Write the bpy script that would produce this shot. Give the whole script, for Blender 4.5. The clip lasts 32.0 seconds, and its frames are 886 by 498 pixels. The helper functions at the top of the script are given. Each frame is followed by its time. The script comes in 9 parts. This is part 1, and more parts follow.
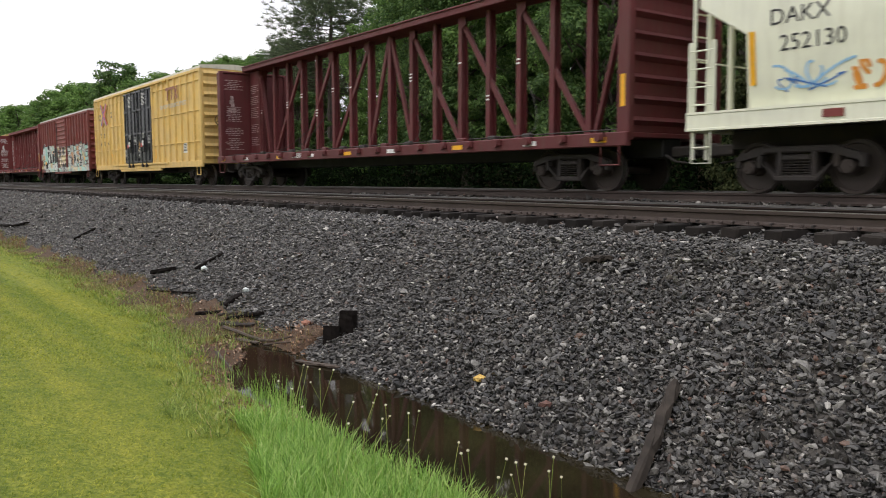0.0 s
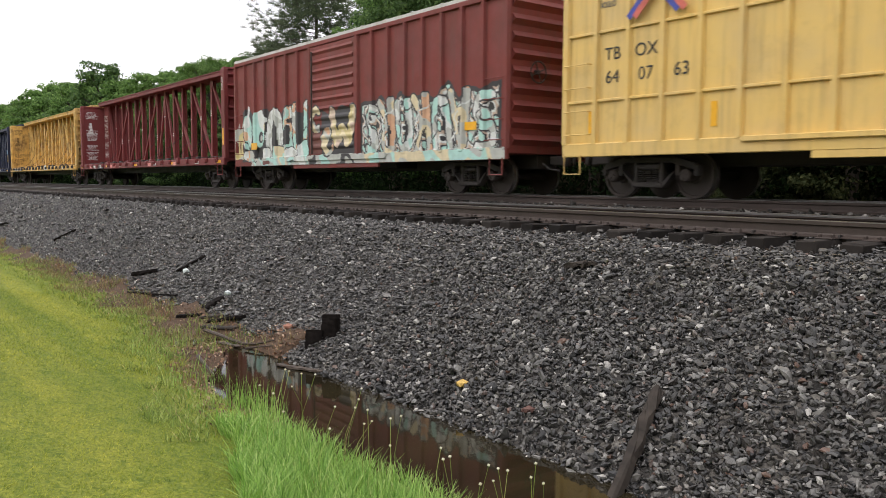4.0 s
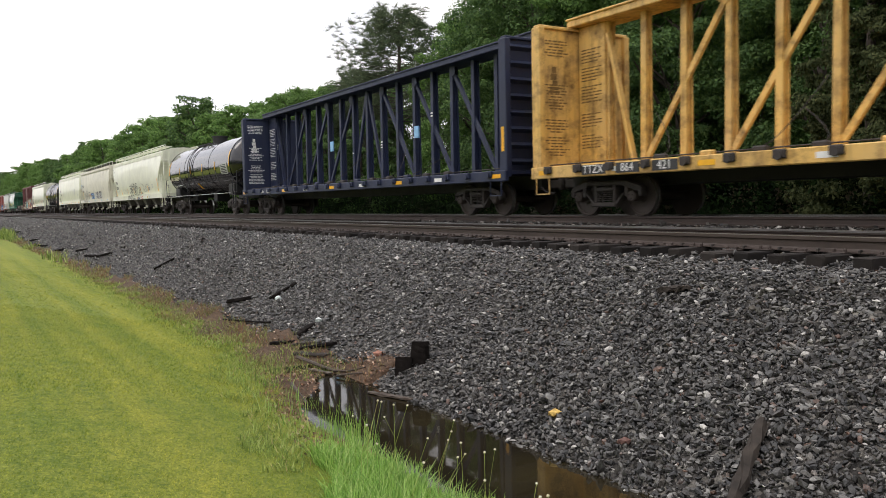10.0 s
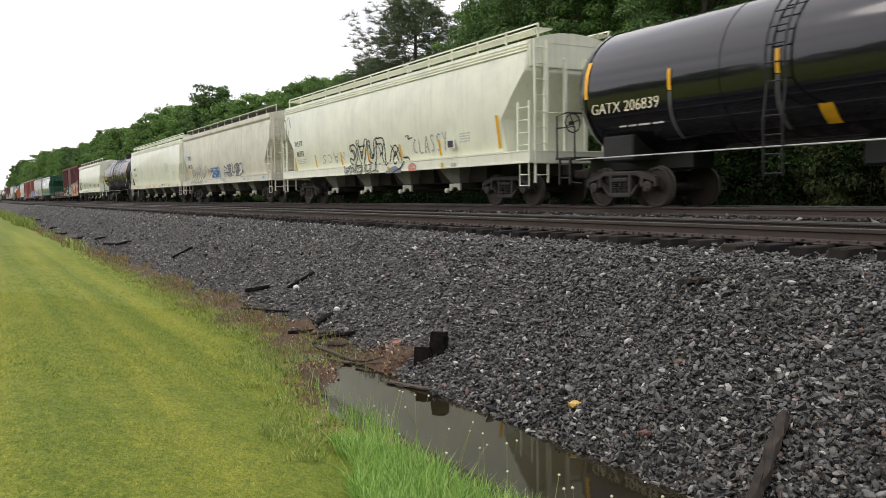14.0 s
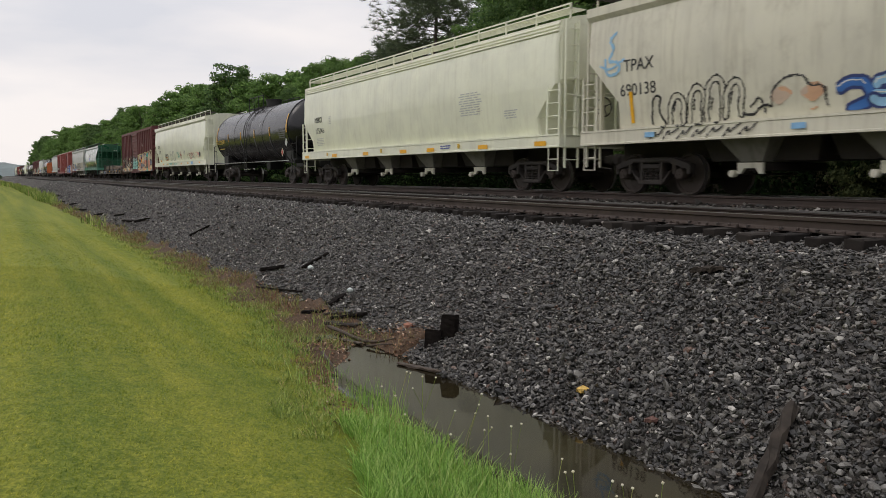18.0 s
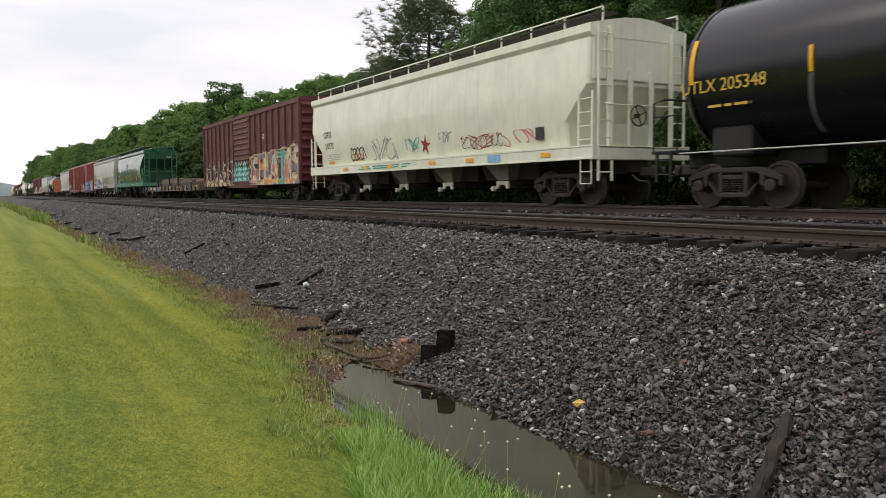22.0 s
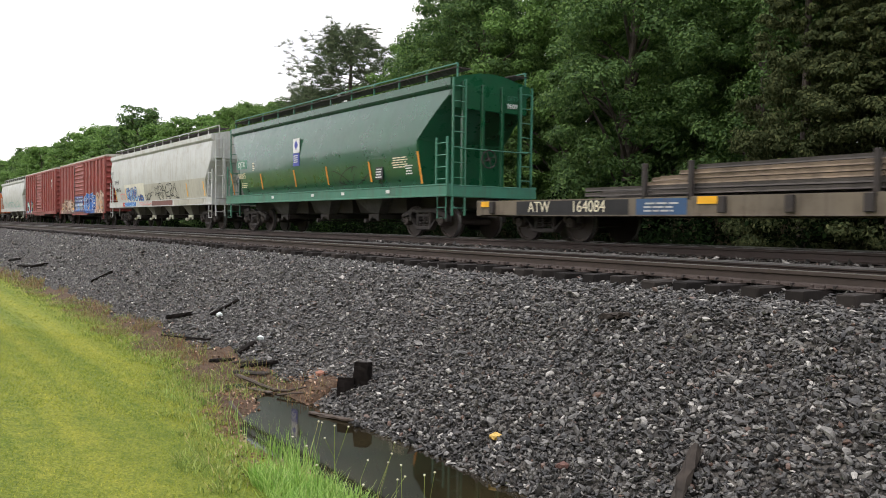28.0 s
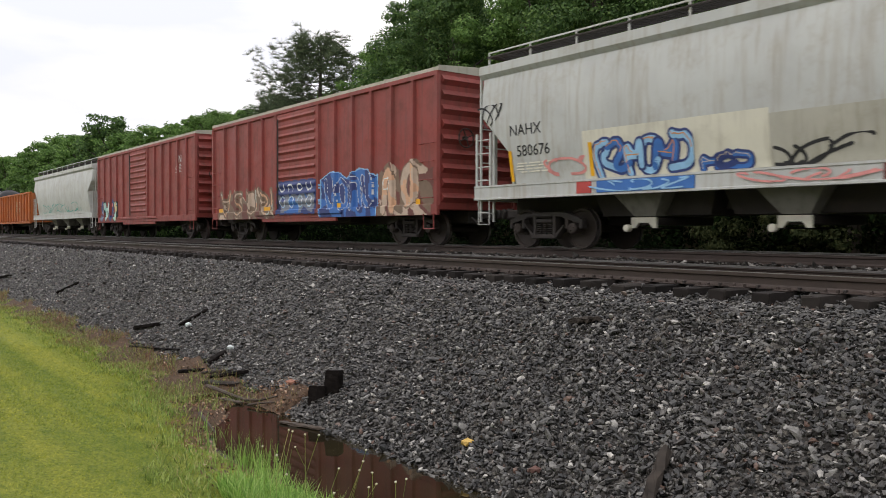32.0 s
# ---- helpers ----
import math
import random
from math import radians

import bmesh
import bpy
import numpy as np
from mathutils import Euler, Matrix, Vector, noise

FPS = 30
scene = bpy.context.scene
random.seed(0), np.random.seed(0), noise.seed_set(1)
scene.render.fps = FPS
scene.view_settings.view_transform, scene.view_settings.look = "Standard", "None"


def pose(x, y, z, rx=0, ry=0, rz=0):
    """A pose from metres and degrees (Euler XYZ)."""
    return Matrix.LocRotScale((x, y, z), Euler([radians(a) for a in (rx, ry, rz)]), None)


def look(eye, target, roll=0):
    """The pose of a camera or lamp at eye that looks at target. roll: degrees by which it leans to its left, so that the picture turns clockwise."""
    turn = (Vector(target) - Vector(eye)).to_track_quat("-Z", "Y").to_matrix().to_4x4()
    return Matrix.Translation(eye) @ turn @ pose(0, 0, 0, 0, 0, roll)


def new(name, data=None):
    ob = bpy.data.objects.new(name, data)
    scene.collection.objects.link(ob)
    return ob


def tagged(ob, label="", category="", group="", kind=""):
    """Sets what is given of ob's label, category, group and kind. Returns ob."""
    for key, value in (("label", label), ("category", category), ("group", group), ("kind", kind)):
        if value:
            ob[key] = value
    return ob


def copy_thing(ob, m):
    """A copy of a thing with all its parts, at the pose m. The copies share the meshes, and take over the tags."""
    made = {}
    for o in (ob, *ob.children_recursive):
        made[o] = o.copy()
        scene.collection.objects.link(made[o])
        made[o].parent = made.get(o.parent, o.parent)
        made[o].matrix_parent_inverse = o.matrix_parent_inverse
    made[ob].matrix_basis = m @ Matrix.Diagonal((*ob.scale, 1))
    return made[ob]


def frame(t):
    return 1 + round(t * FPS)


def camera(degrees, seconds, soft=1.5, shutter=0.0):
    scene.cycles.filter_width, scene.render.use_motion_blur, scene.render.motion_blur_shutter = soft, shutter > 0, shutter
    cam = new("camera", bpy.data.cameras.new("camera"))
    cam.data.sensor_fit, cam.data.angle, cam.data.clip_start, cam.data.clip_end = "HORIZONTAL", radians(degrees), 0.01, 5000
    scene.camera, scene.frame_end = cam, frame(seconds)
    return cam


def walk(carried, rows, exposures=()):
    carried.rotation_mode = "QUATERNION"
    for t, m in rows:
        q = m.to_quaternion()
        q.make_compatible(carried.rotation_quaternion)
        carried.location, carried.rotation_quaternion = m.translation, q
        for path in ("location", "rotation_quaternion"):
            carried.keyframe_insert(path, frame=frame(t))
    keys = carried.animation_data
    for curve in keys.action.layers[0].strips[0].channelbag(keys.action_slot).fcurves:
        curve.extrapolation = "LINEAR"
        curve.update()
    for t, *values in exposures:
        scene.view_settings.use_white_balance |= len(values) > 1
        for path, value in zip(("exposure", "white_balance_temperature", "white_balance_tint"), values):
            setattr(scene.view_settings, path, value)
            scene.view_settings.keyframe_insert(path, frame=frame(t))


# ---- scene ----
cam = camera(58.0, 32.0, soft=0.55, shutter=0.2)
PATH = [
    (0, (0.054, 0.005, 1.515), (-7.936, 5.952, 0.622), -0.27),
    (0.5, (0.054, 0.020, 1.524), (-8.181, 5.622, 0.631), -0.01),
    (1, (0.063, 0.028, 1.520), (-8.064, 5.770, 0.534), -0.32),
    (1.5, (0.057, 0.024, 1.525), (-8.004, 5.856, 0.523), -0.50),
    (2, (0.055, 0.027, 1.506), (-7.768, 6.205, 0.708), 0.21),
    (2.5, (0.055, 0.005, 1.506), (-7.815, 6.115, 0.650), 0.39),
    (3, (0.055, 0.011, 1.504), (-7.932, 5.956, 0.571), 0.91),
    (3.5, (0.052, 0.017, 1.502), (-7.835, 6.084, 0.510), 1.08),
    (5.5, (-0.021, 0.036, 1.604), (-7.961, 6.110, 1.348), -2.64),
    (6, (-0.031, 0.054, 1.608), (-8.024, 6.050, 1.197), -1.60),
    (6.5, (-0.054, 0.075, 1.606), (-7.793, 6.408, 1.631), 0.19),
    (7, (-0.051, 0.027, 1.582), (-7.681, 6.490, 1.634), 0.75),
    (7.5, (-0.052, 0.017, 1.585), (-7.876, 6.244, 1.562), 0.35),
    (8, (-0.039, 0.022, 1.580), (-7.918, 6.179, 1.455), 0.06),
    (8.5, (-0.031, 0.006, 1.577), (-7.944, 6.113, 1.287), -0.01),
    (9, (-0.039, 0.004, 1.580), (-8.224, 5.736, 1.198), -0.37),
    (9.5, (-0.028, 0.007, 1.583), (-8.488, 5.314, 1.066), -0.22),
    (10, (-0.027, 0.012, 1.586), (-8.514, 5.269, 1.011), -1.16),
    (10.5, (-0.025, -0.001, 1.583), (-8.575, 5.153, 1.005), -0.47),
    (11, (-0.015, 0.020, 1.582), (-8.443, 5.375, 1.043), -0.12),
    (11.5, (-0.012, 0.035, 1.584), (-8.221, 5.720, 1.045), 0.30),
    (12, (-0.002, 0.053, 1.583), (-8.177, 5.787, 1.045), 0.48),
    (12.5, (0.007, 0.032, 1.576), (-8.422, 5.378, 0.966), 1.33),
    (13, (-0.020, -0.002, 1.589), (-8.817, 4.710, 0.960), 1.01),
    (13.5, (-0.042, -0.032, 1.593), (-8.566, 5.136, 0.798), -1.90),
    (14, (-0.051, -0.043, 1.604), (-8.628, 5.050, 0.899), -0.97),
    (14.5, (-0.027, -0.039, 1.586), (-8.608, 5.060, 0.968), 0.81),
    (15, (-0.021, -0.030, 1.590), (-8.697, 4.890, 0.872), 1.85),
    (15.5, (-0.007, -0.028, 1.593), (-8.854, 4.563, 0.790), 0.55),
    (17.5, (-0.013, 0.008, 1.592), (-8.689, 4.888, 0.637), 0.02),
    (18, (-0.011, 0.001, 1.597), (-8.681, 4.901, 0.690), 0.12),
    (18.5, (-0.007, -0.003, 1.598), (-8.617, 5.016, 0.770), 0.19),
    (19, (-0.001, -0.000, 1.599), (-8.548, 5.136, 0.845), 0.31),
    (19.5, (-0.008, -0.003, 1.594), (-8.500, 5.237, 0.935), 0.55),
    (20, (-0.002, 0.002, 1.600), (-8.549, 5.151, 0.938), 0.13),
    (20.5, (-0.001, -0.002, 1.596), (-8.546, 5.143, 0.879), -0.15),
    (21, (-0.006, -0.000, 1.597), (-8.579, 5.094, 0.860), -0.29),
    (21.5, (-0.002, -0.000, 1.600), (-8.622, 5.013, 0.848), -0.43),
    (22, (0.008, 0.002, 1.606), (-8.647, 4.958, 0.883), -0.54),
    (22.5, (0.009, 0.001, 1.604), (-8.638, 4.977, 0.922), -0.48),
    (23, (0.007, 0.001, 1.604), (-8.648, 4.968, 0.956), -0.62),
    (23.5, (0.004, -0.003, 1.603), (-8.732, 4.815, 0.926), -0.94),
    (24, (0.010, -0.009, 1.599), (-8.790, 4.674, 0.807), -0.91),
    (24.5, (0.007, 0.000, 1.595), (-8.815, 4.632, 0.750), -0.79),
    (26.5, (0.008, -0.005, 1.613), (-8.598, 5.046, 0.968), -0.51),
    (27, (0.001, 0.002, 1.596), (-8.339, 5.492, 1.044), -0.10),
    (27.5, (0.000, -0.008, 1.594), (-8.175, 5.732, 1.123), 0.36),
    (28, (0.006, -0.011, 1.602), (-8.117, 5.814, 1.283), 0.70),
    (28.5, (0.005, -0.004, 1.593), (-8.258, 5.612, 1.160), 0.86),
    (29, (0.007, 0.001, 1.590), (-8.268, 5.600, 1.160), 0.71),
    (29.5, (0.010, -0.006, 1.596), (-8.218, 5.662, 1.165), 0.84),
    (30, (0.007, 0.001, 1.601), (-8.218, 5.668, 1.107), 0.94),
    (30.5, (0.014, -0.008, 1.597), (-8.172, 5.715, 1.108), 0.70),
    (31, (0.019, -0.004, 1.600), (-8.091, 5.827, 1.132), 0.40),
    (31.5, (0.031, -0.003, 1.604), (-8.066, 5.850, 1.186), -0.07),
    (32, (0.016, 0.006, 1.590), (-7.899, 6.114, 1.365), 0.15),
]
# seconds, stops, kelvin, tint
EXPOSURES = [(t, e, 6850 if 17 < t < 26 else 6750, 15) for t, e in [(0, 0.18), (1, 0.55), (2, 0.55), (3.5, 0.42), (6, 0.19), (8, 0.36), (10, 0.27), (12, 0.41), (13, 0.0), (14, 0.16), (15, 0.0), (15.5, -0.1), (17.5, -0.35), (20, -0.31), (21, -0.28), (22, -0.08), (23, -0.28), (24.5, -0.34), (27, 0.47), (28, 0.52), (29, 0.36), (30, 0.35), (31, 0.14), (32, 0.03)]]
walk(cam, [(t, look(eye, target, roll)) for t, eye, target, roll in PATH], EXPOSURES)
# how far the train has rolled: seconds, metres
SHIFT = [(0, 0.00), (1, 10.38), (2, 20.68), (4, 41.06), (6, 61.10), (8, 80.72), (10, 100.29), (12, 120.16), (14, 140.18), (16, 160.21), (18, 180.19), (20, 200.06), (22, 219.83), (24, 239.52), (26, 259.25), (28, 279.09), (30, 298.93), (31, 308.80), (32, 318.64)]
# ---------- world and light ----------
world = bpy.data.worlds.new("overcast_sky")
scene.world = world
world.use_nodes = True
wn, wl = world.node_tree.nodes, world.node_tree.links
wn.clear()
w_out = wn.new("ShaderNodeOutputWorld")
w_bg = wn.new("ShaderNodeBackground")
w_sky = wn.new("ShaderNodeTexSky")
w_sky.sky_type = "NISHITA"
w_sky.sun_disc = False
w_sky.sun_elevation = radians(52)
w_sky.sun_rotation = radians(215)
w_scale = wn.new("ShaderNodeVectorMath")
w_scale.operation = "SCALE"
w_scale.inputs["Scale"].default_value = 0.10
w_tc = wn.new("ShaderNodeTexCoord")
w_map = wn.new("ShaderNodeMapping")
w_map.inputs["Scale"].default_value = (1.2, 1.2, 5.0)
w_noise = wn.new("ShaderNodeTexNoise")
w_noise.inputs["Scale"].default_value = 2.2
w_noise.inputs["Detail"].default_value = 6.0
w_ramp = wn.new("ShaderNodeValToRGB")
w_ramp.color_ramp.elements[0].position, w_ramp.color_ramp.elements[0].color = 0.36, (0.74, 0.79, 0.86, 1)
w_ramp.color_ramp.elements[1].position, w_ramp.color_ramp.elements[1].color = 0.66, (1.0, 1.0, 1.0, 1)
w_mix = wn.new("ShaderNodeMixRGB")
w_mix.inputs[0].default_value = 0.93
w_bg.inputs["Strength"].default_value = 1.0
wl.new(w_tc.outputs["Generated"], w_map.inputs["Vector"])
wl.new(w_map.outputs["Vector"], w_noise.inputs["Vector"])
wl.new(w_noise.outputs["Fac"], w_ramp.inputs["Fac"])
wl.new(w_sky.outputs["Color"], w_scale.inputs[0])
wl.new(w_scale.outputs["Vector"], w_mix.inputs[1])
wl.new(w_ramp.outputs["Color"], w_mix.inputs[2])
# an overcast sky is brighter overhead than at the horizon
w_sep = wn.new("ShaderNodeSeparateXYZ")
w_high = wn.new("ShaderNodeMapRange")
w_high.inputs["From Min"].default_value, w_high.inputs["From Max"].default_value = 0.15, 1.0
w_high.inputs["To Min"].default_value, w_high.inputs["To Max"].default_value = 1.2, 1.62
w_grad = wn.new("ShaderNodeVectorMath")
w_grad.operation = "SCALE"
wl.new(w_tc.outputs["Generated"], w_sep.inputs["Vector"])
wl.new(w_sep.outputs["Z"], w_high.inputs["Value"])
wl.new(w_mix.outputs["Color"], w_grad.inputs[0])
wl.new(w_high.outputs["Result"], w_grad.inputs["Scale"])
wl.new(w_grad.outputs["Vector"], w_bg.inputs["Color"])
wl.new(w_bg.outputs["Background"], w_out.inputs["Surface"])

sun = new("sun", bpy.data.lights.new("sun", "SUN"))
sun.data.energy, sun.data.angle, sun.data.color = 0.6, radians(25), (1.0, 0.97, 0.92)
sun.matrix_world = look((-30, -50, 70), (0, 0, 0))


# ---------- materials ----------
def base_material(name):
    m = bpy.data.materials.new(name)
    m.use_nodes = True
    nt = m.node_tree
    return m, nt.nodes, nt.links, nt.nodes["Principled BSDF"]


def noise_node(n, l, scale, detail=4.0, stretch=None, coord="Object", rough=0.55):
    tc = n.new("ShaderNodeTexCoord")
    tex = n.new("ShaderNodeTexNoise")
    tex.inputs["Scale"].default_value = scale
    tex.inputs["Detail"].default_value = detail
    tex.inputs["Roughness"].default_value = rough
    if stretch:
        mp = n.new("ShaderNodeMapping")
        mp.inputs["Scale"].default_value = stretch
        l.new(tc.outputs[coord], mp.inputs["Vector"])
        l.new(mp.outputs["Vector"], tex.inputs["Vector"])
    else:
        l.new(tc.outputs[coord], tex.inputs["Vector"])
    return tex


def ramp_node(n, l, source, stops):
    r = n.new("ShaderNodeValToRGB")
    el = r.color_ramp.elements
    while len(el) < len(stops):
        el.new(0.5)
    for e, (p, c) in zip(el, stops):
        e.position = p
        e.color = (*c, 1) if len(c) == 3 else c
    l.new(source, r.inputs["Fac"])
    return r


def mix_node(n, l, fac, a, b, blend="MIX"):
    mx = n.new("ShaderNodeMixRGB")
    mx.blend_type = blend
    for sock, val in ((mx.inputs[0], fac), (mx.inputs[1], a), (mx.inputs[2], b)):
        if isinstance(val, (int, float)):
            sock.default_value = val
        elif isinstance(val, tuple):
            sock.default_value = (*val, 1) if len(val) == 3 else val
        else:
            l.new(val, sock)
    return mx


def bump_node(n, l, bsdf, height, strength, dist=0.02):
    b = n.new("ShaderNodeBump")
    b.inputs["Strength"].default_value = strength
    b.inputs["Distance"].default_value = dist
    l.new(height, b.inputs["Height"])
    l.new(b.outputs["Normal"], bsdf.inputs["Normal"])


def paint(name, colour, rough=0.5, dirt=(0.09, 0.065, 0.045), dirty=0.45, streak=0.5, metal=0.0, coat=0.0, dents=0.25, dull=0.3, worn=0.52):
    """Painted steel: fading in patches, vertical streaks of grime, fine scuffs."""
    m, n, l, b = base_material(name)
    patch = noise_node(n, l, 0.9, 5.0)
    fade = tuple(min(1.0, c * 0.76 + 0.10 * max(colour) ** 1.3) for c in colour)
    p_ramp = ramp_node(n, l, patch.outputs["Fac"], [(0.38, colour), (0.72, fade)])
    streaks = noise_node(n, l, 3.0, 5.0, stretch=(2.6, 2.6, 0.16))
    s_ramp = ramp_node(n, l, streaks.outputs["Fac"], [(0.50, (0, 0, 0)), (0.78, (streak, streak, streak))])
    c1 = mix_node(n, l, s_ramp.outputs["Color"], p_ramp.outputs["Color"], dirt)
    grime = noise_node(n, l, 2.2, 7.0, rough=0.7)
    g_ramp = ramp_node(n, l, grime.outputs["Fac"], [(worn, (0, 0, 0)), (worn + 0.28, (dirty, dirty, dirty))])
    c2 = mix_node(n, l, g_ramp.outputs["Color"], c1.outputs["Color"], dirt)
    l.new(c2.outputs["Color"], b.inputs["Base Color"])
    r_ramp = ramp_node(n, l, grime.outputs["Fac"], [(0.3, (rough, rough, rough)), (0.8, (min(1, rough + dull),) * 3)])
    l.new(r_ramp.outputs["Color"], b.inputs["Roughness"])
    b.inputs["Metallic"].default_value = metal
    b.inputs["Coat Weight"].default_value = coat
    dent = noise_node(n, l, 1.4, 2.0)
    bump_node(n, l, b, dent.outputs["Fac"], dents, 0.03)
    return m


def plain(name, colour, rough=0.6, vary=0.25, scale=6.0, metal=0.0, spec=0.5):
    m, n, l, b = base_material(name)
    t = noise_node(n, l, scale, 5.0)
    dark = tuple(c * (1 - vary) for c in colour)
    lite = tuple(min(1.0, c * (1 + vary)) for c in colour)
    r = ramp_node(n, l, t.outputs["Fac"], [(0.3, dark), (0.7, lite)])
    l.new(r.outputs["Color"], b.inputs["Base Color"])
    b.inputs["Roughness"].default_value = rough
    b.inputs["Metallic"].default_value = metal
    b.inputs["Specular IOR Level"].default_value = spec
    bump_node(n, l, b, t.outputs["Fac"], 0.2, 0.01)
    return m


def swaths(n, l, colour):
    """Mower stripes along the lawn, and patches of paler turf."""
    swath = noise_node(n, l, 1.0, 2.5, stretch=(0.035, 1.25, 0.3))
    sr = ramp_node(n, l, swath.outputs["Fac"], [(0.38, (0.68, 0.77, 0.62)), (0.50, (0.89, 0.90, 0.78)), (0.60, (1.06, 1.01, 0.87))])
    c = mix_node(n, l, 1.0, colour, sr.outputs["Color"], "MULTIPLY")
    blot = noise_node(n, l, 1.5, 6.0, rough=0.7)
    br = ramp_node(n, l, blot.outputs["Fac"], [(0.36, (0.84, 0.91, 0.86)), (0.52, (1.0, 1.0, 1.0)), (0.66, (1.07, 1.05, 1.06))])
    c = mix_node(n, l, 1.0, c.outputs["Color"], br.outputs["Color"], "MULTIPLY")
    tuft = noise_node(n, l, 9.0, 4.0, rough=0.7)
    tf = ramp_node(n, l, tuft.outputs["Fac"], [(0.34, (0.72, 0.80, 0.72)), (0.5, (1.0, 1.0, 1.0)), (0.68, (1.20, 1.14, 1.20))])
    c = mix_node(n, l, 1.0, c.outputs["Color"], tf.outputs["Color"], "MULTIPLY")
    tip = noise_node(n, l, 34.0, 3.0, rough=0.7)
    tr = ramp_node(n, l, tip.outputs["Fac"], [(0.34, (0.62, 0.70, 0.62)), (0.5, (0.98, 1.0, 0.98)), (0.68, (1.36, 1.26, 1.36))])
    return mix_node(n, l, 1.0, c.outputs["Color"], tr.outputs["Color"], "MULTIPLY")


def island_material(name, stops, rough=0.6, translucent=0.0, by_object=False, bump=None, spec=0.5, turf=False):
    """Colour drawn piece by piece from a ramp."""
    m, n, l, b = base_material(name)
    if by_object:
        src = n.new("ShaderNodeObjectInfo").outputs["Random"]
    else:
        src = n.new("ShaderNodeNewGeometry").outputs["Random Per Island"]
    r = ramp_node(n, l, src, stops)
    col = r.outputs["Color"]
    if turf:
        col = swaths(n, l, col).outputs["Color"]
    if bump:
        t = noise_node(n, l, bump, 4.0)
        v = ramp_node(n, l, t.outputs["Fac"], [(0.3, (0.65, 0.65, 0.65)), (0.7, (1.15, 1.15, 1.15))])
        col = mix_node(n, l, 1.0, col, v.outputs["Color"], "MULTIPLY").outputs["Color"]
        bump_node(n, l, b, t.outputs["Fac"], 0.35, 0.01)
    l.new(col, b.inputs["Base Color"])
    b.inputs["Roughness"].default_value = rough
    b.inputs["Specular IOR Level"].default_value = spec
    if translucent:
        tr = n.new("ShaderNodeBsdfTranslucent")
        l.new(col, tr.inputs["Color"])
        ms = n.new("ShaderNodeMixShader")
        ms.inputs[0].default_value = translucent
        l.new(b.outputs["BSDF"], ms.inputs[1])
        l.new(tr.outputs["BSDF"], ms.inputs[2])
        l.new(ms.outputs["Shader"], n["Material Output"].inputs["Surface"])
    return m


STONE_STOPS = [(0.0, (0.0060, 0.0058, 0.0055)), (0.20, (0.0165, 0.0160, 0.0150)), (0.32, (0.0370, 0.0310, 0.0260)), (0.42, (0.0290, 0.0280, 0.0255)), (0.60, (0.0550, 0.0525, 0.0470)), (0.72, (0.0850, 0.0770, 0.0670)),
               (0.83, (0.1250, 0.1200, 0.1090)), (0.91, (0.2300, 0.2200, 0.2000)), (0.940, (0.1300, 0.0690, 0.0450)), (0.955, (0.0450, 0.0428, 0.0405)), (0.98, (0.3300, 0.3140, 0.2840)), (1.0, (0.5700, 0.5440, 0.4950))]
M_STONE = island_material("wet_crushed_granite", STONE_STOPS, rough=0.38, bump=38.0, spec=0.55)
M_STONE_ONE = island_material("crushed_granite_piece", STONE_STOPS, rough=0.42, by_object=True, bump=38.0, spec=0.6)


def ballast_material():
    m, n, l, b = base_material("ballast_bed_gravel")
    tc = n.new("ShaderNodeTexCoord")
    vo = n.new("ShaderNodeTexVoronoi")
    vo.inputs["Scale"].default_value = 17.0
    l.new(tc.outputs["Object"], vo.inputs["Vector"])
    bw = n.new("ShaderNodeSeparateColor")
    l.new(vo.outputs["Color"], bw.inputs["Color"])
    r = ramp_node(n, l, bw.outputs["Red"], [(0.0, (0.018, 0.017, 0.016)), (0.5, (0.054, 0.051, 0.047)), (0.85, (0.115, 0.108, 0.098)), (1.0, (0.25, 0.24, 0.215))])
    wide = noise_node(n, l, 0.55, 5.0)
    wr = ramp_node(n, l, wide.outputs["Fac"], [(0.35, (0.8, 0.8, 0.82)), (0.7, (1.12, 1.07, 1.0))])
    c = mix_node(n, l, 1.0, r.outputs["Color"], wr.outputs["Color"], "MULTIPLY")
    l.new(c.outputs["Color"], b.inputs["Base Color"])
    b.inputs["Roughness"].default_value = 0.75
    b.inputs["Specular IOR Level"].default_value = 0.2
    inv = n.new("ShaderNodeMath")
    inv.operation = "SUBTRACT"
    inv.inputs[0].default_value = 1.0
    l.new(vo.outputs["Distance"], inv.inputs[1])
    bump_node(n, l, b, inv.outputs["Value"], 1.0, 0.05)
    return m


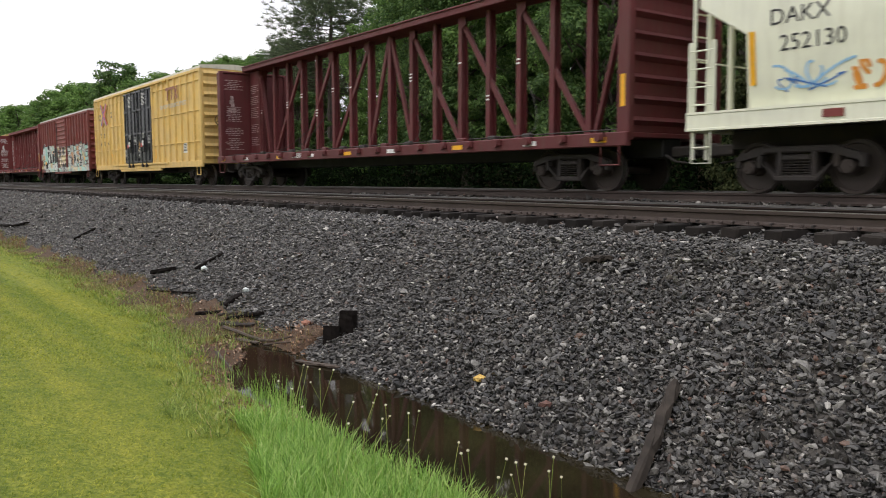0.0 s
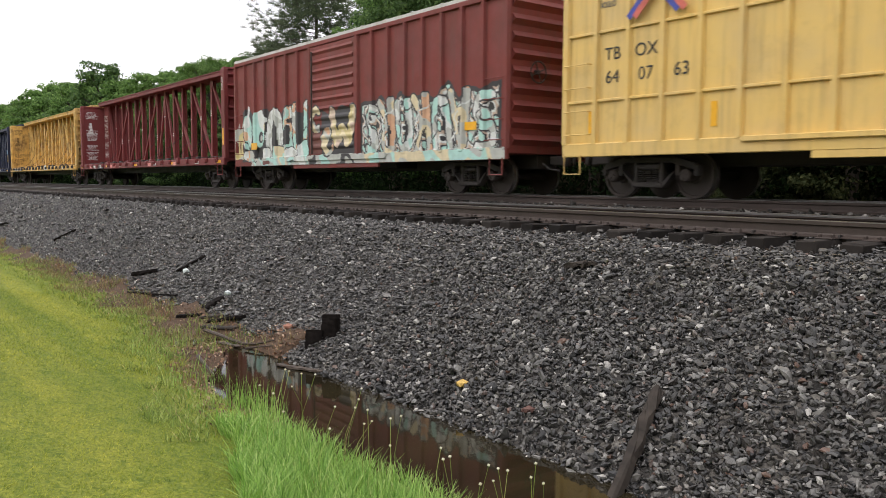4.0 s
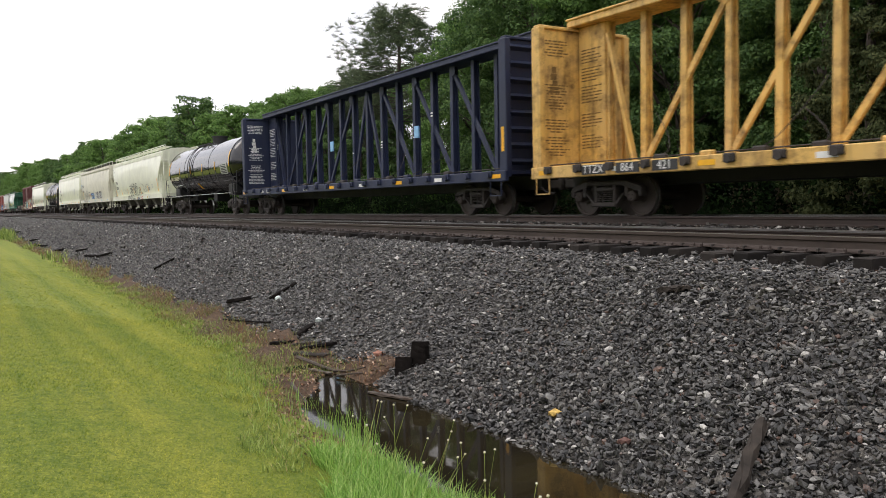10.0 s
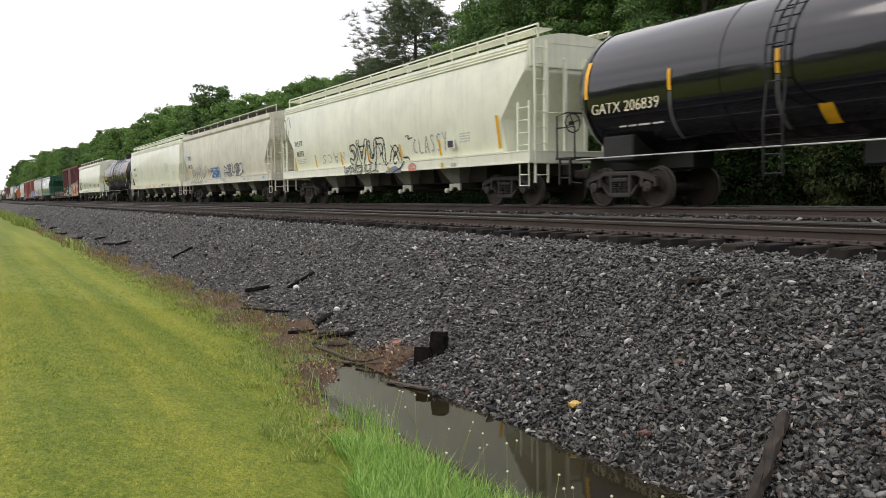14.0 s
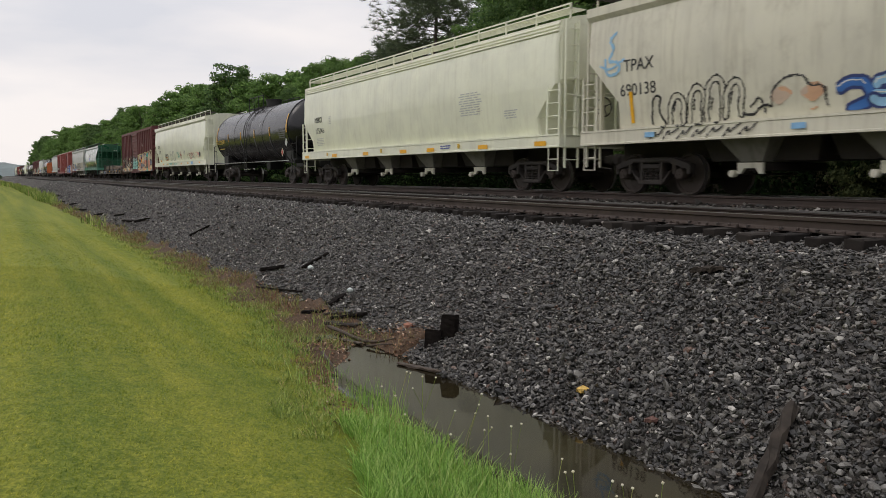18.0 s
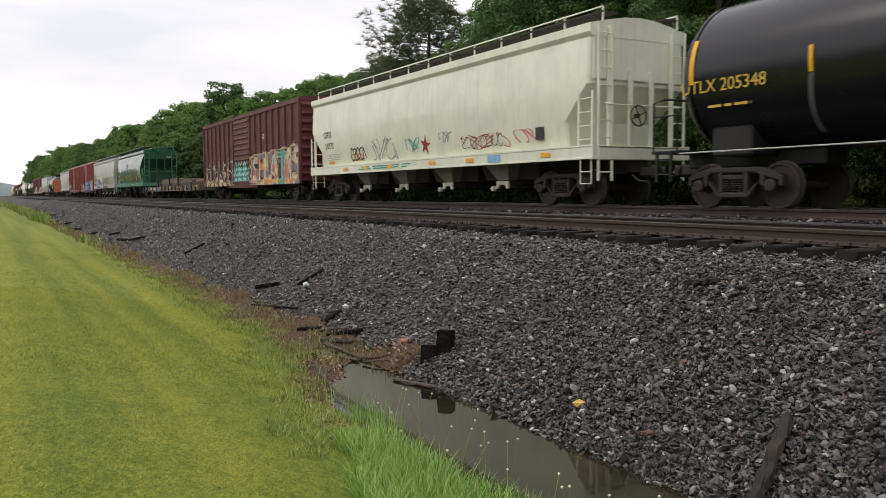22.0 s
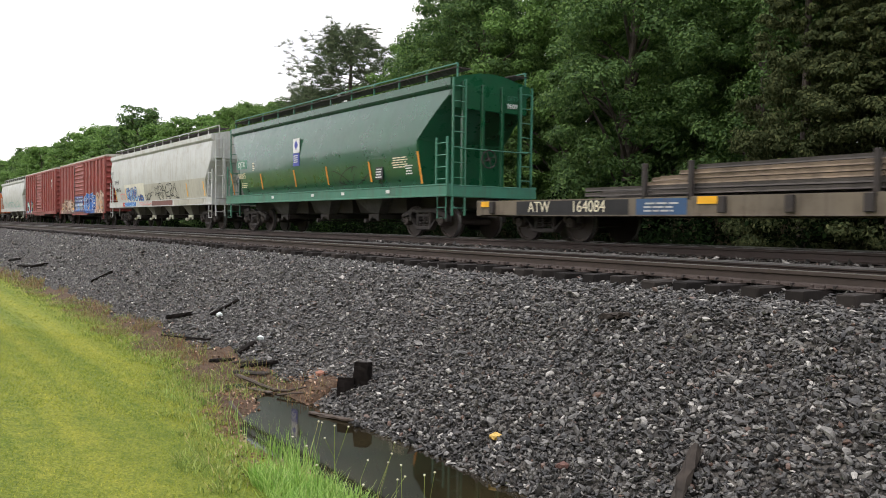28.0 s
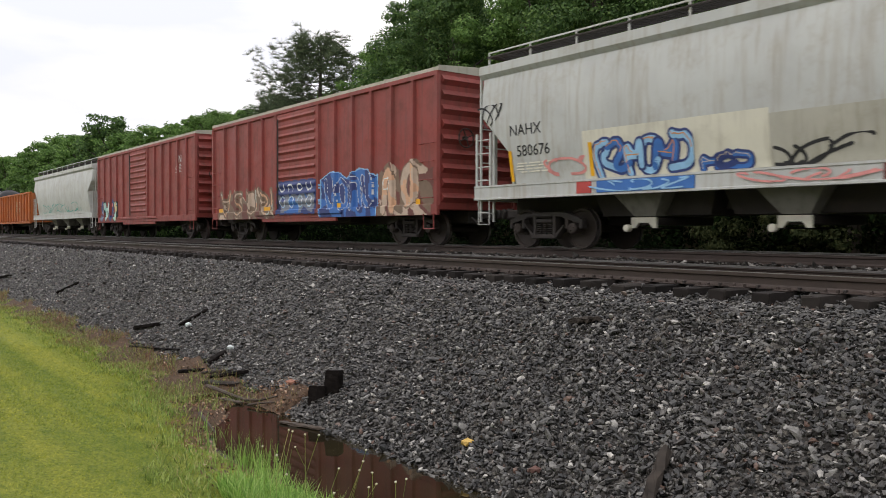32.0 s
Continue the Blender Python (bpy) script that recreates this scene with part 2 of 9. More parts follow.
def lawn_material():
    m, n, l, b = base_material("mown_lawn")
    fine = noise_node(n, l, 26.0, 6.0, rough=0.7)
    r = ramp_node(n, l, fine.outputs["Fac"], [(0.25, (0.132, 0.165, 0.021)), (0.55, (0.222, 0.250, 0.036)), (0.8, (0.320, 0.332, 0.060))])
    c = swaths(n, l, r.outputs["Color"])
    # bare soil and leaf litter along the toe of the bank
    pos = n.new("ShaderNodeNewGeometry")
    sep = n.new("ShaderNodeSeparateXYZ")
    l.new(pos.outputs["Position"], sep.inputs["Vector"])
    wob = noise_node(n, l, 1.3, 4.0)
    add = n.new("ShaderNodeMath")
    add.operation = "MULTIPLY_ADD"
    add.inputs[1].default_value = 2.0
    l.new(wob.outputs["Fac"], add.inputs[0])
    l.new(sep.outputs["Y"], add.inputs[2])
    mr = n.new("ShaderNodeMapRange")
    mr.inputs["From Min"].default_value, mr.inputs["From Max"].default_value = 5.25, 5.6
    # the litter reaches further out beside the pool
    near = n.new("ShaderNodeMapRange")
    near.inputs["From Min"].default_value, near.inputs["From Max"].default_value = -13.6, -9.3
    near.inputs["To Min"].default_value, near.inputs["To Max"].default_value = 0.0, 1.1
    l.new(sep.outputs["X"], near.inputs["Value"])
    both = n.new("ShaderNodeMath")
    both.operation = "ADD"
    l.new(add.outputs["Value"], both.inputs[0])
    l.new(near.outputs["Result"], both.inputs[1])
    l.new(both.outputs["Value"], mr.inputs["Value"])
    litter = noise_node(n, l, 22.0, 6.0, rough=0.75)
    lr = ramp_node(n, l, litter.outputs["Fac"], [(0.3, (0.032, 0.020, 0.013)), (0.55, (0.098, 0.060, 0.036)), (0.75, (0.180, 0.118, 0.072))])
    c2 = mix_node(n, l, mr.outputs["Result"], c.outputs["Color"], lr.outputs["Color"])
    l.new(c2.outputs["Color"], b.inputs["Base Color"])
    b.inputs["Roughness"].default_value = 0.85
    b.inputs["Specular IOR Level"].default_value = 0.25
    bump_node(n, l, b, fine.outputs["Fac"], 0.7, 0.03)
    return m


def water_material():
    m, n, l, b = base_material("muddy_ditch_water")
    t = noise_node(n, l, 1.2, 3.0)
    r = ramp_node(n, l, t.outputs["Fac"], [(0.35, (0.014, 0.011, 0.006)), (0.7, (0.026, 0.021, 0.010))])
    l.new(r.outputs["Color"], b.inputs["Base Color"])
    b.inputs["Roughness"].default_value = 0.03
    b.inputs["IOR"].default_value = 1.33
    b.inputs["Specular IOR Level"].default_value = 0.36
    rip = noise_node(n, l, 7.0, 2.0)
    bump_node(n, l, b, rip.outputs["Fac"], 0.02, 0.01)
    return m


M_BALLAST = ballast_material()
M_LAWN = lawn_material()
M_WATER = water_material()
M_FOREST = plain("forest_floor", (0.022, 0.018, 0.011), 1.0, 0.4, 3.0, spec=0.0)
M_RAIL = paint("rusty_rail_steel", (0.062, 0.044, 0.036), 0.55, dirt=(0.030, 0.024, 0.020), dirty=0.5, streak=0.3, metal=0.2)
M_RAILHEAD = plain("polished_rail_head", (0.26, 0.25, 0.24), 0.40, 0.15, 3.0, metal=1.0)
M_TIE = island_material("creosoted_tie_wood", [(0, (0.010, 0.008, 0.007)), (0.5, (0.018, 0.014, 0.012)), (1, (0.034, 0.028, 0.024))], 0.85, by_object=True, bump=14.0, spec=0.3)
M_OLDWOOD = plain("rotten_wet_wood", (0.010, 0.008, 0.007), 0.85, 0.5, 9.0, spec=0.08)
M_DULLRED = plain("dull_red_stone", (0.13, 0.065, 0.052), 0.8, 0.3, 12.0)
M_GREYWOOD = plain("weathered_wood", (0.0352, 0.0280, 0.0224), 0.8, 0.45, 9.0, spec=0.25)
M_BRANCH = plain("wet_brown_branch", (0.055, 0.038, 0.026), 0.7, 0.4, 12.0)
M_GRASS = island_material("lawn_grass_blade", [(0, (0.166, 0.202, 0.026)), (0.5, (0.270, 0.302, 0.043)), (1, (0.386, 0.396, 0.074))], 0.7, 0.3, spec=0.15, turf=True)
M_TALL = island_material("tall_green_grass_blade", [(0, (0.105, 0.225, 0.036)), (0.4, (0.21, 0.395, 0.070)), (0.75, (0.33, 0.525, 0.115)), (1, (0.50, 0.61, 0.22))], 0.5, 0.35, spec=0.3)
M_OLIVE = island_material("olive_rough_grass_blade", [(0, (0.1105, 0.1560, 0.0416)), (0.35, (0.1820, 0.2600, 0.0585)), (0.7, (0.2860, 0.3770, 0.0845)), (0.9, (0.3900, 0.4550, 0.1430)), (1, (0.4420, 0.3250, 0.1690))], 0.65, 0.25, spec=0.2)
M_DRY = island_material("dry_grass_stem", [(0, (0.16, 0.080, 0.045)), (0.3, (0.29, 0.165, 0.085)), (0.5, (0.14, 0.16, 0.052)), (0.8, (0.24, 0.25, 0.085)), (1, (0.40, 0.34, 0.18))], 0.7, 0.25, spec=0.2)
M_SEED = island_material("pale_seed_head", [(0, (0.55, 0.5, 0.36)), (1, (0.75, 0.72, 0.6))], 0.8)
M_LITTER = island_material("fallen_leaf", [(0, (0.048, 0.026, 0.018)), (0.45, (0.15, 0.078, 0.045)), (0.8, (0.28, 0.155, 0.085)), (1, (0.48, 0.36, 0.26))], 0.8)
# leaf colour darkened to stand in for the shade under the wood
M_BRUSH = island_material("shade_darkened_brush_foliage", [(0, (0.0030, 0.0072, 0.0024)), (0.6, (0.0060, 0.0150, 0.0042)), (1, (0.0150, 0.0300, 0.0080))], 0.8, 0.2, spec=0.04)
M_BARK = plain("bark", (0.07, 0.055, 0.045), 0.9, 0.4, 5.0)
M_LEAF = island_material("broadleaf_foliage", [(0, (0.0408, 0.0864, 0.0276)), (0.4, (0.0744, 0.1452, 0.0420)), (0.75, (0.1128, 0.1992, 0.0564)), (1, (0.1680, 0.2592, 0.0756))], 0.6, 0.36, spec=0.22)
M_LEAF2 = island_material("fresh_broadleaf_foliage", [(0, (0.0644, 0.1288, 0.0336)), (0.4, (0.1104, 0.2139, 0.0504)), (0.75, (0.1610, 0.2829, 0.0720)), (1, (0.2300, 0.3622, 0.0984))], 0.6, 0.36, spec=0.22)
M_NEEDLE = island_material("pine_needles", [(0, (0.0483, 0.0736, 0.0408)), (0.6, (0.1035, 0.1437, 0.0720)), (1, (0.1725, 0.2070, 0.1080))], 0.6, 0.45, spec=0.3)
M_CEDAR = island_material("brownish_cedar_foliage", [(0, (0.0351, 0.0480, 0.0208)), (0.6, (0.0702, 0.0864, 0.0368)), (1, (0.1188, 0.1312, 0.0544))], 0.8, 0.25, spec=0.05)
M_SPRUCE = island_material("spruce_needles", [(0, (0.018, 0.042, 0.020)), (0.6, (0.038, 0.075, 0.033)), (1, (0.07, 0.115, 0.048))], 0.6, 0.15, spec=0.3)

M_MAROON = paint("maroon_car_paint", (0.115, 0.016, 0.018), 0.5, dirty=0.35, streak=0.35)
M_CRIMSON = paint("weathered_crimson_car_paint", (0.190, 0.025, 0.025), 0.5, dirty=0.22, streak=0.35)
M_OXBLOOD = paint("dark_oxblood_car_paint", (0.118, 0.021, 0.023), 0.5, dirty=0.3, streak=0.35)
M_BROWNRED = paint("oxide_red_car_paint", (0.205, 0.036, 0.029), 0.55, dirty=0.3, streak=0.45)
M_RED = paint("faded_red_car_paint", (0.29, 0.048, 0.038), 0.45, dirt=(0.13, 0.045, 0.035), dirty=0.6, streak=0.7, worn=0.48)
M_YELLOW = paint("yellow_car_paint", (0.77, 0.52, 0.16), 0.5, dirt=(0.22, 0.13, 0.045), dirty=0.25, streak=0.35)
M_OCHRE = paint("ochre_car_paint", (0.72, 0.44, 0.115), 0.5, dirt=(0.085, 0.038, 0.014), dirty=0.95, streak=0.5, worn=0.46)
M_NAVY = paint("navy_car_paint", (0.010, 0.018, 0.055), 0.45, dirt=(0.05, 0.05, 0.055), dirty=0.4, streak=0.3)
M_CREAM = paint("cream_white_car_paint", (0.83, 0.845, 0.68), 0.30, coat=0.25, dull=0.2, dirt=(0.34, 0.29, 0.19), dirty=0.16, streak=0.2, dents=0.12)
M_PALE = paint("pale_grey_car_paint", (0.71, 0.685, 0.565), 0.38, dull=0.25, dirt=(0.24, 0.20, 0.14), dirty=0.35, streak=0.35)
M_GREY = paint("light_grey_car_paint", (0.53, 0.545, 0.525), 0.36, dull=0.25, dirt=(0.30, 0.24, 0.16), dirty=0.5, streak=0.6)
M_GREEN = paint("green_car_paint", (0.004, 0.080, 0.034), 0.20, dirt=(0.03, 0.07, 0.045), dirty=0.3, streak=0.25, coat=0.5, dents=0.10)
M_GREENSILL = paint("pale_green_car_paint", (0.048, 0.205, 0.135), 0.42)
M_TANK = paint("black_tank_paint", (0.006, 0.006, 0.009), 0.09, dirt=(0.012, 0.012, 0.013), dirty=0.1, streak=0.12, coat=0.5, dents=0.012, dull=0.10)
M_SATIN = paint("satin_black_tank_paint", (0.006, 0.006, 0.009), 0.19, dirt=(0.016, 0.016, 0.018), dirty=0.2, streak=0.2, dents=0.02, dull=0.12)
# some grime, but mostly the shade below the sill put into the bay colour
M_BAY = paint("grimy_shaded_bay_paint", (0.075, 0.072, 0.064), 0.7, dirt=(0.025, 0.022, 0.019), dirty=0.7, streak=0.7)
M_BAYPALE = paint("dusty_discharge_bay_paint", (0.25, 0.24, 0.21), 0.6, dirt=(0.08, 0.07, 0.055), dirty=0.6, streak=0.6)
M_SCUFF = plain("scuffed_grey_paint", (0.10, 0.10, 0.105), 0.6, 0.4, 4.0)
M_DOOR = paint("blue_black_door_paint", (0.009, 0.011, 0.016), 0.24, dirt=(0.03, 0.03, 0.032), dirty=0.4, streak=0.4)
M_BLACK = paint("black_car_paint", (0.010, 0.010, 0.011), 0.5, dirt=(0.032, 0.027, 0.023), dirty=0.35, streak=0.25)
M_ORANGE = paint("orange_car_paint", (0.50, 0.13, 0.025), 0.55, dirty=0.4, streak=0.4)
M_FLAT = paint("worn_flatcar_paint", (0.165, 0.135, 0.095), 0.65, dirt=(0.045, 0.036, 0.028), dirty=0.75, streak=0.75)
M_BLUEPAINT = paint("blue_patch_paint", (0.035, 0.09, 0.19), 0.6)
M_TANPATCH = paint("worn_tan_paint", (0.24, 0.17, 0.10), 0.65, dirty=0.6, streak=0.6)
M_BEIGE = paint("weathered_beige_paint", (0.47, 0.455, 0.38), 0.55, dirt=(0.25, 0.22, 0.15), dirty=0.5, streak=0.6)
M_STEELDARK = paint("grimy_truck_steel", (0.036, 0.030, 0.027), 0.65, dirt=(0.090, 0.066, 0.050), dirty=0.6, streak=0.2)
M_WHEEL = paint("brown_wheel_steel", (0.055, 0.042, 0.035), 0.6, dirt=(0.10, 0.075, 0.055), dirty=0.5, streak=0.1, metal=0.2)
M_TREAD = plain("bright_wheel_tread", (0.42, 0.41, 0.40), 0.3, 0.2, 5.0, metal=0.9)
M_WHITE = plain("white_stencil_paint", (0.72, 0.72, 0.70), 0.6, 0.12)
M_CREAMTEXT = plain("cream_stencil_paint", (0.72, 0.66, 0.48), 0.6, 0.12)
M_DARKTEXT = plain("black_stencil_paint", (0.03, 0.03, 0.032), 0.6, 0.2)
M_WORNTEXT = plain("worn_pale_stencil_paint", (0.36, 0.27, 0.26), 0.7, 0.5, 9.0)
M_FADEDINK = plain("faded_dark_stencil_paint", (0.17, 0.10, 0.03), 0.7, 0.3)
M_GOLDTEXT = plain("yellow_stencil_paint", (0.62, 0.42, 0.06), 0.6, 0.12)
M_REFLECT = plain("yellow_reflective_sheet", (0.85, 0.43, 0.02), 0.35, 0.1)
M_BLUELOGO = plain("blue_decal", (0.05, 0.07, 0.36), 0.5, 0.1)
M_EMBLEMRED = plain("faded_red_decal", (0.62, 0.14, 0.10), 0.5, 0.2)
M_STARRED = plain("dark_red_decal", (0.32, 0.03, 0.03), 0.5, 0.1)
M_SKYBLUE = plain("sky_blue_decal", (0.22, 0.45, 0.70), 0.5, 0.15)
M_CHALK = plain("chalky_spray_paint", (0.62, 0.68, 0.66), 0.7, 0.25, 3.0)
M_BAREROD = plain("old_steel_rail_load", (0.17, 0.125, 0.085), 0.7, 0.4, 4.0)
M_RODDARK = plain("dark_rail_load", (0.05, 0.042, 0.036), 0.7, 0.4, 4.0)
M_YSTONE = plain("yellow_ochre_stone", (0.62, 0.40, 0.10), 0.6, 0.3, 30.0)
M_BRICK = plain("broken_brick", (0.33, 0.15, 0.10), 0.8, 0.3, 30.0)


SPRAY = {c: plain("spray_paint_" + c, v, 0.55, 0.12, 5.0) for c, v in {
    "black": (0.018, 0.018, 0.02), "white": (0.68, 0.70, 0.68), "mint": (0.42, 0.66, 0.60), "blue": (0.04, 0.16, 0.48), "navy": (0.03, 0.05, 0.18), "sky": (0.28, 0.52, 0.75),
    "orange": (0.72, 0.28, 0.04), "cream": (0.68, 0.58, 0.38), "teal": (0.05, 0.36, 0.32), "pink": (0.70, 0.28, 0.26), "grey": (0.30, 0.30, 0.31), "red": (0.48, 0.06, 0.05),
    "charcoal": (0.045, 0.042, 0.045), "pearl": (0.47, 0.48, 0.445), "peach": (0.64, 0.38, 0.24), "straw": (0.60, 0.50, 0.24), "dusk": (0.16, 0.055, 0.045), "steel": (0.20, 0.22, 0.27), "rose": (0.60, 0.24, 0.18), "umber": (0.20, 0.135, 0.095), "sand": (0.55, 0.42, 0.33)}.items()}


# ---------- building helpers ----------
class Shape:
    """Gathers boxes, bars, tubes and lofts into one mesh."""

    def __init__(self):
        self.v, self.f = [], []

    def add(self, verts, faces):
        k = len(self.v)
        self.v += [tuple(p) for p in verts]
        self.f += [tuple(i + k for i in q) for q in faces]
        return self

    def box(self, x0, y0, z0, x1, y1, z1, b=0.0):
        if b <= 0:
            vs = [(x, y, z) for x in (x0, x1) for y in (y0, y1) for z in (z0, z1)]
            return self.add(vs, [(0, 1, 3, 2), (4, 6, 7, 5), (0, 4, 5, 1), (2, 3, 7, 6), (0, 2, 6, 4), (1, 5, 7, 3)])
        b = min(b, (x1 - x0) * 0.4, (y1 - y0) * 0.4, (z1 - z0) * 0.4)
        rings = []
        for z, d in ((z0, b), (z0 + b, 0), (z1 - b, 0), (z1, b)):
            rings.append([(x0 + d + (b - d), y0 + d, z), (x1 - b, y0 + d, z), (x1 - d, y0 + b, z), (x1 - d, y1 - b, z),
                          (x1 - b, y1 - d, z), (x0 + b, y1 - d, z), (x0 + d, y1 - b, z), (x0 + d, y0 + b, z)])
        return self.loft(rings)

    def loft(self, rings, cap=True, closed=True):
        m = len(rings[0])
        faces = []
        for i in range(len(rings) - 1):
            for j in range(m if closed else m - 1):
                a, c = i * m + j, i * m + (j + 1) % m
                faces.append((a, c, c + m, a + m))
        if cap:
            faces.append(tuple(range(m - 1, -1, -1)))
            faces.append(tuple((len(rings) - 1) * m + j for j in range(m)))
        return self.add([p for r in rings for p in r], faces)

    def bar(self, p, q, w, h=None):
        """A square bar from p to q."""
        h = h or w
        p, q = Vector(p), Vector(q)
        d = (q - p).normalized()
        side = d.cross(Vector((0, 0, 1))) if abs(d.z) < 0.95 else d.cross(Vector((0, 1, 0)))
        side.normalize()
        up = side.cross(d)
        rings = [[e + side * a * w / 2 + up * c * h / 2 for a, c in ((-1, -1), (1, -1), (1, 1), (-1, 1))] for e in (p, q)]
        return self.loft(rings)

    def tube(self, pts, r, n=6):
        pts = [Vector(p) for p in pts]
        radii = r if isinstance(r, (list, tuple)) else [r] * len(pts)
        rings = []
        for i, p in enumerate(pts):
            d = (pts[min(i + 1, len(pts) - 1)] - pts[max(i - 1, 0)]).normalized()
            s = d.cross(Vector((0, 0, 1))) if abs(d.z) < 0.9 else d.cross(Vector((0, 1, 0)))
            s.normalize()
            u = s.cross(d)
            rings.append([p + (s * math.cos(2 * math.pi * k / n) + u * math.sin(2 * math.pi * k / n)) * radii[i] for k in range(n)])
        return self.loft(rings)

    def lathe_y(self, cx, cz, prof, n=20):
        """A turned shape round an axle along y: profile of (y, radius)."""
        rings = [[(cx + r * math.cos(2 * math.pi * k / n), y, cz + r * math.sin(2 * math.pi * k / n)) for k in range(n)] for y, r in prof]
        return self.loft(rings)

    def lathe_x(self, cy, cz, prof, n=32):
        rings = [[(x, cy + r * math.cos(2 * math.pi * k / n), cz + r * math.sin(2 * math.pi * k / n)) for k in range(n)] for x, r in prof]
        return self.loft(rings)

    def poly(self, pts):
        return self.add(pts, [tuple(range(len(pts)))])

    def mesh(self, name, smooth=False):
        me = bpy.data.meshes.new(name)
        me.from_pydata(self.v, [], self.f)
        if smooth:
            me.polygons.foreach_set("use_smooth", [True] * len(me.polygons))
        bm = bmesh.new()
        bm.from_mesh(me)
        bmesh.ops.recalc_face_normals(bm, faces=bm.faces)
        bm.to_mesh(me)
        bm.free()
        if smooth:
            me.set_sharp_from_angle(angle=radians(38))
        return me


def part(name, shape, material, parent, label="", smooth=False):
    """One mesh object under a thing or a part."""
    me = shape.mesh(name, smooth) if isinstance(shape, Shape) else shape
    if not me.materials:
        me.materials.append(material)
    ob = new(name, me)
    ob.parent = parent
    if label:
        tagged(ob, label)
    return ob


def soup(name, verts, faces, material, smooth=False):
    """One mesh from arrays: verts (n, 3), faces (m, k), all of the same corner count."""
    verts, faces = np.asarray(verts, np.float32), np.asarray(faces, np.int32)
    me = bpy.data.meshes.new(name)
    k = faces.shape[1]
    me.vertices.add(len(verts))
    me.vertices.foreach_set("co", verts.ravel())
    me.loops.add(faces.size)
    me.loops.foreach_set("vertex_index", faces.ravel())
    me.polygons.add(len(faces))
    me.polygons.foreach_set("loop_start", np.arange(0, faces.size, k, dtype=np.int32))
    me.polygons.foreach_set("use_smooth", np.full(len(faces), smooth, bool))
    me.update(calc_edges=True)
    me.materials.append(material)
    return me


def sstep(t):
    t = np.clip(t, 0, 1)
    return t * t * (3 - 2 * t)


RNG = np.random.default_rng(7)

# ---------- ground ----------
WATER_Z = -0.83
# cross-section of the bank that carries both tracks: (y, z)
BANK = [(4.35, -1.05), (4.75, -0.855), (7.78, 0.67), (8.45, 0.762), (8.9, 0.83), (9.73, 0.87), (11.6, 0.87), (12.7, 0.96), (14.2, 1.0), (16.1, 0.98), (16.9, 0.72), (18.8, -0.25)]
BY, BZ = np.array([p[0] for p in BANK]), np.array([p[1] for p in BANK])


def ground_z(x, y):
    z = -0.86 + 0.66 * sstep((4.4 - y) / 4.6)
    z = z + 1.3 * sstep((-x - 20) / 130) * sstep((3.0 - y) / 5) + 0.035 * np.sin(x * 0.7 + 1.3 * y) * sstep((4 - y) / 2)
    z = z + 0.05 * np.sin(x * 1.9 + y * 0.6) * np.exp(-((y - 4.0) / 0.8) ** 2)
    shore = 3.52 + 0.10 * np.sin(x * 1.1) + 0.06 * np.sin(x * 2.7 + 1) - 0.22 * sstep((x + 5.6) / 2.2)
    shore = shore + 0.06 + 0.75 * sstep((-8.7 - x) / 1.4)
    pool = sstep((x + 10.6) / 0.8) * sstep((y - shore + 0.25) / 0.5)
    z = z * (1 - pool) + np.minimum(z, -1.12) * pool
    # soil and litter lap over the foot of the bank, except along the pool
    top = 5.0 + 0.10 * np.sin(x * 1.3) + 0.07 * np.sin(x * 3.1) + 0.30 * np.exp(-((x + 10.1) / 0.55) ** 2)
    soil = np.interp(y, BY, BZ) + 0.05
    lap = (y > 4.3) & (y < top) & (x < -9.62)
    z = np.where(lap, np.maximum(z, soil), np.where(y > 4.6, np.minimum(z, -1.0), z))
    z = np.where(y > 17.6, -1.0 + 1.0 * sstep((y - 17.6) / 2.5) + 0.02 * np.maximum(y - 20, 0) + np.minimum(5.0, 0.3 * np.maximum(y - 36.5, 0)), z)
    return z


gx = np.concatenate([np.linspace(-900, -130, 24), np.linspace(-125, -42, 50), np.linspace(-41, -14, 70), np.linspace(-13.7, 1, 110), np.linspace(2, 30, 20), np.linspace(40, 500, 14)])
gy = np.concatenate([np.linspace(-600, -45, 16), np.linspace(-40, -6, 22), np.linspace(-5.5, 1.5, 30), np.linspace(1.7, 5.4, 75), np.linspace(5.7, 17, 10), np.linspace(17.5, 24, 14), np.linspace(27, 80, 22), np.linspace(100, 600, 10)])
GX, GY = np.meshgrid(gx, gy, indexing="ij")
GZ = ground_z(GX, GY)
ny = len(gy)
quad = (np.arange(len(gx) - 1)[:, None] * ny + np.arange(ny - 1)[None]).ravel()
ground_faces = np.stack([quad, quad + ny, quad + ny + 1, quad + 1], -1)
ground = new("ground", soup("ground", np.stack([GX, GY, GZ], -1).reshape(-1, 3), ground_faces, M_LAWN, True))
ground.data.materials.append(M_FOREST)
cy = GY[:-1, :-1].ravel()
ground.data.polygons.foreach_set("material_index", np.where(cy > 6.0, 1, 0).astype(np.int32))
tagged(ground, "mown green lawn sloping to a muddy ditch", "ground", kind="structure")

wx = np.linspace(-11.4, 6, 60)
wv = [(x, y, WATER_Z) for x in wx for y in (2.9, 3.6, 4.3, 4.95)]
wf = [(i * 4 + j, i * 4 + 4 + j, i * 4 + 5 + j, i * 4 + 1 + j) for i in range(59) for j in range(3)]
water = new("water", soup("water", wv, wf, M_WATER, True))
tagged(water, "still muddy brown water lying in the ditch", "water", kind="structure")

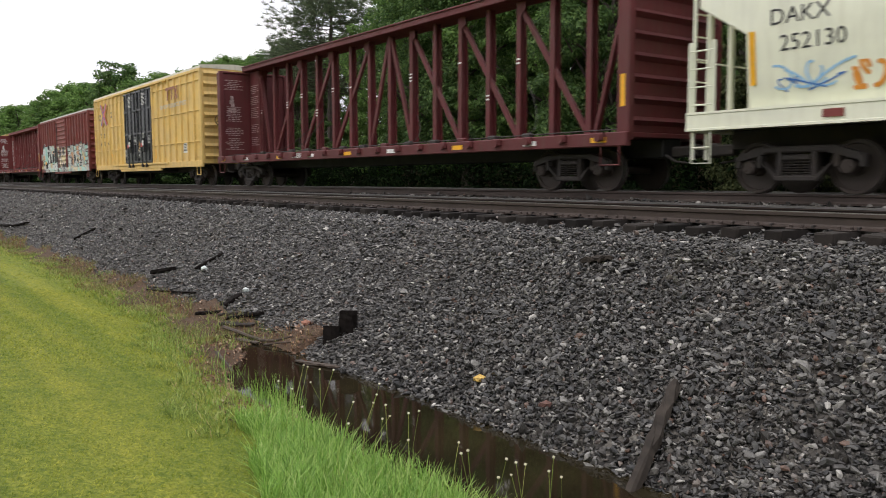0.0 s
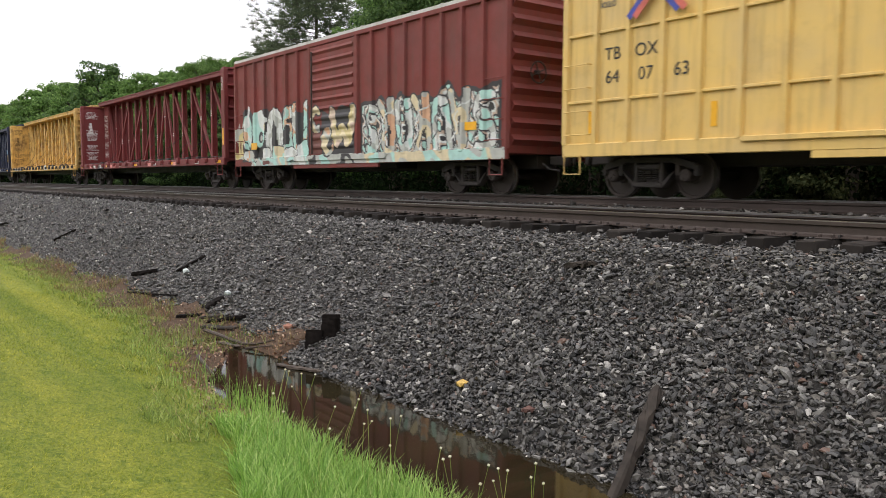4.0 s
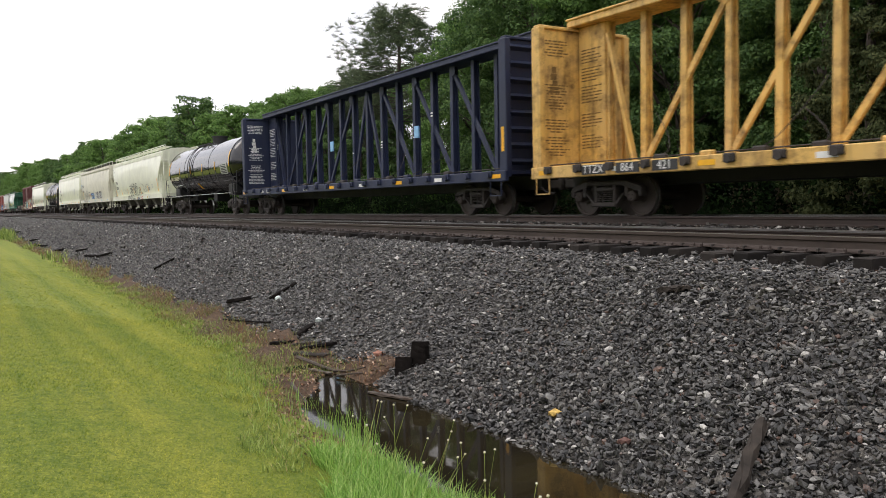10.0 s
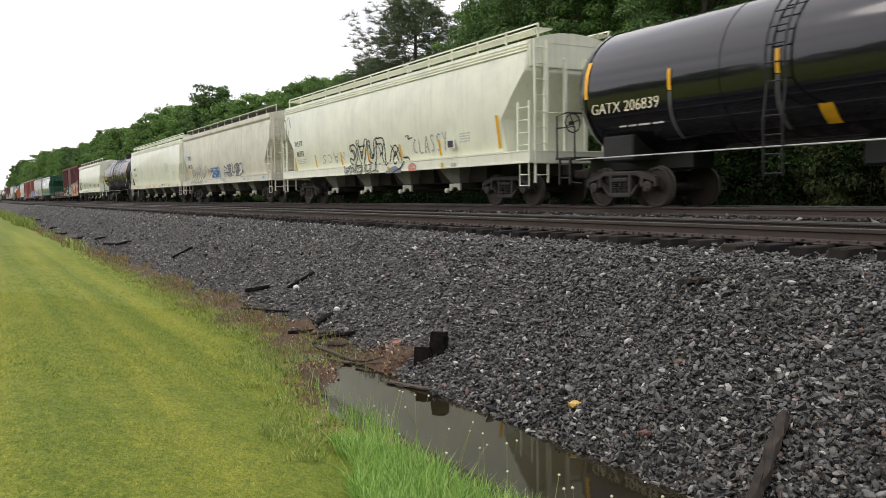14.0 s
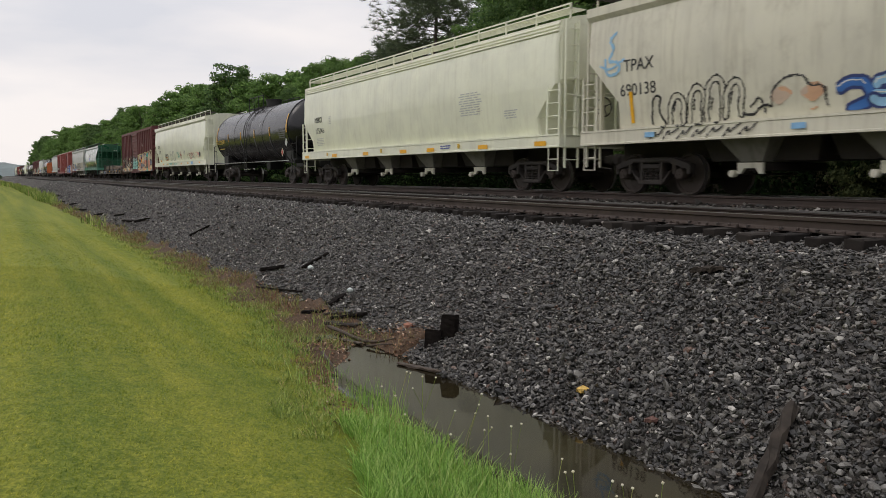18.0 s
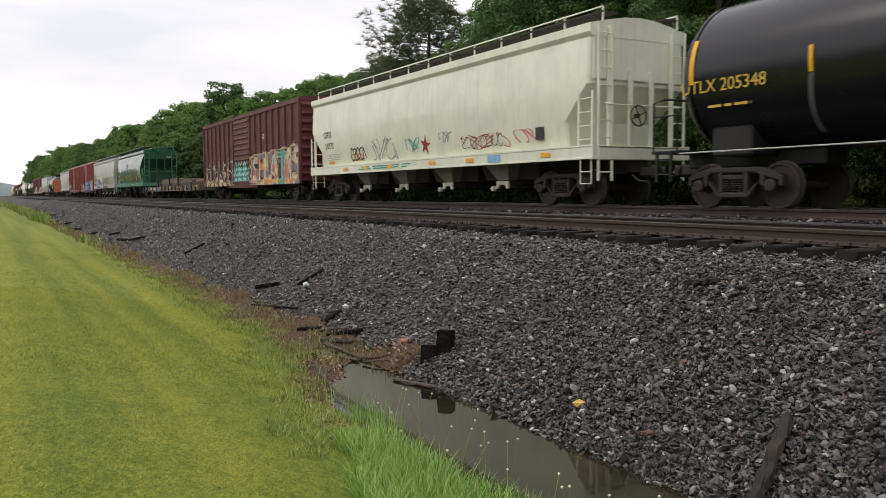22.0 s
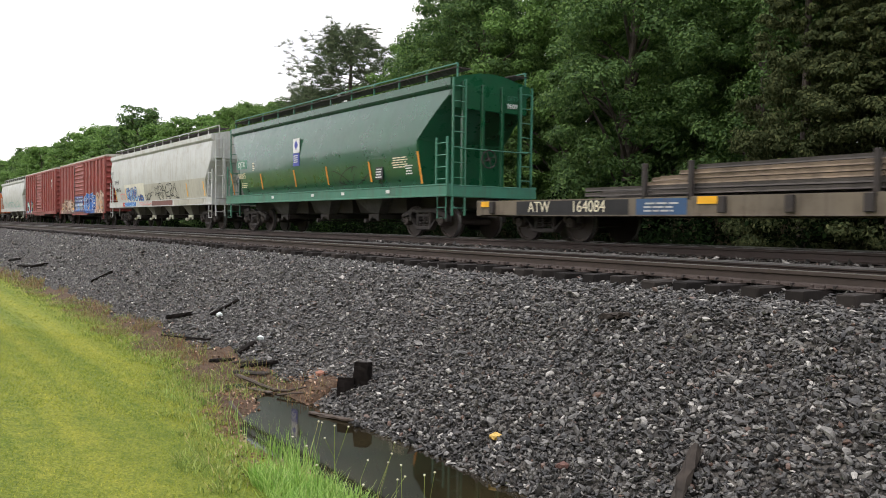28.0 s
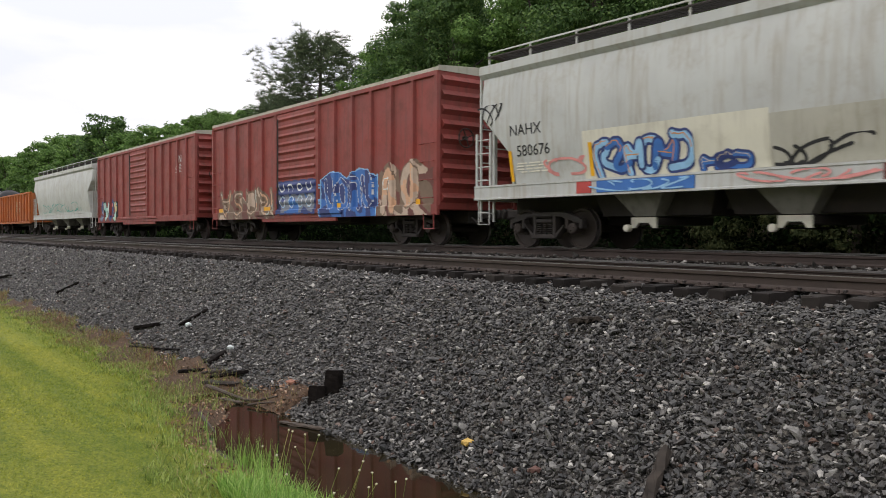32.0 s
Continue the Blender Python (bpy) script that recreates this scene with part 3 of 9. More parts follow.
# ---------- ballast bank ----------
bx = np.concatenate([np.linspace(-620, -130, 60), np.linspace(-128, -40, 120), np.linspace(-39.7, 4, 230), np.linspace(5, 120, 50)])
by = np.concatenate([np.linspace(4.35, 8.4, 26), np.linspace(8.8, 16.1, 18), np.linspace(16.5, 18.8, 6)])
BX, BYY = np.meshgrid(bx, by, indexing="ij")
bank_wave = 0.035 * np.sin(BX * 0.9) * np.sin(BYY * 1.7 + BX * 0.31) + 0.02 * np.sin(BX * 2.3 + BYY * 3.1)
bank_wave = bank_wave * np.exp(-((BYY - 6.3) / 1.3) ** 2) * 1.6
BZZ = np.interp(BYY, BY, BZ) + bank_wave
nb = len(by)
quad = (np.arange(len(bx) - 1)[:, None] * nb + np.arange(nb - 1)[None]).ravel()
bank = new("ballast_bank", soup("ballast_bank", np.stack([BX, BYY, BZZ], -1).reshape(-1, 3), np.stack([quad, quad + nb, quad + nb + 1, quad + 1], -1), M_BALLAST, True))
tagged(bank, "long sloping bank of wet dark grey ballast", "ballast", kind="structure")


def bank_z(x, y):
    w = 0.035 * np.sin(x * 0.9) * np.sin(y * 1.7 + x * 0.31) + 0.02 * np.sin(x * 2.3 + y * 3.1)
    return np.interp(y, BY, BZ) + w * np.exp(-((y - 6.3) / 1.3) ** 2) * 1.6


ICO_V = []
for ring_z, ring_r, turn in ((0.447, 0.894, 0.0), (-0.447, 0.894, math.pi / 5)):
    ICO_V += [(ring_r * math.cos(turn + 2 * math.pi * k / 5), ring_r * math.sin(turn + 2 * math.pi * k / 5), ring_z) for k in range(5)]
ICO_V = np.array(ICO_V + [(0, 0, 1), (0, 0, -1)])
ICO_F = np.array([(10, k, (k + 1) % 5) for k in range(5)] + [(11, 5 + (k + 1) % 5, 5 + k) for k in range(5)]
                 + [(k, 5 + k, (k + 1) % 5) for k in range(5)] + [(5 + k, 5 + (k + 1) % 5, (k + 1) % 5) for k in range(5)])


def turns(count, rng):
    q = rng.normal(size=(count, 4))
    q /= np.linalg.norm(q, axis=1)[:, None]
    w, x, y, z = q.T
    return np.stack([1 - 2 * (y * y + z * z), 2 * (x * y - w * z), 2 * (x * z + w * y), 2 * (x * y + w * z), 1 - 2 * (x * x + z * z), 2 * (y * z - w * x),
                     2 * (x * z - w * y), 2 * (y * z + w * x), 1 - 2 * (x * x + y * y)], -1).reshape(-1, 3, 3)


OCTA_V = np.array([(1, 0, 0), (-1, 0, 0), (0, 1, 0), (0, -1, 0), (0, 0, 1), (0, 0, -1)]) * 1.12
OCTA_F = np.array([(0, 2, 4), (2, 1, 4), (1, 3, 4), (3, 0, 4), (2, 0, 5), (1, 2, 5), (3, 1, 5), (0, 3, 5)])


def shard(count, rng, base=ICO_V):
    """Broken stones with slanting faces, one end narrower than the other."""
    k = len(base)
    rock = base[None] * rng.uniform(0.62, 1.20, (count, k, 1)) + rng.uniform(-0.16, 0.16, (count, k, 3))
    rock[:, :, 1:] *= 1.0 + rock[:, :, :1] * rng.uniform(-0.35, 0.35, (count, 1, 1))
    return rock


def stones(x, y, size, rng, base=ICO_V, sides=ICO_F, settled=0.35):
    """Angular stones at the places given, lying on the bank."""
    count = len(x)
    bare = (x > -9.62) | (y > 4.93 + 0.10 * np.sin(x * 1.3) + 0.07 * np.sin(x * 3.1) + 0.30 * np.exp(-((x + 10.1) / 0.55) ** 2) + rng.uniform(-0.12, 0.12, count)) | (x < -45)
    x, y, size = x[bare], y[bare], size[bare]
    count = len(x)
    shape = shard(count, rng, base) * np.stack([rng.uniform(0.95, 1.75, count), rng.uniform(0.65, 1.1, count), rng.uniform(0.45, 0.85, count)], -1)[:, None]
    tilt = turns(count, rng)
    lie = rng.random(count) < np.where(y > 7.6, 0.85, settled)
    tilt[lie] = tilt[lie] * 0.3 + np.eye(3) * 0.8
    shape = np.einsum("nij,nkj->nki", tilt, shape) * (size / 2)[:, None, None]
    z = bank_z(x, y) + rng.uniform(-0.15, 0.55, count) * size
    verts = shape + np.stack([x, y, z], -1)[:, None]
    faces = sides[None] + (np.arange(count) * len(base))[:, None, None]
    return verts.reshape(-1, 3), faces.reshape(-1, 3)


def scatter(x0, x1, y0, y1, pitch, size, rng):
    count = int((x1 - x0) * (y1 - y0) * 1.1 / pitch**2)
    return rng.uniform(x0, x1, count), rng.uniform(y0, y1, count), np.clip(rng.lognormal(math.log(size), 0.32, count), size * 0.45, size * 2.3)


spots = [scatter(-9, 1.5, 4.45, 8.55, 0.031, 0.044, RNG), scatter(-17, -9, 4.45, 8.55, 0.036, 0.047, RNG), scatter(-34, -17, 4.5, 8.55, 0.046, 0.050, RNG),
         scatter(-70, -34, 4.6, 8.6, 0.080, 0.062, RNG), scatter(-130, -70, 4.7, 8.6, 0.15, 0.095, RNG), scatter(-26, 3, 8.55, 10.7, 0.075, 0.055, RNG), scatter(-22, 3, 10.7, 13.4, 0.10, 0.07, RNG)]
stone_bed = new("loose_ballast", soup("loose_ballast", *stones(*spots[0], RNG), M_STONE))
stone_bed.parent = bank
tagged(stone_bed, "countless angular wet grey ballast stones", kind="stuff")
sx, sy, ss = (np.concatenate([s[k] for s in spots[1:]]) for k in range(3))
stone_far = new("far_loose_ballast", soup("far_loose_ballast", *stones(sx, sy, ss, RNG, OCTA_V, OCTA_F, 0.8), M_STONE))
stone_far.parent = bank
tagged(stone_far, "countless angular wet grey ballast stones", kind="stuff")

# ---------- tracks ----------
RAIL_PROFILE = [(-0.076, 0.0), (0.076, 0.0), (0.076, 0.012), (0.022, 0.028), (0.011, 0.05), (0.011, 0.125), (0.036, 0.142), (0.037, 0.178), (0.030, 0.186),
                (-0.030, 0.186), (-0.037, 0.178), (-0.036, 0.142), (-0.011, 0.125), (-0.011, 0.05), (-0.022, 0.028), (-0.076, 0.012)]
NEAR_Y, NEAR_Z, TRAIN_Y, TRAIN_Z = 9.7275, 1.09, 14.2, 1.20


def rail(parent, y, top, gauge):
    s = Shape().loft([[(x, y + a, top - 0.186 + b) for a, b in RAIL_PROFILE] for x in (-620, 120)])
    r = part("rail", s, M_RAIL, parent, "rusty brown steel rail")
    inner = -1 if gauge < 0 else 1
    strip = Shape().box(-620, y - 0.034, top - 0.003, 120, y + 0.034, top + 0.003)
    strip.box(-620, y + inner * 0.0385 - 0.003, top - 0.026, 120, y + inner * 0.0385 + 0.003, top + 0.002)
    part("rail_head", strip, M_RAILHEAD, r, "polished running surface and gauge face")
    return r


def tie_mesh(rng):
    s = Shape().box(-0.115, -1.3, -0.18, 0.115, 1.3, 0.0, 0.014)
    me = s.mesh("tie")
    for v in me.vertices:
        v.co.x += rng.uniform(-0.012, 0.012)
        v.co.z += rng.uniform(-0.012, 0.006)
    me.materials.append(M_TIE)
    return me


def railway_track(label, y, top, near):
    track = new("railway_track")
    tagged(track, label, "railway track", kind="structure")
    for side in (-1, 1):
        rail(track, y + side * 0.7175, top + (0.008 if side > 0 and near else 0), -side)
    tie_top = top - 0.192
    rng = random.Random(5)
    if near:
        kinds = [tie_mesh(rng) for _ in range(6)]
        plate = Shape().box(-0.10, -0.18, 0, 0.10, 0.18, 0.016, 0.004)
        for a in (-0.07, 0.07):
            for b in (-0.11, 0.11):
                plate.box(a - 0.018, b - 0.018, 0.01, a + 0.018, b + 0.018, 0.055, 0.008)
        plate_mesh = plate.mesh("tie_plate")
        plate_mesh.materials.append(M_RAIL)
        for i in range(210):
            x = 4.5 - i * 0.525 + rng.uniform(-0.05, 0.05)
            t = part("tie", kinds[i % 6], M_TIE, track)
            t.matrix_basis = pose(x, y + rng.uniform(-0.06, 0.06), tie_top + rng.uniform(-0.015, 0.004), rng.uniform(-0.6, 0.6), 0, rng.uniform(-2, 2))
            if i < 90:
                p = part("tie_plate", plate_mesh, M_RAIL, t)
                p.matrix_basis = pose(0, -0.7175, 0.0)
        far = Shape()
        for i in range(300):
            x = 4.5 - (210 + i) * 0.525
            far.box(x - 0.11, y - 1.3, tie_top - 0.15, x + 0.11, y + 1.3, tie_top)
        tagged(part("far_ties", far, M_TIE, track), kind="stuff")
        anchors = Shape()
        for i in range(60):
            x = 4.5 - i * 0.525 + 0.16
            anchors.box(x - 0.015, y - 0.7175 - 0.085, top - 0.19, x + 0.015, y - 0.7175 - 0.03, top - 0.145, 0.004)
        part("rail_anchors", anchors, M_STEELDARK, track)
    else:
        far = Shape()
        for i in range(520):
            x = 8 - i * 0.525
            far.box(x - 0.11, y - 1.3, tie_top - 0.15, x + 0.11, y + 1.3, tie_top)
        tagged(part("ties", far, M_TIE, track, "dark timber ties in ballast"), kind="stuff")
    return track


railway_track("empty railway track with rusty rails on dark timber ties", NEAR_Y, NEAR_Z, True)
railway_track("railway track under the passing freight train", TRAIN_Y, TRAIN_Z, False)


# ---------- plants ----------
def blades(x, y, z, height, width, lean, rng, name, material):
    """Curved tapering blades, three corners at the root and bend, one at the tip."""
    count = len(x)
    # mown turf lies the way the mower combed it
    a = rng.normal(2.75, 0.55, count) if name == "lawn_grass" else rng.uniform(0, 2 * math.pi, count)
    d = np.stack([np.cos(a), np.sin(a), 0 * a], -1)
    w = np.stack([-np.sin(a), np.cos(a), 0 * a], -1) * (width / 2)[:, None]
    root = np.stack([x, y, z], -1)
    up = np.array([0, 0, 1.0])
    bend = root + up * (height * 0.6)[:, None] + d * (lean * 0.35)[:, None]
    tip = root + up * height[:, None] + d * lean[:, None]
    verts = np.stack([root - w, root + w, bend + w * 0.7, bend - w * 0.7, tip], 1).reshape(-1, 3)
    k = (np.arange(count) * 5)[:, None]
    faces = np.concatenate([k + [[0, 1, 2]], k + [[0, 2, 3]], k + [[3, 2, 4]]])
    return soup(name, verts, faces, material)


def grass_patch(name, label, spans, material):
    pieces = []
    for count, x0, x1, y0, y1, h, w, ln, keep in spans:
        x, y = RNG.uniform(x0, x1, count), RNG.uniform(y0, y1, count)
        ok = keep(x, y)
        x, y = x[ok], y[ok]
        m = len(x)
        pieces.append((x, y, ground_z(x, y) - 0.01, RNG.uniform(0.55, 1.25, m) * h, RNG.uniform(0.7, 1.3, m) * w, RNG.uniform(0.2, 1.3, m) * ln))
    cat = [np.concatenate([p[k] for p in pieces]) for k in range(6)]
    ob = new(name, blades(*cat, RNG, name, material))
    return tagged(ob, label, "grass", kind="stuff")


def lawn_edge(x):
    """Where the mown lawn ends towards the ditch."""
    line = np.interp(x, [-80, -27, -17, -15, -13.4, -10.3, -9.2, -7.7, -6.8, -5.7, -4.5, -3, 0], [4.5, 4.25, 4.0, 4.05, 4.08, 3.42, 3.2, 2.95, 2.74, 2.40, 2.0, 1.6, 1.0])
    return line + 0.05 * np.sin(x * 2.9) + 0.04 * np.sin(x * 6.1)


def tufted(x, y):
    """Uneven hummocks that the mower left standing."""
    return np.sin(x * 2.1 + y * 1.7) + np.sin(x * 4.9 - y * 3.3) + 0.7 * np.sin(x * 9.7 + y * 8.1)


grass_patch("lawn_grass", "short mown bright green lawn grass", [
    (120000, -9, 3.0, -3.2, 3.4, 0.021, 0.008, 0.060, lambda x, y: y < lawn_edge(x) + 0.1),
    (9000, -22, -9, 2.4, 4.4, 0.055, 0.012, 0.10, lambda x, y: (abs(y - lawn_edge(x) + 0.1) < 0.35) & (np.sin(x * 3.3 + y * 2) + np.sin(x * 7.1 - y * 5) > -0.1)),
    (70000, -18, -9, -5, 4.2, 0.028, 0.014, 0.075, lambda x, y: y < lawn_edge(x) + 0.1),
    (45000, -45, -18, -9, 4.6, 0.028, 0.028, 0.08, lambda x, y: (y < lawn_edge(x) + 0.2) & (RNG.random(len(x)) < (x + 46) / 20))], M_GRASS)


def in_clump(x, y):
    return (x > -6.75 + 0.12 * np.sin(y * 9)) & (y > lawn_edge(x) + 0.02) & (y < 3.30 + 0.07 * (x + 5) + 0.05 * np.sin(x * 5) + 0.04 * np.sin(x * 13))


grass_patch("tall_grass", "lush tall green grass on the ditch bank", [
    (66000, -7.0, 3.0, 0.6, 3.7, 0.20, 0.0085, 0.17, in_clump),
    (1500, -13, -6.6, 2.5, 4.2, 0.10, 0.009, 0.1, lambda x, y: (abs(y - lawn_edge(x)) < 0.16) & (np.sin(x * 4.7) + np.sin(x * 11 + y * 7) > 0.5)),
    (420, -9.0, -6.9, 3.2, 3.9, 0.26, 0.006, 0.14, lambda x, y: np.sin(x * 6.1) * np.sin(y * 8 + x) > 0.25),
    (260, -10.5, -6.8, 2.9, 3.6, 0.24, 0.007, 0.15, lambda x, y: np.sin(x * 3.1) * np.sin(y * 4.7 + x) > 0.4),
    (650, -7.8, -6.2, 2.8, 3.7, 0.36, 0.007, 0.15, lambda x, y: ((x + 7.0) / 0.45) ** 2 + ((y - 3.22) / 0.22) ** 2 < 1)], M_TALL)
grass_patch("dry_grass", "dry brown and olive grass along the lawn edge", [
    (5200, -24, -10.4, 3.3, 5.05, 0.12, 0.008, 0.13, lambda x, y: (y > lawn_edge(x) - 0.05) & (tufted(x * 0.8, y) > -0.2)),
    (2300, -13.5, -6.5, 2.6, 5.1, 0.17, 0.006, 0.16, lambda x, y: (y > lawn_edge(x) - 0.05) & ((x < -9.7) | (y < 3.55)) & (np.sin(x * 2.3 + y) + np.sin(y * 3.7 + x) > 0.1)),
    (7500, -34, -13.5, 3.8, 5.2, 0.12, 0.010, 0.14, lambda x, y: (y > lawn_edge(x) - 0.1) & (y < 5.15) & (np.sin(x * 1.9 + y) + np.sin(y * 5.1 + x * 0.7) > 0.0)),
    (5500, -75, -30, 3.8, 5.2, 0.17, 0.022, 0.16, lambda x, y: (y > lawn_edge(x) - 0.1) & (np.sin(x * 0.9 + y) + np.sin(x * 0.37 + 2) > -0.7))], M_DRY)

grass_patch("rough_grass", "uneven olive green grass in tufts at the lawn edge", [
    (7500, -26, -10.2, 3.3, 4.95, 0.085, 0.009, 0.11, lambda x, y: (y > lawn_edge(x) - 0.05) & (tufted(x * 0.7 + 2, y) > -0.1)),
    (16000, -14, -6.2, 2.0, 4.1, 0.075, 0.008, 0.10, lambda x, y: (y > lawn_edge(x) - 0.45 - 0.1 * tufted(x, y)) & (y < lawn_edge(x) + 0.10 + 0.09 * tufted(x, y))),
    (900, -13.2, -9.4, 3.2, 4.6, 0.20, 0.006, 0.12, lambda x, y: (y > lawn_edge(x) - 0.1) & (y < lawn_edge(x) + 0.5) & (tufted(x, y) > 0.5)),
    (700, -14.5, -9.9, 3.6, 4.75, 0.15, 0.008, 0.12, lambda x, y: tufted(x, y) > 0.9),
    (12000, -40, -14, 2.6, 4.9, 0.10, 0.013, 0.12, lambda x, y: (y > lawn_edge(x) - 0.35 - 0.1 * tufted(x, y)) & (y < lawn_edge(x) + 0.30 + 0.15 * tufted(x, y))),
    (7000, -34, -9.8, 3.3, 5.1, 0.09, 0.011, 0.12, lambda x, y: (y > lawn_edge(x)) & (y < lawn_edge(x) + 0.5) & (tufted(x, y) > 0.2)),
    (2600, -150, -40, 2.8, 5.0, 0.40, 0.06, 0.3, lambda x, y: (y > lawn_edge(x) - 0.2) & (np.sin(x * 0.4) + np.sin(x * 0.13) > -0.2)),
    (9000, -190, -78, 3.3, 5.1, 0.70, 0.09, 0.35, lambda x, y: (y > lawn_edge(x) - 0.5 + 0.3 * np.sin(x * 0.3)) & (np.sin(x * 0.21 + 1) + np.sin(x * 0.09) > -0.9)),
    (7000, -240, -178, -26, 4.5, 0.9, 0.16, 0.4, lambda x, y: x < -182 + 3 * np.sin(y * 0.7))], M_OLIVE)

# seed stalks rising from the tall grass
stalk, heads = Shape(), Shape()
for i in range(30):
    x, y = random.uniform(-6.2, -2.8), random.uniform(2.5, 3.3)
    z = float(ground_z(np.array(x), np.array(y)))
    top = (x + random.uniform(-0.12, 0.12), y + random.uniform(-0.1, 0.12), z + random.uniform(0.42, 0.68))
    stalk.tube([(x, y, z), ((x + top[0]) / 2, y, z + 0.3), top], 0.002, 4)
    heads.lathe_y(top[0], top[2], [(top[1] - 0.010, 0.003), (top[1], 0.0095), (top[1] + 0.010, 0.003)], 6)
stalks = tagged(new("seed_stalks"), "thin seed stalks with pale heads above the tall grass", "grass", kind="stuff")
part("stems", stalk, M_OLIVE, stalks)
part("seed_heads", heads, M_SEED, stalks)

# fallen leaves on the bare soil
count = 20000
lx, ly = RNG.uniform(-26, -6.4, count), RNG.uniform(2.6, 5.35, count)
ok = (ly > lawn_edge(lx) - 0.05) & ((lx < -9.4) | (ly < 3.6)) & (ly < np.where((lx > -10.7) & (lx < -9.6), 5.3, 5.02))
ok = ok & ((lx > -11.2) | (RNG.random(count) < 0.35))
lx, ly = lx[ok], ly[ok]
lz = np.maximum(ground_z(lx, ly), np.where(ly > 4.35, bank_z(lx, ly) + 0.045, -9)) + 0.012
turn = turns(len(lx), RNG) * 0.45 + np.eye(3) * 0.6
leafq = np.array([(-0.035, 0, 0), (0, -0.018, 0.004), (0.038, 0, 0), (0, 0.02, 0.006)])
lv = np.einsum("nij,kj->nki", turn, leafq) + np.stack([lx, ly, lz], -1)[:, None]
litter = new("leaf_litter", soup("leaf_litter", lv.reshape(-1, 3), (np.arange(len(lx)) * 4)[:, None] + [[0, 1, 2, 3]], M_LITTER))
tagged(litter, "brown fallen leaves on bare muddy soil", "leaves", kind="stuff")


# ---------- trees ----------
def leaf_cloud(name, centres, spread, per, size, material, rng, flat=0.6):
    """Leaves in many small clumps."""
    c = np.repeat(centres, per, axis=0)
    off = rng.normal(size=c.shape)
    off /= np.linalg.norm(off, axis=1)[:, None]
    off *= (rng.random(len(c)) ** 0.3)[:, None] * np.repeat(spread, per)[:, None]
    off[:, 2] *= flat
    p = c + off
    # leaves face outwards and up from their clump, with some scatter
    face = off / (np.linalg.norm(off, axis=1)[:, None] + 1e-6) + np.array([0, 0, 0.5]) + rng.normal(size=off.shape) * 0.34
    face /= np.linalg.norm(face, axis=1)[:, None]
    side = np.cross(face, rng.normal(size=face.shape))
    side /= np.linalg.norm(side, axis=1)[:, None]
    t = np.stack([side, np.cross(face, side), face], -1)
    s = (rng.uniform(0.6, 1.3, len(p)) * size)[:, None, None]
    shape = np.array([(-0.62, 0, 0), (-0.1, -0.36, 0.06), (0.62, 0, -0.05), (-0.1, 0.36, 0.06)])
    v = np.einsum("nij,kj->nki", t, shape) * s + p[:, None]
    return soup(name, v.reshape(-1, 3), (np.arange(len(p)) * 4)[:, None] + [[0, 1, 2, 3]], material)


def broadleaf_tree(height, spread, seed, material, low=0.15, leaf=0.135, clumps=250, per=270, puff=0.66):
    rng = np.random.default_rng(seed)
    tree = new("broadleaf_tree")
    wood = Shape()
    bend = rng.uniform(-0.4, 0.4, (5, 2))
    zs = np.linspace(-0.3, height * 0.8, 5)
    trunk = [(float(bend[i, 0]) * i / 4, float(bend[i, 1]) * i / 4, float(zs[i])) for i in range(5)]
    wood.tube(trunk, [0.024 * height * f for f in (1.25, 0.9, 0.66, 0.4, 0.12)], 8)
    centres, radii = [], []
    for i in range(clumps):
        f = rng.uniform(low, 1.0)
        profile = math.sin(math.pi * min(1, (f - low * 0.5) ** 0.75)) ** 0.6 if f < 1 else 0
        a = rng.uniform(0, 2 * math.pi)
        lobe = 0.78 + 0.22 * math.sin(3 * a + seed) + 0.12 * math.sin(7 * a + f * 9)
        r = spread * profile * lobe * rng.uniform(0.45, 1.0) ** 0.5
        centres.append((r * math.cos(a), r * math.sin(a), f * height))
        radii.append(rng.uniform(0.6, 1.35) * puff * height / 13)
    for i in range(0, clumps, 9):
        c = centres[i]
        zb = max(height * 0.12, c[2] - math.hypot(c[0], c[1]) * 0.8)
        zb = min(zb, height * 0.72)
        wood.tube([(0, 0, zb), (c[0] * 0.55, c[1] * 0.55, (zb + c[2]) / 2 + 0.3), c], [0.006 * height, 0.004 * height, 0.0015 * height], 5)
    part("trunk", wood, M_BARK, tree, smooth=True)
    part("crown", leaf_cloud("crown", np.array(centres), np.array(radii), per, leaf, material, rng), material, tree)
    return tree


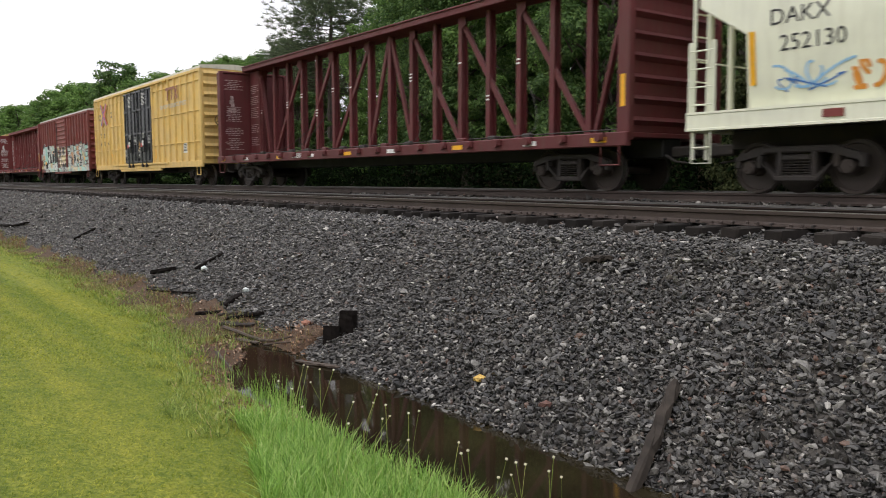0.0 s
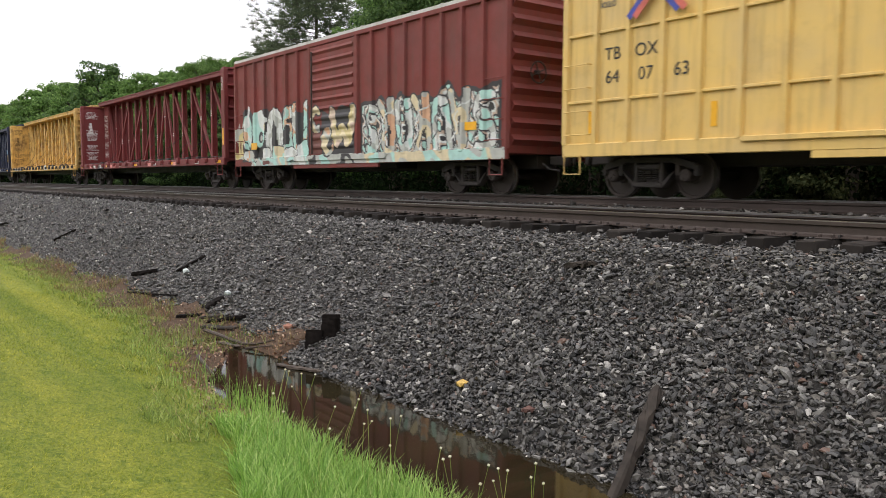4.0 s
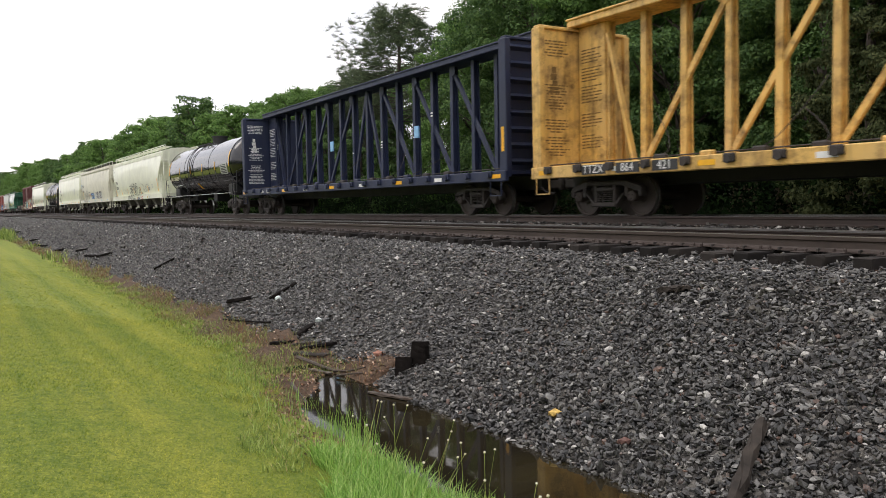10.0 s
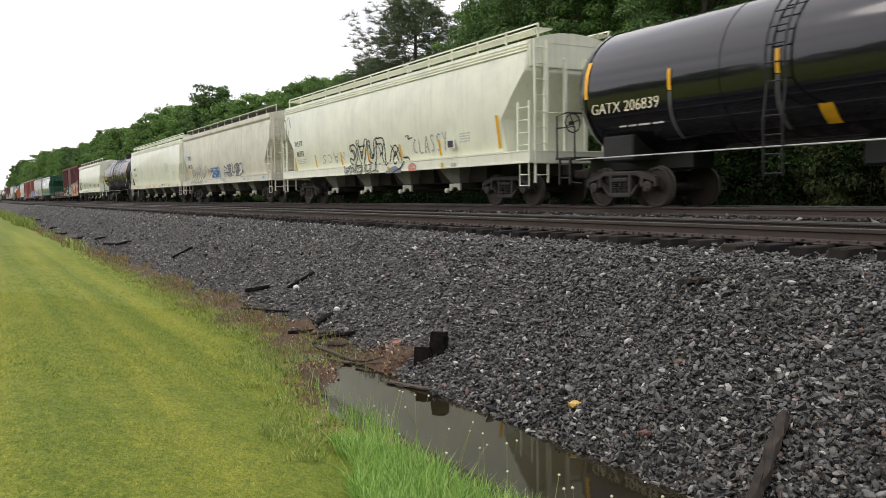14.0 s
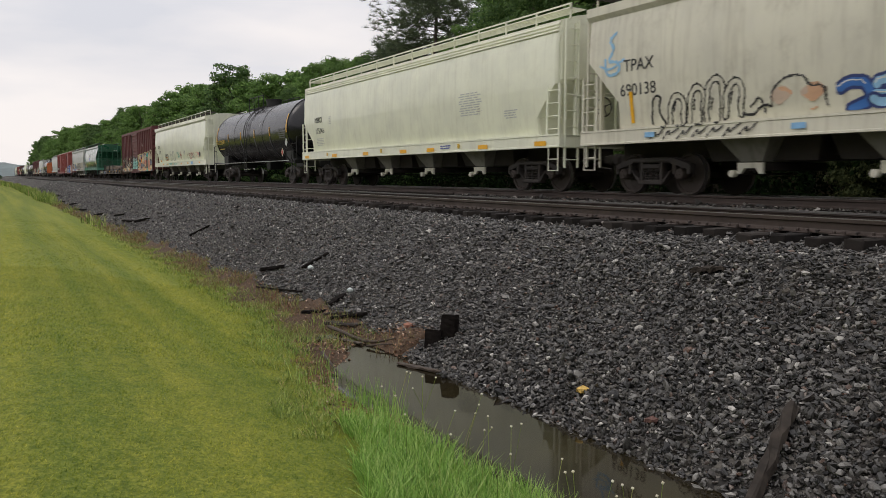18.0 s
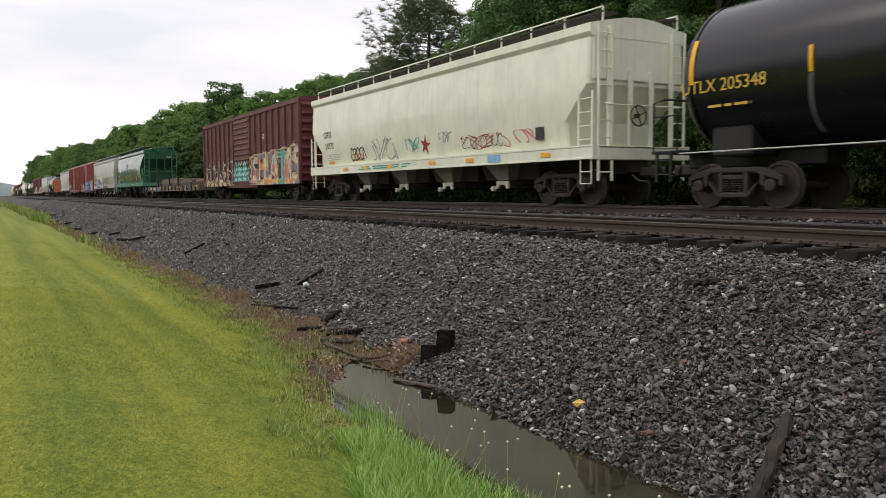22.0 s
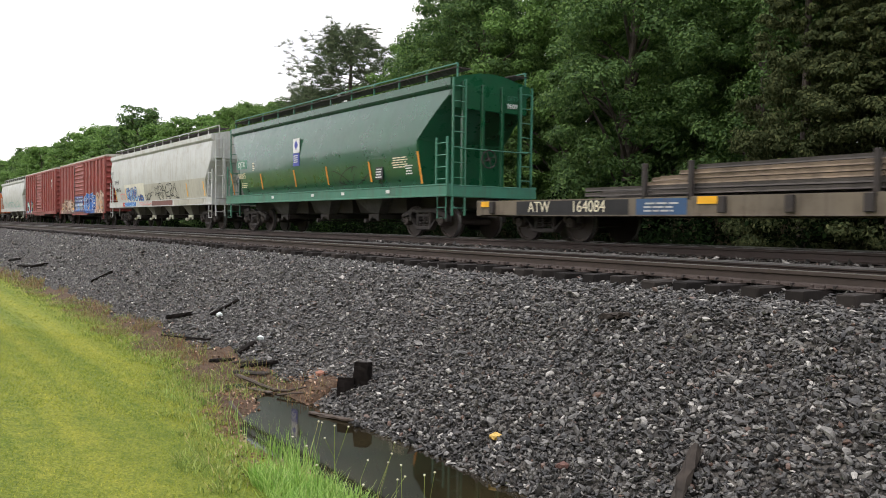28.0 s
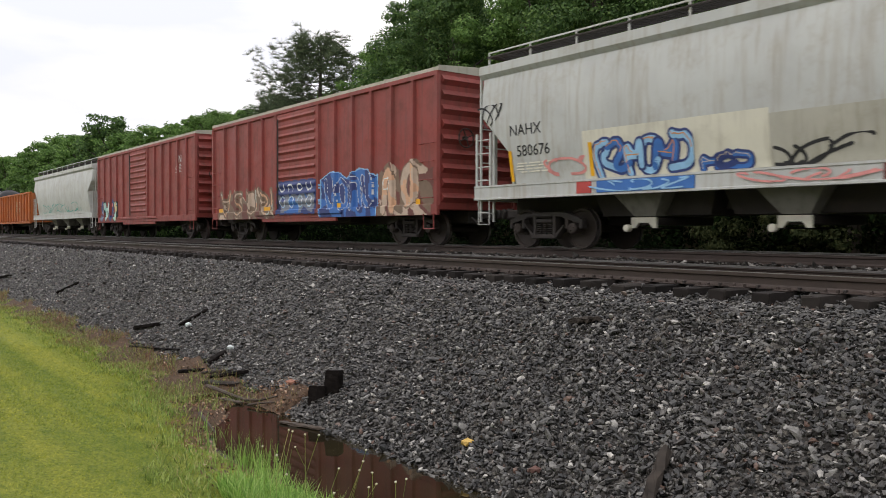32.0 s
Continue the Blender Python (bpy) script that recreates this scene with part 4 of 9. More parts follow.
def pine_tree(height, seed, spread=7.0):
    """A wide-armed pine with tufts at the branch ends."""
    rng = np.random.default_rng(seed)
    tree = new("pine_tree")
    wood = Shape()
    wood.tube([(0, 0, -0.3), (0.1, 0, height * 0.4), (0.25, 0.1, height * 0.8), (0.3, 0.1, height * 0.95)], [0.26, 0.20, 0.10, 0.02], 8)
    centres, radii = [], []
    for i in range(105):
        f = 0.48 + 0.50 * ((i + rng.random()) / 105) ** 0.85
        a = i * 2.4 + rng.uniform(-0.4, 0.4)
        reach = spread * min(1.0, ((1.02 - f) / 0.30) ** 0.6) * rng.uniform(0.5, 0.86) * (0.86 + 0.14 * math.sin(2 * a + seed))
        z = f * height * 0.93
        rise = rng.uniform(0.05, 0.32) * reach
        ex, ey, ez = 0.25 * f + reach * math.cos(a), reach * math.sin(a), z + rise
        wood.tube([(0.25 * f, 0, z), (ex * 0.55, ey * 0.55, z + rise * 0.25), (ex, ey, ez)], [0.055 * (1.2 - f), 0.04 * (1.2 - f), 0.012], 5)
        for k in range(20):
            g = 1.04 - 0.70 * rng.random() ** 1.3
            centres.append((ex * g + rng.normal() * 0.30, ey * g + rng.normal() * 0.30, z + rise * g * g + rng.normal() * 0.34 + 0.08))
            radii.append(rng.uniform(0.22, 0.46))
    part("trunk", wood, M_BARK, tree, smooth=True)
    c = np.repeat(np.array(centres), 22, axis=0)
    r = np.repeat(np.array(radii), 22)
    d = rng.normal(size=c.shape)
    d[:, 2] = np.abs(d[:, 2]) * 0.9 - 0.1
    d /= np.linalg.norm(d, axis=1)[:, None]
    side = np.cross(d, rng.normal(size=d.shape))
    side /= np.linalg.norm(side, axis=1)[:, None]
    tip = c + d * r[:, None]
    v = np.stack([c - side * 0.016, c + side * 0.016, tip + side * 0.004, tip - side * 0.004], 1)
    part("crown", soup("crown", v.reshape(-1, 3), (np.arange(len(c)) * 4)[:, None] + [[0, 1, 2, 3]], M_NEEDLE), M_NEEDLE, tree)
    return tree


def spruce_tree(height, seed, spread, material, full=1.0, leaf=0.14):
    """A dense cone of drooping boughs, green down to the ground."""
    rng = np.random.default_rng(seed)
    tree = new("spruce_tree")
    wood = Shape().tube([(0, 0, -0.3), (0, 0, height * 0.5), (0, 0, height)], [0.2, 0.12, 0.02], 8)
    centres, radii = [], []
    for i in range(int(430 * full)):
        f = rng.uniform(0.04, 0.98)
        a = rng.uniform(0, 2 * math.pi)
        r = spread * (1.02 - f) ** 0.8 * rng.uniform(0.3, 1.0) ** 0.5 * (0.85 + 0.15 * math.sin(f * 40 + 3 * a))
        centres.append((r * math.cos(a), r * math.sin(a), f * height - r * 0.12))
        radii.append(rng.uniform(0.3, 0.6) * (1.2 - f) * (leaf / 0.12) ** 0.5)
    part("trunk", wood, M_BARK, tree, smooth=True)
    part("crown", leaf_cloud("crown", np.array(centres), np.array(radii), int(60 * full), leaf, material, rng, 0.45), material, tree)
    return tree


def at_ground(x, y):
    return float(ground_z(np.array(float(x)), np.array(float(y))))


def wood_top(x, y):
    """How high the wood stands, seen as if in one row at y = 26."""
    xs = [-700, -330, -200, -185, -157, -128, -120, -108, -98, -87, -75, -55, -44, -40, -36, -30, 40]
    hs = [26, 18, 15.0, 15.4, 13.6, 13.3, 15.4, 13.6, 14.1, 12.0, 11.6, 11.6, 11.6, 12.3, 14.2, 15.5, 16.0]
    return (float(np.interp(x * 26 / y, xs, hs)) - 1.6) * y / 26 + 1.5


# far trees mostly take the lighter leaf colour, in place of distance haze
far_stock = [broadleaf_tree(15.0, 4.6, 31, M_LEAF2, leaf=0.30, clumps=230, per=60, puff=0.62), broadleaf_tree(14.0, 4.9, 32, M_LEAF2, leaf=0.30, clumps=220, per=60, puff=0.62), broadleaf_tree(16.0, 4.4, 33, M_LEAF, leaf=0.30, clumps=230, per=60, puff=0.62)]
stock = [broadleaf_tree(15.5, 4.6, 11, M_LEAF), broadleaf_tree(14.0, 4.9, 12, M_LEAF2), broadleaf_tree(16.5, 4.4, 13, M_LEAF), broadleaf_tree(13.0, 4.5, 14, M_LEAF),
         broadleaf_tree(15.0, 5.2, 15, M_LEAF2), broadleaf_tree(9.0, 3.6, 16, M_LEAF, low=0.04, clumps=170)]
for t in stock + far_stock:
    tagged(t, "tall leafy green tree in the wood behind the tracks", "tree", group="trees of the wood")
tagged(stock[5], "lower bushy green tree at the wood's edge", "tree", group="trees of the wood")
tree_rng = random.Random(31)
placed = 0
for row_y, step, x_far in ((25.0, 4.6, -520), (29.5, 5.6, -330), (35, 6.5, -240)):
    x = 44 + tree_rng.uniform(0, 3)
    while x > x_far:
        y = row_y + tree_rng.uniform(-1.6, 1.6)
        if row_y < 33 and -57 < x < -41:
            x -= 3.0
            continue
        k = tree_rng.randrange(5)
        want = wood_top(x, y) * (tree_rng.uniform(0.84, 1.02) if x > -75 else tree_rng.uniform(0.66, 1.08)) * (1.0 if row_y < 28 else 0.93)
        size = want / (15.5, 14.0, 16.5, 13.0, 15.0, 9.0)[k]
        m = pose(x, y, at_ground(x, y), 0, 0, tree_rng.uniform(0, 360)) @ Matrix.Diagonal((size * 1.06, size * 1.06, size, 1))
        if x < -75:
            j = tree_rng.randrange(3)
            size = want / (15.0, 14.0, 16.0)[j]
            c = copy_thing(far_stock[j], Matrix.Identity(4))
            c.matrix_basis = pose(x, y, at_ground(x, y), 0, 0, tree_rng.uniform(0, 360)) @ Matrix.Diagonal((size * 1.06, size * 1.06, size, 1))
        elif placed < 5 and k == placed:
            stock[k].matrix_basis = m
            placed += 1
        else:
            c = copy_thing(stock[k], Matrix.Identity(4))
            c.matrix_basis = m
        x -= step * tree_rng.uniform(0.8, 1.25) * (1 if x > -150 else 1.35)
for k in range(placed, 5):
    stock[k].matrix_basis = pose(30 + 4 * k, 40, at_ground(30, 40))
for x, y, size in ((3, 22, 0.8), (-46, 23, 0.75), (-53, 23, 0.7), (-60, 21.8, 0.8), (-70, 22, 0.75), (-82, 22, 0.8), (-95, 22, 0.85), (-110, 22, 0.9), (-130, 22, 0.9)):
    c = copy_thing(stock[5], Matrix.Identity(4))
    c.matrix_basis = pose(x, y, at_ground(x, y), 0, 0, x * 37) @ Matrix.Diagonal((size * 1.15, size * 1.15, size, 1))
stock[5].matrix_basis = pose(11, 22, at_ground(11, 22))
for k, x in enumerate((-531, -546, -560)):
    far_stock[k].matrix_basis = pose(x, 27 + 2 * k, at_ground(x, 27))
pine = pine_tree(15.6, 3, 7.2)
tagged(pine, "tall dark open-branched pine standing above the wood", "tree")
pine.matrix_basis = pose(-49.2, 27.0, at_ground(-48, 27))
pine_b = pine_tree(12.0, 8, 4.6)
tagged(pine_b, "shorter dark pine beside the tall one", "tree")
pine_b.matrix_basis = pose(-56.5, 27.5, at_ground(-56, 27))
cedar = spruce_tree(14.5, 21, 3.2, M_CEDAR, 1.9, 0.10)
tagged(cedar, "dark brownish evergreen at the wood's edge", "tree")
cedar.matrix_basis = pose(-10.2, 21.8, at_ground(-7, 22))
cedar_b = copy_thing(cedar, Matrix.Identity(4))
cedar_b.matrix_basis = pose(-12.9, 22.2, at_ground(-13, 23), 0, 0, 70) @ Matrix.Diagonal((0.85, 0.85, 1.05, 1))
spruce = spruce_tree(11.8, 22, 5.4, M_SPRUCE, 1.9, 0.30)
tagged(spruce, "dense dark spruce standing on the lawn", "tree")
spruce.matrix_basis = pose(-150, -3.6, at_ground(-150, -3.6))
for x, y, size in ((-172, -9.5, 0.9), (-140, -11.5, 0.8), (-210, -6, 0.85)):
    c = copy_thing(spruce, Matrix.Identity(4))
    c.matrix_basis = pose(x, y, at_ground(x, y), 0, 0, x) @ Matrix.Diagonal((size, size, size, 1))

# the wood goes on beyond the lawn behind the viewer
x = -130.0
while x < 150:
    y = -40 + tree_rng.uniform(-4, 4)
    j = tree_rng.randrange(3)
    size = tree_rng.uniform(0.72, 0.95)
    c = copy_thing(far_stock[j], Matrix.Identity(4))
    c.matrix_basis = pose(x, y, at_ground(x, y), 0, 0, tree_rng.uniform(0, 360)) @ Matrix.Diagonal((size * 1.1, size * 1.1, size, 1))
    tagged(c, "leafy green tree beyond the open lawn", "tree", group="trees beyond the lawn")
    x += tree_rng.uniform(4.5, 8.0)

# brush under the trees, their deep shade put into its leaf colour
brush_rng = np.random.default_rng(5)
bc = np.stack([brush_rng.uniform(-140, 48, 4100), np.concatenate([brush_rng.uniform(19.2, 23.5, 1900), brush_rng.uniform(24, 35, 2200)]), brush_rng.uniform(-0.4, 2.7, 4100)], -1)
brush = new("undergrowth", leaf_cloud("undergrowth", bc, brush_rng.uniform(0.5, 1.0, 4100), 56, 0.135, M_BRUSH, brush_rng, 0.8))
tagged(brush, "brush under the trees beside the tracks, dark green with shade put into the colour", "bushes", kind="stuff")

# far ridge beyond the end of the straight, painted pale for haze
ridge_x = -1150.0
ry = np.linspace(-700, 600, 120)
rz = 9 + 4 * np.sin(ry / 95.0) + 3 * np.sin(ry / 31.0 + 1) + 1.6 * np.sin(ry / 9.0)
rv = np.concatenate([np.stack([np.full(120, ridge_x), ry, np.full(120, -4.0)], -1), np.stack([ridge_x - 60 + 0 * ry, ry, rz], -1), np.stack([ridge_x - 220 + 0 * ry, ry, rz * 1.5], -1)])
rf = [(i, i + 1, i + 121, i + 120) for i in range(119)] + [(i + 120, i + 121, i + 241, i + 240) for i in range(119)]
M_RIDGE = plain("haze_tinted_far_woods", (0.16, 0.20, 0.20), 0.9, 0.2, 0.05)
ridge = new("backdrop", soup("backdrop", rv, rf, M_RIDGE, True))
tagged(ridge, "wooded ridge far beyond the tracks, haze put into its colour", "ridge", kind="structure")


# ---------- freight cars: x along the train, y = -1.6 faces the lawn, z = 0 on the rail ----------
WHEEL_R = 0.457


def text_mesh(body, size, width=0.0):
    cu = bpy.data.curves.new("lettering", "FONT")
    cu.body, cu.size, cu.extrude = body, size, 0.002
    cu.align_x, cu.align_y, cu.resolution_u = "CENTER", "CENTER", 3
    tmp = bpy.data.objects.new("lettering", cu)
    me = bpy.data.meshes.new_from_object(tmp)
    bpy.data.objects.remove(tmp)
    return me


def side_y(z, prof):
    return float(np.interp(z, [p[0] for p in prof], [p[1] for p in prof]))


def lettering(parent, body, x, z, size, material, prof=None, y=-1.6, squeeze=1.0, rz=0, up=False):
    """Stencilled letters on the side facing the lawn."""
    me = text_mesh(body, size)
    me.materials.append(material)
    ob = part("lettering", me, material, parent)
    yy = -side_y(z, prof) if prof else y
    lean = 0
    if prof:
        d = side_y(z + 0.2, prof) - side_y(z - 0.2, prof)
        lean = math.degrees(math.atan2(d, 0.4))
    ob.matrix_basis = pose(x, yy - 0.006, z, 90 + lean, -90 if up else 0, rz) @ Matrix.Diagonal((squeeze, 1, 1, 1))
    return ob


def side_panel(parent, x0, x1, z0, z1, material, label, prof):
    """A thin layer of other paint that follows the side's curve."""
    zs = list(np.arange(z0, z1, 0.06)) + [z1]
    s = Shape().loft([[(a, -side_y(z, prof) - 0.005, z) for a in (x0, x1)] + [(a, -side_y(z, prof) + 0.01, z) for a in (x1, x0)] for z in zs])
    part("paint_panel", s, material, parent, label, smooth=True)


def data_bars(parent, x, z, w, h, rows, material, prof=None, y=-1.6, seed=1):
    """Small stencil too fine to read: bars of its size."""
    rng = random.Random(seed)
    s = Shape()
    if h / rows > 0.08:
        rows = int(h / 0.065)
    for i in range(rows):
        zz = z + h / 2 - (i + 0.5) * h / rows
        a = x - w / 2 * rng.uniform(0.75, 1.0)
        end = x + w / 2 * rng.uniform(0.6, 1.0)
        while a < end:
            b = min(end, a + w * rng.uniform(0.12, 0.3))
            yy = (-side_y(zz, prof) if prof else y) - 0.005
            s.box(a, yy, zz - h / rows * 0.24, b, yy + 0.003, zz + h / rows * 0.24)
            a = b + w * 0.05
    tagged(part("stencil_block", s, material, parent), kind="stuff")


def reflector(parent, x, z, w=0.45, h=0.1, prof=None, y=-1.6, material=None):
    yy = (-side_y(z, prof) if prof else y) - (0.014 if prof else 0.006)
    tilt = (side_y(z + h / 2, prof) - side_y(z - h / 2, prof)) if prof else 0
    s = Shape()
    s.loft([[(x - w / 2, yy + tilt / 2, z - h / 2), (x + w / 2, yy + tilt / 2, z - h / 2), (x + w / 2, yy + tilt / 2 + 0.004, z - h / 2), (x - w / 2, yy + tilt / 2 + 0.004, z - h / 2)],
            [(x - w / 2, yy - tilt / 2, z + h / 2), (x + w / 2, yy - tilt / 2, z + h / 2), (x + w / 2, yy - tilt / 2 + 0.004, z + h / 2), (x - w / 2, yy - tilt / 2 + 0.004, z + h / 2)]])
    part("reflector", s, material or M_REFLECT, parent)


def ribbon(s, pts, width, place, lift):
    """A flat sprayed stroke along the points, with round ends."""
    for k, ((ax, az), (cx_, cz_)) in enumerate(zip(pts, pts[1:])):
        dx, dz = cx_ - ax, cz_ - az
        d = math.hypot(dx, dz) or 1
        nx, nz = -dz / d * width / 2, dx / d * width / 2
        s.poly([place(ax - nx, az - nz, lift + k * 0.0003), place(cx_ - nx, cz_ - nz, lift + k * 0.0003), place(cx_ + nx, cz_ + nz, lift + k * 0.0003), place(ax + nx, az + nz, lift + k * 0.0003)])
    for k, (ax, az) in enumerate(pts):
        s.poly([place(ax + width / 2 * math.cos(j * math.pi / 4), az + width / 2 * math.sin(j * math.pi / 4), lift + 0.00015 + k * 0.0003) for j in range(8)])


def stroke_set(rng):
    """Two or three strokes of an invented shape in a unit cell."""
    kinds = [
        lambda: [(0.5 + 0.42 * math.cos(a), 0.5 + 0.48 * math.sin(a)) for a in np.linspace(0.5, 5.6, 9)],
        lambda: [(0.12, 0.0), (0.16 + rng.uniform(-0.1, 0.1), 1.0), (0.55, rng.uniform(0.3, 0.6)), (0.9, 1.0), (0.88, 0.05)],
        lambda: [(0.9, 0.92), (0.45, 1.0), (0.1, 0.74), (0.85, 0.34), (0.5, 0.0), (0.08, 0.1)],
        lambda: [(0.1, 1.0), (0.14, 0.12), (0.5, 0.0), (0.86, 0.16), (0.9, 1.0)],
        lambda: [(0.08, 0.0), (0.1, 0.95), (0.7, 1.0), (0.86, 0.72), (0.25, 0.5), (0.92, 0.0)],
        lambda: [(0.92, 0.96), (0.14, 0.9), (0.1, 0.06), (0.94, 0.0)],
        lambda: [(0.05, 0.0), (0.42, 1.0), (0.6, 0.95), (0.96, 0.0)],
    ]
    out = [[(px + rng.uniform(-0.09, 0.09), pz + rng.uniform(-0.08, 0.08)) for px, pz in rng.choice(kinds)()]]
    flip, spin = rng.choice((-1, 1)), rng.uniform(-0.28, 0.28)
    out[0] = [(0.5 + flip * ((px - 0.5) * math.cos(spin) - (pz - 0.5) * math.sin(spin)), 0.5 + ((px - 0.5) * math.sin(spin) + (pz - 0.5) * math.cos(spin)) * 0.9) for px, pz in out[0]]
    for _ in range(2):
        out[0] = [out[0][0]] + [q for (ax, az), (cx_, cz_) in zip(out[0], out[0][1:]) for q in ((0.75 * ax + 0.25 * cx_, 0.75 * az + 0.25 * cz_), (0.25 * ax + 0.75 * cx_, 0.25 * az + 0.75 * cz_))] + [out[0][-1]]
    if rng.random() < 0.6:
        z = rng.uniform(0.3, 0.6)
        out.append([(0.2, z), (0.8, z + rng.uniform(-0.12, 0.12))])
    return out


def spray(parent, x0, x1, z0, z1, fills, edge, seed, letters=5, prof=None, y=-1.6, inner="grey", label="sprayed graffiti shape", outline_only=False):
    """Sprayed graffiti: fat overlapping strokes with a dark edge, a coloured fill and thin highlights."""
    rng = random.Random(seed)
    w = (x1 - x0) / letters
    hgt = z1 - z0

    def place(px, pz, lift):
        pz = max(z0 + 0.004, min(pz, z1 + 0.3))
        px = max(x0 - 0.12, min(px, x1 + 0.12))
        return (px, (-side_y(pz, prof) if prof else y) - lift, pz)

    for i in range(letters):
        lean = rng.uniform(-0.12, 0.2) * w
        cells = [[(x0 + (i - 0.06) * w + px * w * 1.35 + lean * pz, z0 + 0.07 * hgt + pz * hgt * rng.uniform(0.84, 0.96)) for px, pz in st] for st in stroke_set(rng)]
        fat = min(0.34 * w, 0.26 * hgt)
        lift = 0.007 + 0.0045 * (i % 3)
        edge_s, fill_s, lite_s = Shape(), Shape(), Shape()
        for n, st in enumerate(cells):
            ribbon(edge_s, st, fat * 1.42 + 0.05, place, lift + n * 0.0002)
            ribbon(fill_s, st, fat, place, lift + 0.004 + n * 0.0002)
            ribbon(lite_s, [(px - 0.22 * fat, pz + 0.22 * fat) for px, pz in st[:max(2, len(st) // 2)]], fat * 0.16, place, lift + 0.0075)
        if outline_only:
            thin = Shape()
            for st in cells:
                ribbon(thin, st, 0.045, place, lift)
            part("graffiti_shape", thin, SPRAY[edge if i % 3 else inner], parent, label)
            continue
        letter = part("graffiti_shape", edge_s, SPRAY[edge], parent, label)
        part("graffiti_fill", fill_s, SPRAY[fills[i % len(fills)]], letter)
        part("graffiti_highlight", lite_s, SPRAY[inner], letter)


GLYPHS = {
    "S": [[(0.9, 0.9), (0.5, 1.0), (0.1, 0.75), (0.85, 0.33), (0.5, 0.0), (0.08, 0.1)]], "M": [[(0.1, 0.0), (0.14, 1.0), (0.5, 0.42), (0.86, 1.0), (0.9, 0.0)]],
    "U": [[(0.1, 1.0), (0.14, 0.1), (0.5, 0.0), (0.86, 0.12), (0.9, 1.0)]], "V": [[(0.08, 1.0), (0.48, 0.0), (0.92, 1.0)]],
    "R": [[(0.1, 0.0), (0.12, 1.0), (0.7, 1.0), (0.86, 0.7), (0.3, 0.5), (0.92, 0.0)]], "T": [[(0.02, 0.95), (0.98, 0.95)], [(0.5, 0.95), (0.46, 0.0)]],
    "5": [[(0.92, 1.0), (0.2, 1.0), (0.15, 0.58), (0.6, 0.62), (0.92, 0.33), (0.6, 0.02), (0.1, 0.06)]], "C": [[(0.9, 0.86), (0.5, 1.0), (0.1, 0.5), (0.5, 0.0), (0.92, 0.12)]],
    "L": [[(0.14, 1.0), (0.14, 0.0), (0.9, 0.02)]], "A": [[(0.05, 0.0), (0.45, 1.0), (0.6, 1.0), (0.95, 0.0)], [(0.22, 0.36), (0.8, 0.36)]],
    "Y": [[(0.08, 1.0), (0.5, 0.5), (0.92, 1.0)], [(0.5, 0.5), (0.4, 0.0)]], "O": [[(0.5, 1.0), (0.12, 0.8), (0.12, 0.2), (0.5, 0.0), (0.88, 0.2), (0.88, 0.8), (0.5, 1.0)]],
    "n": [[(0.12, 0.0), (0.12, 0.8), (0.5, 1.0), (0.88, 0.8), (0.88, 0.0)]], "K": [[(0.12, 0.0), (0.12, 1.0)], [(0.9, 1.0), (0.25, 0.48), (0.92, 0.0)]],
    "W": [[(0.05, 1.0), (0.25, 0.0), (0.5, 0.7), (0.75, 0.0), (0.95, 1.0)]], "N": [[(0.1, 0.0), (0.14, 1.0), (0.84, 0.0), (0.9, 1.0)]]}


